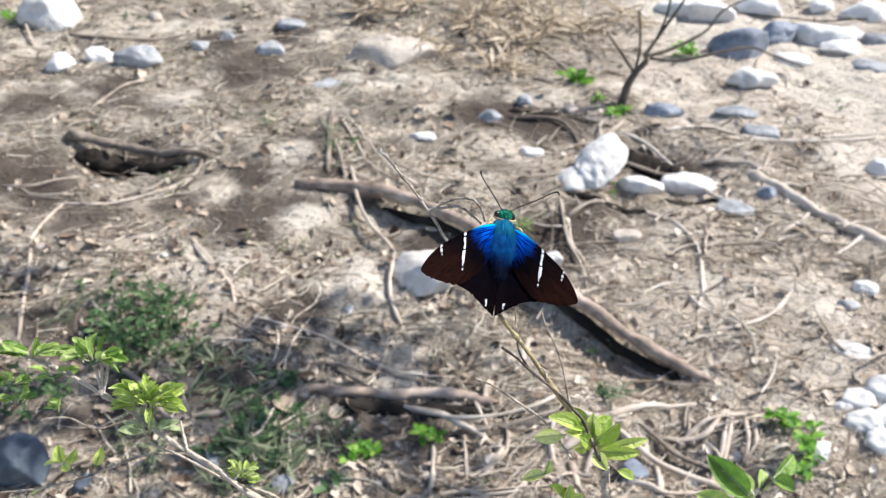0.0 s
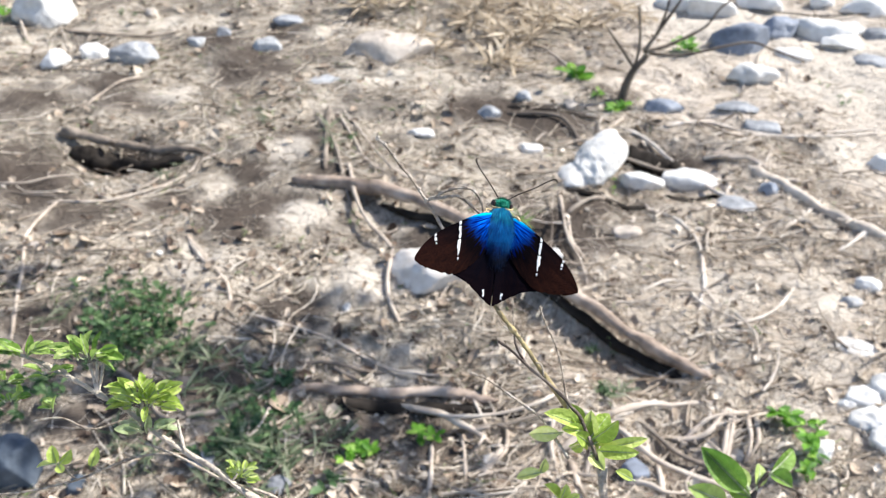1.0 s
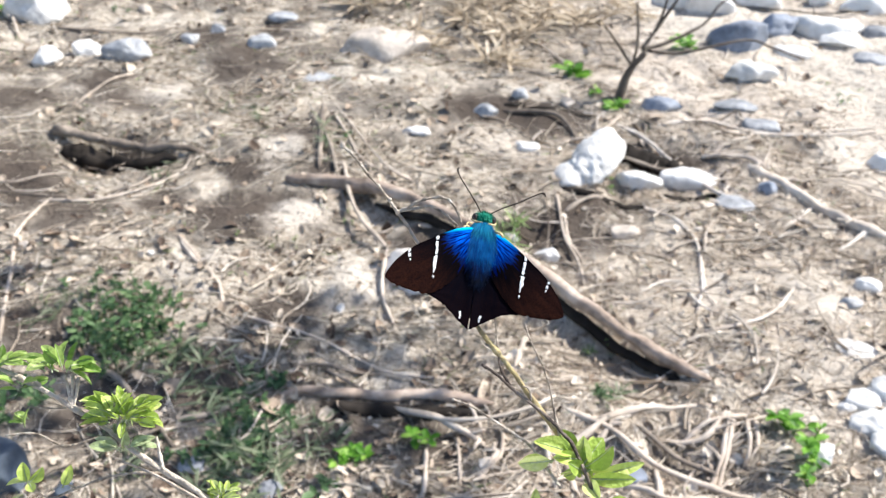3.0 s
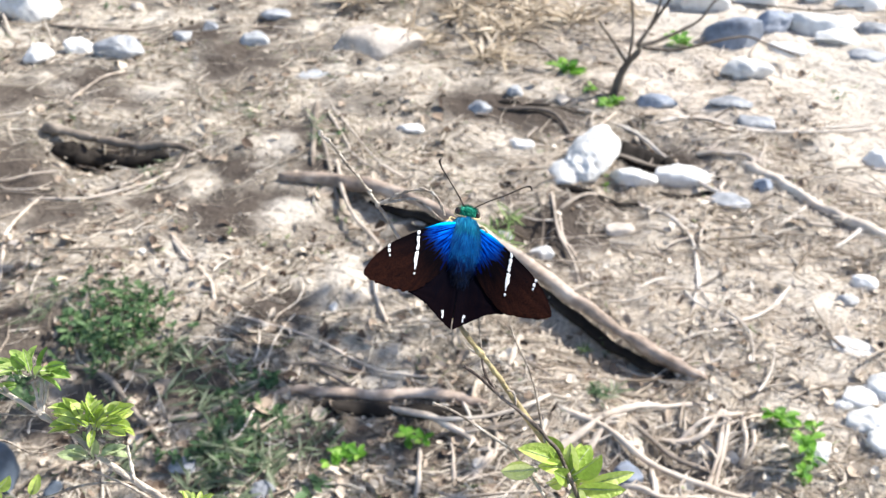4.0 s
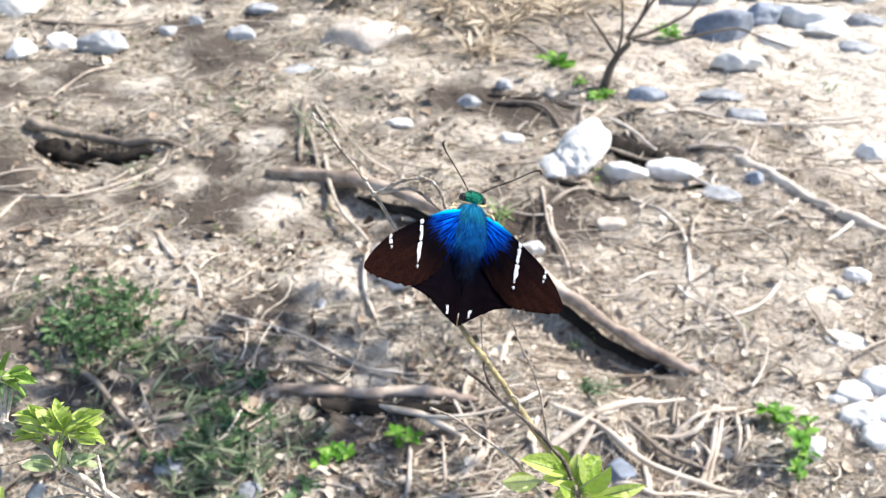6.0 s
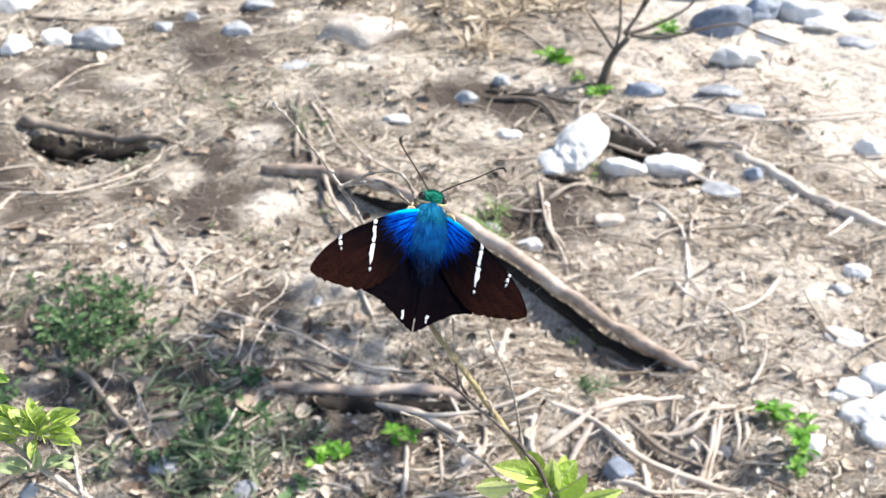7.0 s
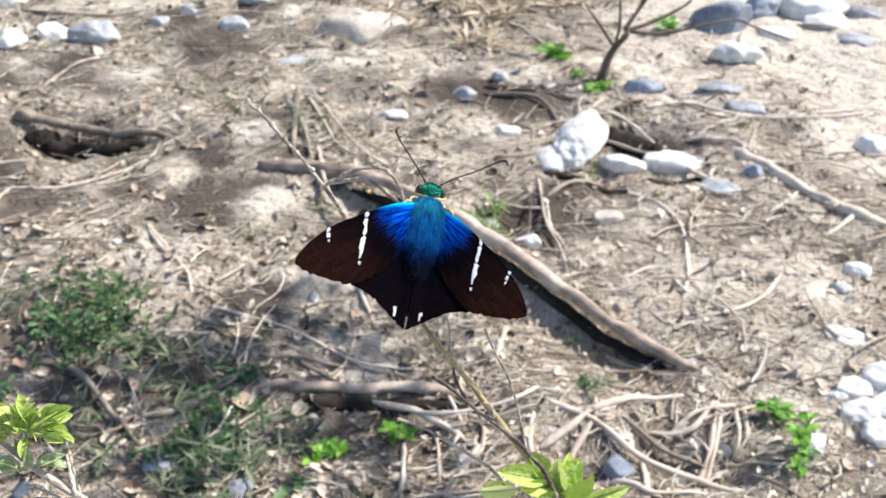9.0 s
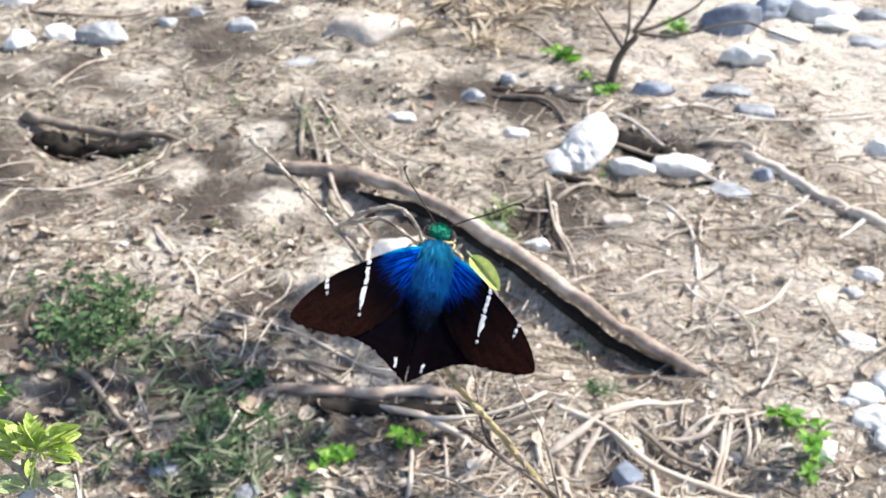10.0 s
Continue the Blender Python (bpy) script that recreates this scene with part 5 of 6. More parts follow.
leaf((25.0, -23.5, -35.5), (21.4, -24.9, -33.6), 3.1, FRESH_LEAF, PLANT)
leaf((24.7, -26.4, -36.6), (21.6, -25.0, -39.8), 2.8, FRESH_LEAF, PLANT)
leaf((25.0, -25.1, -38.5), (22.5, -24.5, -41.5), 2.6, FRESH_LEAF, PLANT)
leaf((25.9, -26.0, -36.1), (31.2, -20.5, -31.8), 4.9, FRESH_LEAF, PLANT)
leaf((26.3, -24.6, -38.0), (26.3, -21.9, -30.0), 4.4, FRESH_LEAF, PLANT)
leaf((27.1, -25.8, -35.8), (32.8, -25.2, -29.8), 4.6, FRESH_LEAF, PLANT)
leaf((27.2, -24.9, -37.2), (31.0, -19.2, -34.8), 4.1, FRESH_LEAF, PLANT)
leaf((28.1, -27.5, -38.2), (38.4, -28.8, -36.6), 3.6, FRESH_LEAF, PLANT)
leaf((28.2, -26.8, -39.0), (40.9, -24.5, -35.7), 3.2, FRESH_LEAF, PLANT)
leaf((26.1, -26.4, -36.6), (26.9, -18.1, -35.2), 4.0, FRESH_LEAF, PLANT)
leaf((26.6, -24.4, -38.5), (29.8, -17.5, -34.5), 3.6, FRESH_LEAF, PLANT)
leaf((27.2, -27.9, -38.8), (29.7, -32.8, -38.8), 3.8, FRESH_LEAF, PLANT)
leaf((27.0, -27.2, -39.6), (28.0, -29.5, -38.7), 3.4, FRESH_LEAF, PLANT)
leaf((25.9, -26.4, -36.6), (22.2, -28.8, -31.3), 3.8, FRESH_LEAF, PLANT)
leaf((26.2, -24.4, -38.8), (23.5, -25.7, -36.6), 3.4, FRESH_LEAF, PLANT)
leaf((27.7, -26.4, -36.6), (32.6, -22.1, -37.5), 3.4, FRESH_LEAF, PLANT)
leaf((28.0, -25.8, -37.7), (31.8, -23.0, -35.3), 3.1, FRESH_LEAF, PLANT)
leaf((14.8, -30.7, -43.6), (8.6, -31.9, -44.9), 3.0, FRESH_LEAF, PLANT)
leaf((14.4, -30.7, -43.6), (15.6, -28.7, -40.7), 2.5, FRESH_LEAF, PLANT)
leaf((19.7, -34.2, -49.3), (15.8, -32.2, -46.0), 3.4, FRESH_LEAF, PLANT)
leaf((20.0, -34.2, -49.3), (21.3, -31.9, -46.0), 3.2, FRESH_LEAF, PLANT)
leaf((21.1, -34.3, -49.6), (24.7, -33.1, -48.1), 3.0, FRESH_LEAF, PLANT)
leaf((37.8, -30.2, -44.7), (33.4, -29.2, -42.8), 2.8, FRESH_LEAF, PLANT)
leaf((28.2, -27.0, -39.0), (26.1, -24.1, -34.6), 2.8, FRESH_LEAF, PLANT)
leaf((5.3, 20.8, -8.1), (10.7, 14.4, -11.0), 3.8, FRESH_LEAF, PLANT)
SPRIG = plant("sprig", "fresh green leafy sprig")
PLANT = SPRIG
branch("stem", [(47.2, -78.9, 0.7), (48.1, -77.6, 2.7), (49.3, -76.0, 5.0), (50.9, -74.8, 6.7)], 0.38, 0.27, DARK_STEM, PLANT)
root((47.2, -78.9, 0.7), .5, PLANT)
leaf((46.6, -76.9, 3.8), (38.6, -73.2, 10.0), 5.1, GREEN_LEAF, PLANT)
leaf((47.2, -76.6, 4.2), (45.2, -72.3, 5.5), 2.8, GREEN_LEAF, PLANT)
leaf((43.4, -78.3, 1.9), (36.4, -78.7, 5.5), 4.1, GREEN_LEAF, PLANT)
leaf((51.1, -75.0, 6.3), (54.5, -77.4, 6.1), 3.4, GREEN_LEAF, PLANT)
leaf((51.3, -74.8, 6.7), (56.4, -70.0, 8.0), 3.4, GREEN_LEAF, PLANT)
leaf((48.8, -76.4, 4.4), (50.6, -71.1, 5.1), 2.8, GREEN_LEAF, PLANT)
leaf((47.9, -77.5, 2.8), (44.3, -75.7, 2.3), 2.8, GREEN_LEAF, PLANT)
# leafy bush branch
BUSH = plant("leafy_branch", "grey woody branch with whorls of small green leaves")
PLANT = BUSH
branch("stem", [(44.7, -17.8, -22.1), (33.4, -14.4, -18.0), (22.3, -9.2, -11.5), (12.6, -5.7, -7.2), (2.2, -1.7, -2.1), (-4.6, 1.7, 2.1), (-11.0, 4.2, 5.3), (-17.6, 6.6, 8.1), (-26.3, 9.7, 12.0), (-35.0, 12.4, 15.3), (-44.0, 14.8, 18.1), (-57.2, 18.9, 23.0)], 1.0, 0.6, BARK, PLANT)
root((44.7, -17.8, -22.1), 1.1, PLANT)
branch("side_stem", [(48.2, -16.6, -23.7), (40.0, -13.2, -19.5), (26.2, -10.4, -16.3), (17.9, -7.9, -13.3), (10.4, -5.4, -10.1), (3.6, -3.6, -8.0), (-1.7, -2.4, -6.6)], 0.5, 0.4, BARK, PLANT)
branch("thorn_twig", [(11.9, -5.3, -6.6), (10.7, -2.2, -2.5), (9.5, 0.8, 1.5)], 0.8, 0.3, BARK, PLANT)
branch("side_stem", [(14.7, -4.5, -10.5), (5.1, -3.8, -10.0), (-5.3, -4.5, -11.3), (-15.9, -6.6, -14.6), (-24.4, -8.6, -17.6), (-39.2, -10.5, -20.9), (-54.3, -11.4, -22.7)], 0.45, 0.35, DRY_STEM, PLANT)
branch("leaf_stalk", [(-24.1, -9.3, -16.8), (-27.1, -8.0, -15.2), (-29.6, -5.7, -12.3)], 0.35, 0.3, DRY_STEM, PLANT)
branch("leaf_stalk", [(-15.6, -7.2, -13.8), (-17.7, -6.8, -13.2), (-19.6, -5.6, -11.7)], 0.35, 0.3, DRY_STEM, PLANT)
branch("leaf_stalk", [(-17.6, 6.6, 8.1), (-18.4, 9.4, 11.9), (-20.0, 12.4, 15.9)], 0.55, 0.45, BARK, PLANT)
branch("leaf_stalk", [(-17.2, 6.6, 8.1), (-17.3, 9.6, 12.2), (-17.3, 12.7, 16.4)], 0.55, 0.45, BARK, PLANT)
branch("leaf_stalk", [(-16.9, 6.6, 8.1), (-15.8, 9.6, 12.2), (-15.4, 12.1, 15.7)], 0.55, 0.45, BARK, PLANT)
branch("leaf_stalk", [(-26.3, 9.7, 12.0), (-28.6, 11.2, 13.9), (-31.8, 12.4, 15.3)], 0.55, 0.45, BARK, PLANT)
branch("side_twig", [(-19.2, 7.8, 6.3), (-25.8, 7.8, 6.0), (-31.5, 8.0, 6.1)], 0.3, 0.25, DRY_STEM, PLANT)
branch("side_twig", [(-43.1, 9.7, -8.9), (-33.3, 10.1, -7.9), (-23.5, 7.7, -10.8), (-12.8, 9.2, -8.2)], 0.35, 0.3, DRY_STEM, PLANT)
branch("leaf_stalk", [(-0.2, -0.6, -0.8), (-2.5, 1.9, 2.4), (-2.2, 4.5, 5.9)], 0.5, 0.4, BARK, PLANT)
branch("leaf_stalk", [(27.4, -11.8, -14.7), (28.9, -10.9, -13.4), (29.6, -10.1, -12.4)], 0.4, 0.35, BARK, PLANT)


def whorl(centre, wide_by, high_by, count, length, width, mat, thing, seed, fan=1.0, rows=1):
    """A tuft of leaves about a shoot's end. centre: sideways and upwards across the tuft, in millimetres; the leaves spread out, lie in rows over one another and face the sky at many tilts."""
    rng = random.Random(seed)
    across, upward, outward = Vector((1, 0, 0)), Vector((0, 0.56, 0.83)), Vector((0, -0.83, 0.56))
    middle = across * centre[0] + upward * centre[1]
    for k in range(count):
        row = k % rows
        s = (k + 0.5) / count * 2 - 1
        s = (s * rows * 1.37 + row * 0.7 + rng.uniform(-0.2, 0.2) + 1) % 2 - 1
        lift = (row + 0.5) / rows * 2 - 1 if rows > 1 else rng.uniform(-0.6, 0.5)
        depth = rng.uniform(-2.5, 2.5)
        base = middle + across * (s * wide_by * 0.45) + upward * (lift * high_by * 0.5 - high_by * 0.25) + outward * depth
        way = (across * (s * 1.5 * fan + rng.gauss(0, 0.35)) + upward * (0.55 + lift * 0.35 + rng.gauss(0, 0.25) - abs(s) * 0.35 * fan) + outward * rng.gauss(0.15, 0.35)).normalized()
        size = length * rng.uniform(0.72, 1.12)
        face = (Vector((0.25, -0.15, 1.0)) + Vector((rng.gauss(0, 0.45), rng.gauss(0, 0.45), rng.gauss(0, 0.15)))).normalized()
        leaf(tuple(base), tuple(base + way * size), width * rng.uniform(0.8, 1.15), mat, thing, face)


whorl((-20.3, 25.6), 12.0, 7.5, 22, 7.8, 3.1, GREEN_LEAF, PLANT, 51)
whorl((-1.0, 10.8), 16.5, 7.0, 52, 6.8, 2.9, FRESH_LEAF, PLANT, 52, 1.0, 4)
whorl((-0.5, -0.5), 8.5, 6.0, 12, 7.4, 3.2, PALE_LEAF, PLANT, 53, 1.2)
whorl((30.5, -15.0), 6.2, 5.2, 27, 3.9, 1.8, FRESH_LEAF, PLANT, 54, 1.0, 3)
whorl((-41.0, 25.5), 9.0, 6.5, 19, 6.8, 2.8, GREEN_LEAF, PLANT, 55)
whorl((-47.0, 16.0), 7.0, 5.0, 10, 6.0, 2.6, GREEN_LEAF, PLANT, 56)
whorl((-45.8, 9.0), 6.0, 5.0, 8, 5.6, 2.5, GREEN_LEAF, PLANT, 57)
whorl((-31.0, 6.5), 3.0, 3.0, 4, 5.0, 2.4, GREEN_LEAF, PLANT, 58)
whorl((-33.0, 18.0), 5.0, 4.0, 6, 6.0, 2.6, GREEN_LEAF, PLANT, 59)
# four round leaves on one stalk, and a single one
for base, tip, broad in [((-30.5, -13.2), (-32.1, -7.2), 4.2), ((-29.5, -13.2), (-25.6, -8.8), 3.8), ((-29.9, -13.4), (-28.6, -16.4), 3.2), ((-31.5, -13.4), (-37.1, -14.4), 3.0), ((-19.2, -14.2), (-17.0, -7.8), 3.4)]:
    leaf((base[0], base[1] * 0.56, base[1] * 0.83), (tip[0], tip[1] * 0.56, tip[1] * 0.83), broad, FRESH_LEAF, PLANT)


# ---- butterfly: its own space in millimetres, +y to the head, +z up from its back ----
def mm(points):
    return [Vector(p) * 0.001 for p in points]


RISE = {-1: math.tan(radians(20)), 1: math.tan(radians(5))}     # the left wing is held higher
butterfly = tagged(new("butterfly"), "blue and dark brown butterfly with white bars on a twig", "butterfly")


def wing_sheet(side, front, rear, lift, camber, mat, name, label, drape=0.0):
    """A thin wing between its front and rear edges, arched, with scalloped rim."""
    a, b = curve_through(mm([(x, y, 0) for x, y in front]), 6), curve_through(mm([(x, y, 0) for x, y in rear]), 6)
    count, across = len(a), 12
    bm = bmesh.new()
    layers = []
    for low in (0, 1):
        rows = []
        for i in range(count):
            row = []
            for k in range(across + 1):
                v = k / across
                p = a[i].lerp(b[i], v)
                u = i / (count - 1)
                ripple = 0.00012 * math.sin(v * 20 + u * 5) * u * (1 - u) * 2
                z = abs(p.x) * RISE[side] + lift * 0.001 + camber * 0.001 * math.sin(math.pi * v) * math.sin(math.pi * min(1, u + 0.15)) + ripple + drape * 0.001 * math.exp(-(p.x / 0.0016) ** 2) - low * 0.00012
                row.append(bm.verts.new((side * p.x, p.y + (0.0005 * noise.noise(Vector((i * 0.9, side * 7.0, 2.0))) if k == across else 0), z)))
            rows.append(row)
        layers.append(rows)
    for low, rows in enumerate(layers):
        for r, s in zip(rows, rows[1:]):
            for k in range(across):
                quad = (r[k], r[k + 1], s[k + 1], s[k])
                bm.faces.new(quad if (low == 0) == (side > 0) else tuple(reversed(quad)))
    top, low = layers
    for i in range(count - 1):
        bm.faces.new((top[i][0], top[i + 1][0], low[i + 1][0], low[i][0]))
        bm.faces.new((top[i][across], low[i][across], low[i + 1][across], top[i + 1][across]))
    for k in range(across):
        bm.faces.new((top[-1][k], top[-1][k + 1], low[-1][k + 1], low[-1][k]))
        bm.faces.new((top[0][k], low[0][k], low[0][k + 1], top[0][k + 1]))
    bmesh.ops.recalc_face_normals(bm, faces=bm.faces)
    bmesh.ops.split_edges(bm, edges=[e for e in bm.edges if len(e.link_faces) == 2 and e.calc_face_angle(0) > 0.9])
    return part(name, bm, mat, butterfly, label)


def wing_z(side, x, lift=0.0):
    return abs(x) * RISE[side] + lift


def patch(side, points, parent, lift):
    """A small raised field of white scales with an uneven rim, at the wing's slope."""
    bm = bmesh.new()
    rng = random.Random(int(points[0][1] * 100 + side * 7))
    ragged = []
    for (x0, y0), (x1, y1) in zip(points, points[1:] + points[:1]):
        for k in (0, 0.33, 0.67):
            ragged.append((x0 + (x1 - x0) * k + rng.uniform(-0.13, 0.13), y0 + (y1 - y0) * k + rng.uniform(-0.13, 0.13)))
    rim = [bm.verts.new(Vector((side * x, y, wing_z(side, x, lift))) * 0.001) for x, y in ragged]
    core = Vector((0, 0, 0))
    for v in rim:
        core += v.co
    core = bm.verts.new(core / len(rim) + Vector((0, 0, 0.00008)))
    for p, q in zip(rim, rim[1:] + rim[:1]):
        bm.faces.new((p, q, core))
    foot = [bm.verts.new(v.co - Vector((0, 0, 0.0006))) for v in rim]
    for i in range(len(rim)):
        j = (i + 1) % len(rim)
        bm.faces.new((rim[i], foot[i], foot[j], rim[j]))
    bmesh.ops.recalc_face_normals(bm, faces=bm.faces)
    part("white_bar", bm, BAR, parent, "white bar of scales", False)


FRONT = [(1.4, 12.06), (5.0, 11.23), (8.5, 9.26), (12.0, 6.76), (16.5, 3.33), (20.0, -0.62), (21.9, -4.06), (22.1, -5.41)]
REAR = [(1.2, 4.68), (3.4, 1.25), (6.5, -2.70), (9.6, -5.62), (12.3, -6.76), (16.5, -6.76), (20.0, -6.45), (21.9, -5.62)]
HIND_FRONT = [(0.15, 5.72), (3.2, 3.12), (6.2, -0.62), (9.0, -3.74), (11.2, -5.41)]
HIND_REAR = [(0.15, -12.48), (2.4, -10.92), (5.6, -8.74), (8.4, -7.28), (11.4, -6.66)]
for side in (-1, 1):
    fore = wing_sheet(side, FRONT, REAR, 0.35, 0.5, WING, "forewing", "dark brown forewing with blue root")
    hind = wing_sheet(side, HIND_FRONT, HIND_REAR, -0.15, 0.25, HIND_WING, "hindwing", "dark brown hindwing", 1.0)
    patch(side, [(10.8, 7.45), (11.5, 7.0), (11.55, 6.4), (11.15, 6.2), (10.8, 6.6)], fore, 0.75)
    patch(side, [(10.75, 5.95), (11.15, 6.05), (11.45, 5.7), (11.4, 4.8), (11.1, 3.9), (11.3, 3.3), (11.0, 2.7), (10.65, 3.2), (10.75, 4.4)], fore, 0.95)
    patch(side, [(10.55, 2.6), (11.0, 2.6), (11.45, 2.2), (11.3, 1.1), (11.35, 0.4), (11.05, -0.7), (10.8, -1.6), (10.6, -0.8), (10.6, 0.5)], fore, 0.95)
    patch(side, [(10.6, -2.2), (11.0, -2.1), (11.0, -2.6), (10.75, -2.9)], fore, 0.9)
    patch(side, [(17.3, 2.5), (17.8, 2.2), (17.7, 1.6), (17.2, 1.8)], fore, 0.55)
    patch(side, [(17.0, 1.5), (17.6, 1.3), (17.4, 0.5), (16.9, 0.7)], fore, 0.6)
    patch(side, [(16.9, 0.35), (17.2, 0.2), (17.1, -0.4), (16.8, -0.3)], fore, 0.62)
    patch(side, [(2.3, -8.4), (2.8, -8.6), (2.6, -9.4), (2.6, -10.2), (2.2, -10.1), (2.2, -9.2)], hind, 0.12)

bm = bmesh.new()
add_ball(bm, mm([(0, 8.8, -0.2)])[0], (0.0036, 0.0058, 0.0025), 0.08, 4, 3)
thorax = part("thorax", bm, BLUE_FUR, butterfly, "shining blue furry thorax")
bm = bmesh.new()
add_tube(bm, curve_through(mm([(0, 6.5, -1.0), (0, 2, -1.2), (-0.1, -3, -1.2), (-0.2, -8.0, -1.3), (-0.2, -9.6, -1.4)]), 6), lambda u: 0.001 * (2.4 - 1.5 * u) * (1 + 0.05 * math.sin(u * 45)) * (1 if u < 0.93 else 0.6), 14, 0.05, 600)
abdomen = part("abdomen", bm, ABDOMEN, butterfly, "blue-black tapering abdomen")
bm = bmesh.new()
add_ball(bm, mm([(0, 14.9, -0.3)])[0], (0.0024, 0.0016, 0.0017), 0.08, 4, 3)
head = part("head", bm, GREEN_FUR, butterfly, "metallic green furry head")
for side in (-1, 1):
    bm = bmesh.new()
    add_ball(bm, mm([(side * 2.25, 14.9, -0.1)])[0], (0.0008, 0.0011, 0.0010), level=3)
    part("eye", bm, EYE, head, "glossy dark eye with a pale rim")
    bm = bmesh.new()
    add_tube(bm, curve_through(mm([(side * 0.5, 13.5, 1.1), (side * 1.6, 13.6, 0.9), (side * 2.5, 13.9, 0.3), (side * 3.0, 14.4, -0.2)]), 4), lambda u: 0.00026, 6, 0.4, 1500)
    part("collar_stripe", bm, CREAM, head, "cream stripe behind the eye")
    bm = bmesh.new()
    if side > 0:
        line = [(0.8, 16.0, 0.2), (4.0, 18.2, 1.4), (7.6, 20.2, 2.4), (10.6, 22.2, 3.2), (12.0, 23.0, 3.6), (12.9, 23.1, 3.7), (13.4, 22.4, 3.6)]
    else:
        line = [(-0.8, 16.0, 0.2), (-3.2, 18.4, 1.4), (-5.6, 20.6, 2.5), (-7.6, 22.4, 3.3), (-8.6, 23.6, 3.7), (-9.0, 24.4, 3.9), (-8.7, 25.0, 3.9)]
    add_tube(bm, curve_through(mm(line), 6), lambda u: 0.001 * (0.145 + 0.12 * math.exp(-((u - 0.8) / 0.12) ** 2)), 7, 0.2, 2500)
    part("antenna", bm, HORN, head, "thin dark hooked antenna")
    bm = bmesh.new()
    add_tube(bm, curve_through(mm([(side * 2.2, 12.0, -1.4), (side * 3.6, 12.2, 0.2), (side * 4.5, 11.9, 0.7), (side * 5.1, 10.9, 0.5), (side * 5.2, 10.0, -1.2)]), 4), lambda u: 0.00030 * (1.2 - 0.5 * u), 7, 0.3, 1500)
    part("leg", bm, CREAM, butterfly, "cream jointed foreleg")
    for k, (y0, reach_y) in enumerate(((11.5, 3.6), (8.8, 0.4), (6.5, -2.5))):
        bm = bmesh.new()
        add_tube(bm, curve_through(mm([(side * 1.5, y0, -2.0), (side * 3.4, y0 + reach_y * 0.5, -2.6), (side * 2.6, y0 + reach_y * 0.9, -5.0), (side * 1.0, y0 + reach_y, -7.0)]), 4), lambda u: 0.00022 * (1.2 - 0.6 * u), 6)
        part("leg", bm, CREAM, butterfly)


def fur(parent, mat, count, seed, centre, size, length, lean, name="fur"):
    """Fine hairs swept backwards over a rounded body."""
    rng = random.Random(seed)
    points, faces = [], []
    c = Vector(centre)
    for _ in range(count):
        a, h = rng.uniform(0, 6.28), rng.uniform(-0.1, 1.0)
        q = math.sqrt(max(0, 1 - h * h))
        d = Vector((q * math.cos(a), q * math.sin(a), h))
        p = c + Vector((d.x * size[0], d.y * size[1], d.z * size[2]))
        way = (d * 0.3 + Vector((d.x * 0.32 + rng.gauss(0, 0.06), 0, 0)) + Vector(lean) + Vector((rng.gauss(0, 0.08), rng.gauss(0, 0.08), rng.gauss(0, 0.05)))).normalized()
        tip = p + way * length * rng.uniform(0.5, 1.2)
        s = way.cross(d)
        s = (s.normalized() if s.length > 1e-4 else Vector((1, 0, 0))) * 0.07
        first = len(points)
        points += [tuple((p + s) * 0.001), tuple((p - s) * 0.001), tuple((tip + d * 0.05) * 0.001)]
        faces.append((first, first + 1, first + 2))
    ob = raw_object(name, points, faces, mat)
    ob.parent = parent


fur(thorax, BLUE_FUR, 5200, 5, (0, 8.6, -0.2), (3.5, 5.2, 2.55), 3.2, (0, -1.3, 0.0))
fur(thorax, TEAL_FUR, 1600, 8, (0, 11.2, -0.2), (3.3, 3.2, 2.5), 2.4, (0, -1.3, 0.02))
fur(head, GREEN_FUR, 500, 6, (0, 14.9, -0.3), (2.3, 1.6, 1.7), 0.7, (0, 0.2, 0.4))
fur(abdomen, ABDOMEN, 1800, 7, (0, 2.6, 0.0), (2.0, 3.6, 1.6), 3.0, (0, -1.3, -0.05))
fur(thorax, NAVY_FUR, 1500, 9, (0, 5.0, 0.0), (2.6, 3.2, 2.1), 3.4, (0, -1.3, -0.04))


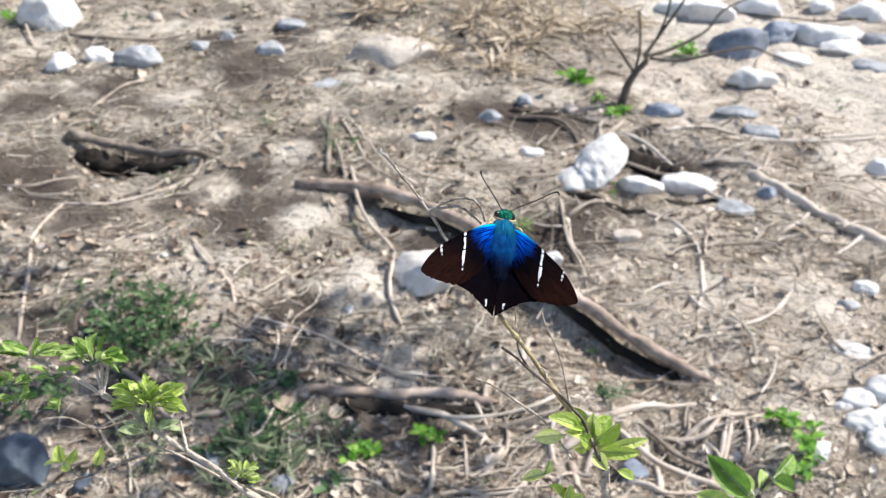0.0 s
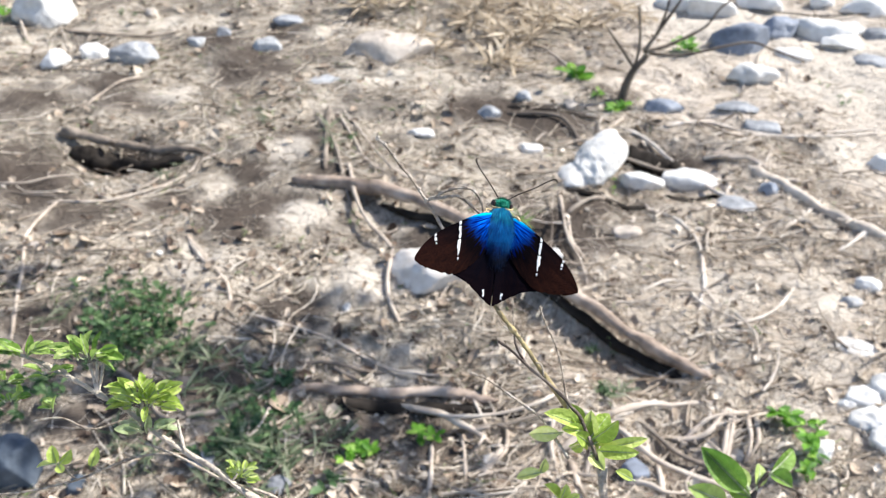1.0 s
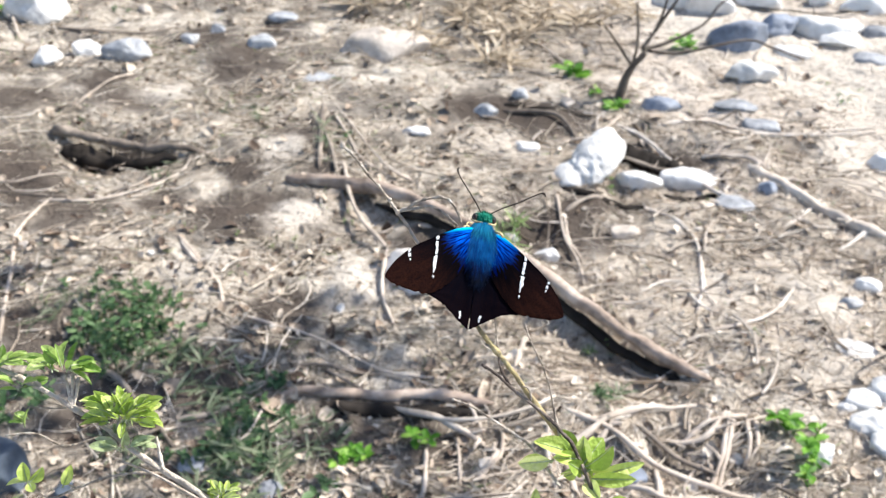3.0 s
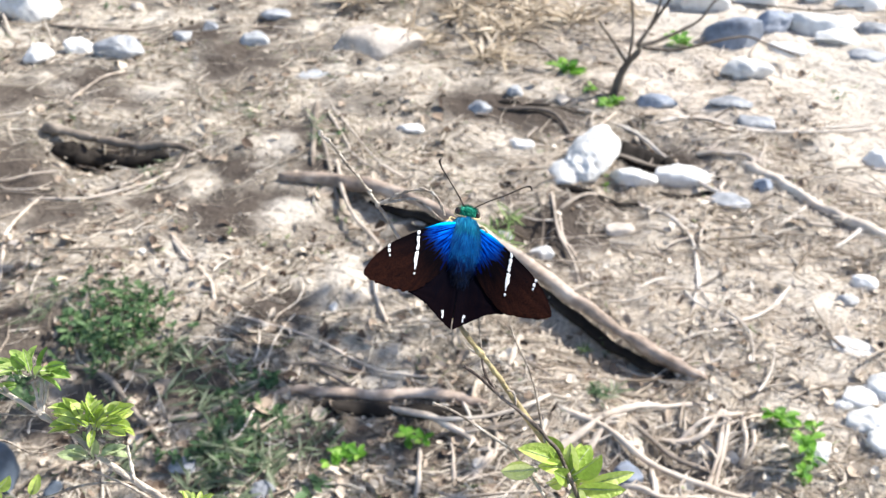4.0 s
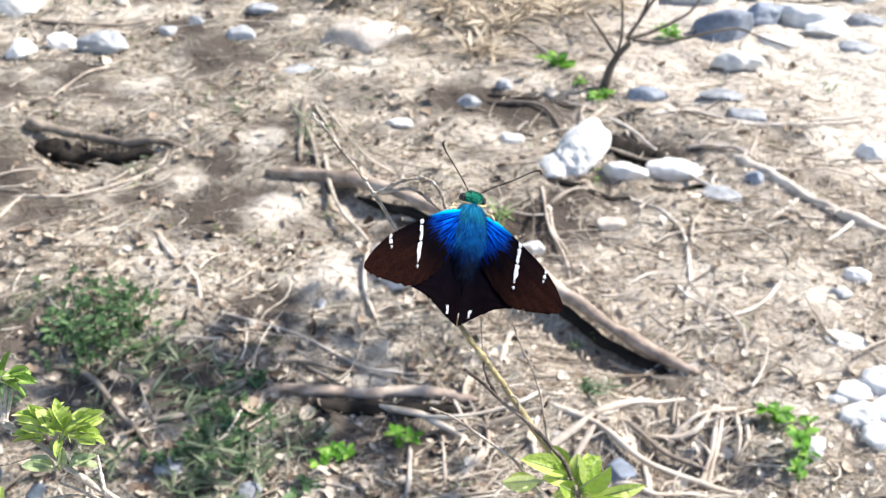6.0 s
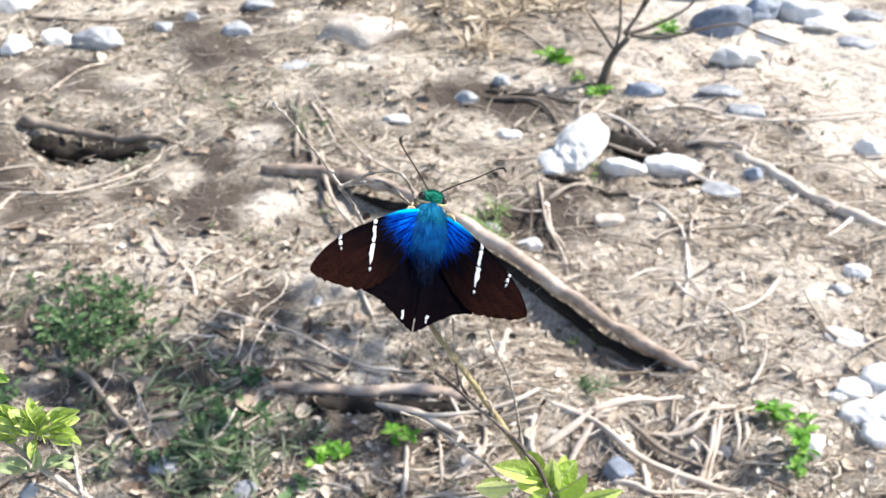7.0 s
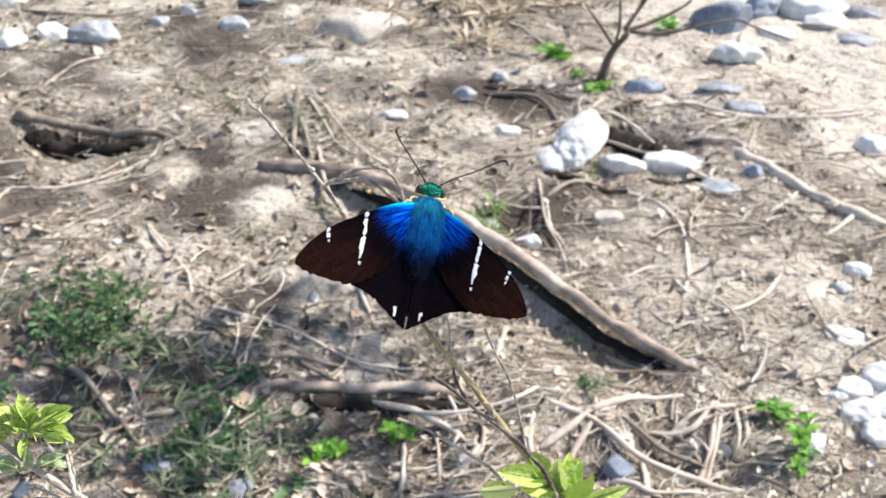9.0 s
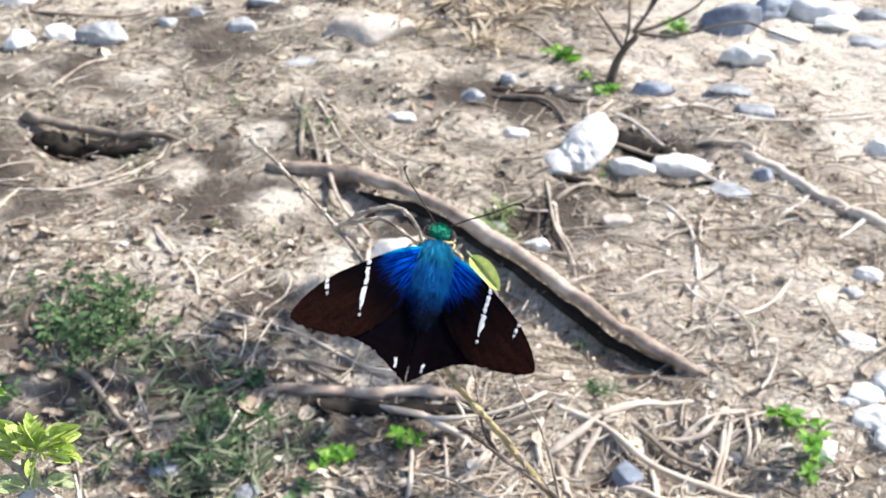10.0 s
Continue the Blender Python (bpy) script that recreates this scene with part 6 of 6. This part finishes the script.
# ---- what moves ----
def motions():
    walk(butterfly, [
        (0, pose(0.0150, 0.1885, 0.7049, 45.0, 13.2, 5.2)),
        (0.1, pose(0.0178, 0.1930, 0.7040, 44.8, 13.0, 5.0)),
        (0.2, pose(0.0154, 0.1963, 0.7014, 44.6, 12.8, 4.8)),
        (0.3, pose(0.0162, 0.1998, 0.6991, 44.4, 12.7, 4.5)),
        (0.4, pose(0.0197, 0.2039, 0.6976, 44.2, 12.5, 4.3)),
        (0.5, pose(0.0188, 0.2075, 0.6954, 44.0, 12.3, 4.1)),
        (0.6, pose(0.0169, 0.2056, 0.6964, 43.9, 12.2, 4.0)),
        (0.7, pose(0.0171, 0.2035, 0.6970, 43.8, 12.0, 3.9)),
        (0.8, pose(0.0178, 0.2018, 0.6982, 43.7, 11.9, 3.8)),
        (0.9, pose(0.0173, 0.2001, 0.6995, 43.6, 11.7, 3.7)),
        (1, pose(0.0160, 0.1979, 0.6999, 43.5, 11.6, 3.6)),
        (1.1, pose(0.0150, 0.1981, 0.6997, 43.4, 11.5, 3.6)),
        (1.2, pose(0.0142, 0.1986, 0.6999, 43.4, 11.4, 3.6)),
        (1.3, pose(0.0168, 0.1992, 0.7003, 43.3, 11.4, 3.6)),
        (1.4, pose(0.0169, 0.1992, 0.6998, 43.3, 11.3, 3.6)),
        (1.5, pose(0.0142, 0.1987, 0.6985, 43.2, 11.2, 3.6)),
        (1.6, pose(0.0142, 0.1988, 0.6982, 43.3, 11.2, 3.5)),
        (1.7, pose(0.0160, 0.1995, 0.6988, 43.3, 11.2, 3.4)),
        (1.8, pose(0.0167, 0.1996, 0.6987, 43.4, 11.3, 3.4)),
        (1.9, pose(0.0160, 0.1994, 0.6980, 43.4, 11.3, 3.3)),
        (2, pose(0.0144, 0.1990, 0.6970, 43.5, 11.3, 3.2)),
        (2.1, pose(0.0144, 0.1991, 0.6974, 43.5, 11.5, 3.0)),
        (2.2, pose(0.0149, 0.1997, 0.6986, 43.5, 11.8, 2.8)),
        (2.3, pose(0.0157, 0.1995, 0.6986, 43.5, 12.0, 2.7)),
        (2.4, pose(0.0145, 0.1992, 0.6983, 43.5, 12.3, 2.5)),
        (2.5, pose(0.0120, 0.1986, 0.6977, 43.5, 12.5, 2.3)),
        (2.6, pose(0.0124, 0.1987, 0.6987, 43.4, 12.7, 2.2)),
        (2.7, pose(0.0144, 0.1984, 0.6992, 43.4, 12.9, 2.1)),
        (3.8, pose(0.0124, 0.1927, 0.7014, 43.5, 13.1, 3.3)),
        (3.9, pose(0.0130, 0.1941, 0.7016, 43.0, 13.5, 3.4)),
        (4, pose(0.0135, 0.1949, 0.7007, 42.6, 13.9, 3.4)),
        (4.1, pose(0.0115, 0.1950, 0.6995, 42.5, 14.0, 3.7)),
        (4.2, pose(0.0124, 0.1958, 0.6993, 42.4, 14.2, 3.9)),
        (4.3, pose(0.0156, 0.1974, 0.7002, 42.3, 14.3, 4.1)),
        (4.4, pose(0.0159, 0.1984, 0.7002, 42.2, 14.5, 4.3)),
        (4.5, pose(0.0139, 0.1989, 0.6996, 42.1, 14.6, 4.5)),
        (4.6, pose(0.0154, 0.1981, 0.7000, 42.3, 14.7, 4.5)),
        (4.7, pose(0.0180, 0.1974, 0.7004, 42.6, 14.7, 4.4)),
        (4.8, pose(0.0164, 0.1970, 0.7014, 42.9, 14.8, 4.4)),
        (4.9, pose(0.0147, 0.1960, 0.7015, 43.1, 14.8, 4.3)),
        (5, pose(0.0172, 0.1948, 0.7012, 43.4, 14.9, 4.3)),
        (5.1, pose(0.0182, 0.1949, 0.7010, 43.6, 14.9, 4.4)),
        (5.2, pose(0.0183, 0.1955, 0.7015, 43.7, 14.9, 4.5)),
        (5.3, pose(0.0172, 0.1955, 0.7012, 43.9, 14.9, 4.6)),
        (5.4, pose(0.0167, 0.1953, 0.7006, 44.0, 14.9, 4.7)),
        (5.5, pose(0.0169, 0.1958, 0.7009, 44.2, 15.0, 4.8)),
        (5.6, pose(0.0167, 0.1962, 0.7007, 44.2, 15.0, 4.9)),
        (5.7, pose(0.0166, 0.1963, 0.7002, 44.3, 15.1, 5.0)),
        (6.8, pose(0.0231, 0.1999, 0.7031, 44.9, 14.6, 5.8)),
        (6.9, pose(0.0199, 0.1987, 0.7026, 44.8, 14.3, 4.5)),
        (7, pose(0.0117, 0.1960, 0.6999, 44.6, 14.0, 3.3)),
        (7.1, pose(0.0107, 0.1950, 0.6980, 45.0, 13.8, 2.9)),
        (7.2, pose(0.0152, 0.1963, 0.6994, 45.3, 13.6, 2.5)),
        (7.3, pose(0.0181, 0.1981, 0.7017, 45.6, 13.4, 2.0)),
        (7.4, pose(0.0140, 0.1967, 0.6992, 46.0, 13.1, 1.6)),
        (7.5, pose(0.0118, 0.1961, 0.6978, 46.3, 12.9, 1.2)),
        (7.6, pose(0.0142, 0.1973, 0.6990, 45.8, 12.8, 0.8)),
        (7.7, pose(0.0142, 0.1987, 0.7004, 45.3, 12.7, 0.5)),
        (7.8, pose(0.0128, 0.1985, 0.6996, 44.9, 12.5, 0.1)),
        (7.9, pose(0.0120, 0.1975, 0.6974, 44.4, 12.4, -0.3)),
        (8, pose(0.0115, 0.1978, 0.6972, 43.9, 12.3, -0.7)),
        (8.1, pose(0.0128, 0.1996, 0.6993, 43.6, 12.2, -0.8)),
        (8.2, pose(0.0140, 0.2003, 0.6995, 43.3, 12.0, -1.0)),
        (8.3, pose(0.0118, 0.1995, 0.6975, 43.0, 11.9, -1.2)),
        (8.4, pose(0.0099, 0.1995, 0.6969, 42.7, 11.8, -1.3)),
        (8.5, pose(0.0103, 0.2008, 0.6980, 42.4, 11.7, -1.5)),
        (8.6, pose(0.0133, 0.2013, 0.6992, 42.6, 11.5, -1.7)),
        (8.7, pose(0.0109, 0.2001, 0.6978, 42.8, 11.4, -1.8)),
        (8.8, pose(0.0081, 0.1994, 0.6971, 42.9, 11.3, -2.0)),
        (8.9, pose(0.0088, 0.1993, 0.6973, 43.1, 11.2, -2.1)),
        (9, pose(0.0103, 0.1995, 0.6980, 43.3, 11.0, -2.3)),
        (9.1, pose(0.0109, 0.1996, 0.6976, 43.9, 11.0, -2.4)),
        (9.2, pose(0.0089, 0.1993, 0.6967, 44.5, 11.0, -2.4)),
        (9.3, pose(0.0073, 0.1993, 0.6962, 45.0, 11.0, -2.5)),
        (9.4, pose(0.0103, 0.1999, 0.6965, 45.6, 11.0, -2.6)),
        (9.5, pose(0.0119, 0.1999, 0.6961, 46.2, 11.0, -2.6)),
        (9.6, pose(0.0105, 0.1990, 0.6962, 47.3, 11.2, -2.8)),
        (9.7, pose(0.0099, 0.1979, 0.6959, 48.5, 11.5, -2.9)),
        (9.8, pose(0.0107, 0.1972, 0.6964, 49.6, 11.7, -3.0)),
        (9.9, pose(0.0116, 0.1967, 0.6971, 50.8, 11.9, -3.2)),
        (10, pose(0.0082, 0.1948, 0.6957, 51.9, 12.1, -3.3)),
    ])
    sway = [
        (0, pose(0.0144, 0.1860, 0.7080, 1.2, -0.4, -0.9)),
        (0.1, pose(0.0172, 0.1903, 0.7070, 1.0, -0.3, -1.1)),
        (0.2, pose(0.0148, 0.1935, 0.7042, 0.8, -0.3, -1.3)),
        (0.3, pose(0.0157, 0.1969, 0.7019, 0.6, -0.2, -1.4)),
        (0.4, pose(0.0192, 0.2007, 0.7002, 0.4, -0.2, -1.6)),
        (0.5, pose(0.0183, 0.2042, 0.6979, 0.2, -0.1, -1.8)),
        (0.6, pose(0.0163, 0.2023, 0.6989, 0.1, -0.1, -2.0)),
        (0.7, pose(0.0166, 0.2002, 0.6998, 0.1, -0.2, -2.2)),
        (0.8, pose(0.0173, 0.1985, 0.7011, 0.0, -0.2, -2.4)),
        (0.9, pose(0.0168, 0.1968, 0.7025, -0.0, -0.3, -2.6)),
        (1, pose(0.0154, 0.1946, 0.7031, -0.1, -0.3, -2.8)),
        (1.1, pose(0.0146, 0.1949, 0.7028, 0.0, -0.5, -2.5)),
        (1.2, pose(0.0138, 0.1954, 0.7029, 0.1, -0.7, -2.1)),
        (1.3, pose(0.0164, 0.1961, 0.7032, 0.2, -1.0, -1.8)),
        (1.4, pose(0.0166, 0.1962, 0.7026, 0.3, -1.2, -1.4)),
        (1.5, pose(0.0140, 0.1958, 0.7013, 0.4, -1.4, -1.1)),
        (1.6, pose(0.0139, 0.1959, 0.7010, 0.5, -1.4, -1.0)),
        (1.7, pose(0.0157, 0.1966, 0.7017, 0.6, -1.4, -0.9)),
        (1.8, pose(0.0163, 0.1968, 0.7016, 0.6, -1.5, -0.8)),
        (1.9, pose(0.0155, 0.1966, 0.7009, 0.7, -1.5, -0.7)),
        (2, pose(0.0139, 0.1962, 0.6999, 0.8, -1.5, -0.6)),
        (2.1, pose(0.0140, 0.1965, 0.7003, 0.9, -1.4, -0.7)),
        (2.2, pose(0.0147, 0.1973, 0.7015, 1.0, -1.4, -0.7)),
        (2.3, pose(0.0156, 0.1973, 0.7015, 1.0, -1.3, -0.8)),
        (2.4, pose(0.0146, 0.1972, 0.7013, 1.1, -1.3, -0.8)),
        (2.5, pose(0.0123, 0.1968, 0.7007, 1.2, -1.2, -0.9)),
        (2.6, pose(0.0123, 0.1966, 0.7018, 1.5, -1.2, -0.7)),
        (2.7, pose(0.0139, 0.1960, 0.7023, 1.9, -1.2, -0.5)),
        (3.8, pose(0.0126, 0.1908, 0.7050, 3.0, -0.3, -0.4)),
        (3.9, pose(0.0129, 0.1919, 0.7050, 2.8, -0.2, -0.5)),
        (4, pose(0.0132, 0.1924, 0.7040, 2.5, -0.1, -0.6)),
        (4.1, pose(0.0111, 0.1924, 0.7027, 2.3, -0.2, -0.6)),
        (4.2, pose(0.0121, 0.1931, 0.7023, 2.0, -0.3, -0.6)),
        (4.3, pose(0.0151, 0.1945, 0.7030, 1.8, -0.3, -0.5)),
        (4.4, pose(0.0154, 0.1954, 0.7030, 1.5, -0.4, -0.5)),
        (4.5, pose(0.0134, 0.1958, 0.7022, 1.3, -0.5, -0.5)),
        (4.6, pose(0.0149, 0.1951, 0.7027, 1.4, -0.4, -0.5)),
        (4.7, pose(0.0176, 0.1945, 0.7033, 1.5, -0.3, -0.6)),
        (4.8, pose(0.0160, 0.1942, 0.7044, 1.7, -0.3, -0.6)),
        (4.9, pose(0.0143, 0.1933, 0.7047, 1.8, -0.2, -0.7)),
        (5, pose(0.0169, 0.1922, 0.7045, 1.9, -0.1, -0.7)),
        (5.1, pose(0.0178, 0.1924, 0.7043, 2.1, -0.0, -0.7)),
        (5.2, pose(0.0178, 0.1930, 0.7047, 2.2, 0.1, -0.8)),
        (5.3, pose(0.0166, 0.1930, 0.7042, 2.4, 0.1, -0.8)),
        (5.4, pose(0.0160, 0.1928, 0.7036, 2.5, 0.2, -0.9)),
        (5.5, pose(0.0161, 0.1933, 0.7038, 2.7, 0.3, -0.9)),
        (5.6, pose(0.0160, 0.1936, 0.7033, 2.9, 0.3, -0.9)),
        (5.7, pose(0.0159, 0.1937, 0.7025, 3.2, 0.2, -1.0)),
        (6.8, pose(0.0199, 0.1962, 0.7048, 4.5, 1.1, -4.0)),
        (6.9, pose(0.0190, 0.1958, 0.7046, 6.4, 0.5, -3.1)),
        (7, pose(0.0130, 0.1939, 0.7022, 8.3, -0.1, -2.3)),
        (7.1, pose(0.0118, 0.1925, 0.7006, 8.8, -0.5, -1.8)),
        (7.2, pose(0.0161, 0.1934, 0.7024, 9.3, -0.9, -1.2)),
        (7.3, pose(0.0188, 0.1948, 0.7049, 9.9, -1.4, -0.7)),
        (7.4, pose(0.0145, 0.1930, 0.7028, 10.4, -1.8, -0.1)),
        (7.5, pose(0.0121, 0.1920, 0.7017, 10.9, -2.2, 0.4)),
        (7.6, pose(0.0147, 0.1930, 0.7027, 11.5, -2.2, 0.5)),
        (7.7, pose(0.0150, 0.1942, 0.7041, 12.1, -2.2, 0.5)),
        (7.8, pose(0.0137, 0.1938, 0.7031, 12.7, -2.3, 0.6)),
        (7.9, pose(0.0131, 0.1926, 0.7008, 13.3, -2.3, 0.6)),
        (8, pose(0.0128, 0.1927, 0.7005, 13.9, -2.3, 0.7)),
        (8.1, pose(0.0138, 0.1949, 0.7023, 13.4, -2.2, 0.7)),
        (8.2, pose(0.0146, 0.1959, 0.7024, 12.9, -2.0, 0.6)),
        (8.3, pose(0.0120, 0.1954, 0.7002, 12.5, -1.9, 0.6)),
        (8.4, pose(0.0098, 0.1958, 0.6993, 12.0, -1.7, 0.5)),
        (8.5, pose(0.0099, 0.1974, 0.7002, 11.5, -1.6, 0.5)),
        (8.6, pose(0.0131, 0.1976, 0.7015, 11.7, -1.6, 0.5)),
        (8.7, pose(0.0110, 0.1961, 0.7002, 11.8, -1.6, 0.5)),
        (8.8, pose(0.0084, 0.1951, 0.6996, 12.0, -1.5, 0.4)),
        (8.9, pose(0.0093, 0.1946, 0.6999, 12.1, -1.5, 0.4)),
        (9, pose(0.0111, 0.1945, 0.7007, 12.3, -1.5, 0.4)),
        (9.1, pose(0.0118, 0.1947, 0.7004, 12.4, -1.3, 0.7)),
        (9.2, pose(0.0099, 0.1945, 0.6995, 12.5, -1.0, 1.0)),
        (9.3, pose(0.0084, 0.1946, 0.6990, 12.7, -0.8, 1.4)),
        (9.4, pose(0.0115, 0.1953, 0.6995, 12.8, -0.5, 1.7)),
        (9.5, pose(0.0132, 0.1954, 0.6991, 12.9, -0.3, 2.0)),
        (9.6, pose(0.0123, 0.1941, 0.6994, 13.4, -1.0, 1.7)),
        (9.7, pose(0.0122, 0.1926, 0.6994, 14.0, -1.7, 1.3)),
        (9.8, pose(0.0135, 0.1916, 0.7000, 14.5, -2.3, 1.0)),
        (9.9, pose(0.0149, 0.1906, 0.7009, 15.1, -3.0, 0.6)),
        (10, pose(0.0120, 0.1884, 0.6998, 15.6, -3.7, 0.3)),
    ]
    walk(TWIG, sway)
    walk(SPRIG, sway)
    walk(BUSH, [
        (0, pose(-0.0964, 0.2165, 0.6165, 3.9, -0.3, 1.7)),
        (0.5, pose(-0.0918, 0.2247, 0.6141, 3.8, -0.8, 2.2)),
        (1, pose(-0.0933, 0.2238, 0.6116, 3.0, -0.4, 1.9)),
        (1.5, pose(-0.0927, 0.2233, 0.6124, 2.4, -0.0, 1.8)),
        (2, pose(-0.0935, 0.2241, 0.6104, 1.9, -0.1, 1.9)),
        (2.5, pose(-0.0934, 0.2238, 0.6119, 1.5, 0.1, 1.7)),
        (2.7, pose(-0.0921, 0.2253, 0.6117, 1.5, 0.1, 1.6)),
        (3.8, pose(-0.0901, 0.2260, 0.6120, 1.6, 0.6, 0.9)),
        (4, pose(-0.0928, 0.2255, 0.6099, 1.4, 0.6, 0.8)),
        (4.5, pose(-0.0906, 0.2274, 0.6116, 0.8, 0.8, 0.5)),
        (5, pose(-0.0895, 0.2268, 0.6114, 0.5, 1.3, 0.4)),
        (5.5, pose(-0.0900, 0.2264, 0.6114, 0.2, 1.4, 0.8)),
        (5.7, pose(-0.0919, 0.2253, 0.6096, 0.1, 1.1, 0.9)),
        (6.8, pose(-0.0899, 0.2272, 0.6131, 0.4, -0.1, 1.1)),
        (7, pose(-0.0916, 0.2252, 0.6118, 0.4, -0.2, 1.1)),
        (7.5, pose(-0.0899, 0.2255, 0.6115, 0.4, -0.3, 1.0)),
        (8, pose(-0.0875, 0.2269, 0.6115, 0.5, -0.5, 1.1)),
        (8.5, pose(-0.0883, 0.2279, 0.6124, 0.4, -0.5, 1.0)),
        (9, pose(-0.0900, 0.2269, 0.6125, 0.5, -0.7, 1.2)),
        (9.5, pose(-0.0881, 0.2277, 0.6125, 0.4, -0.6, 1.0)),
        (10, pose(-0.0893, 0.2276, 0.6118, 0.3, -0.5, 0.8)),
    ])


motions()
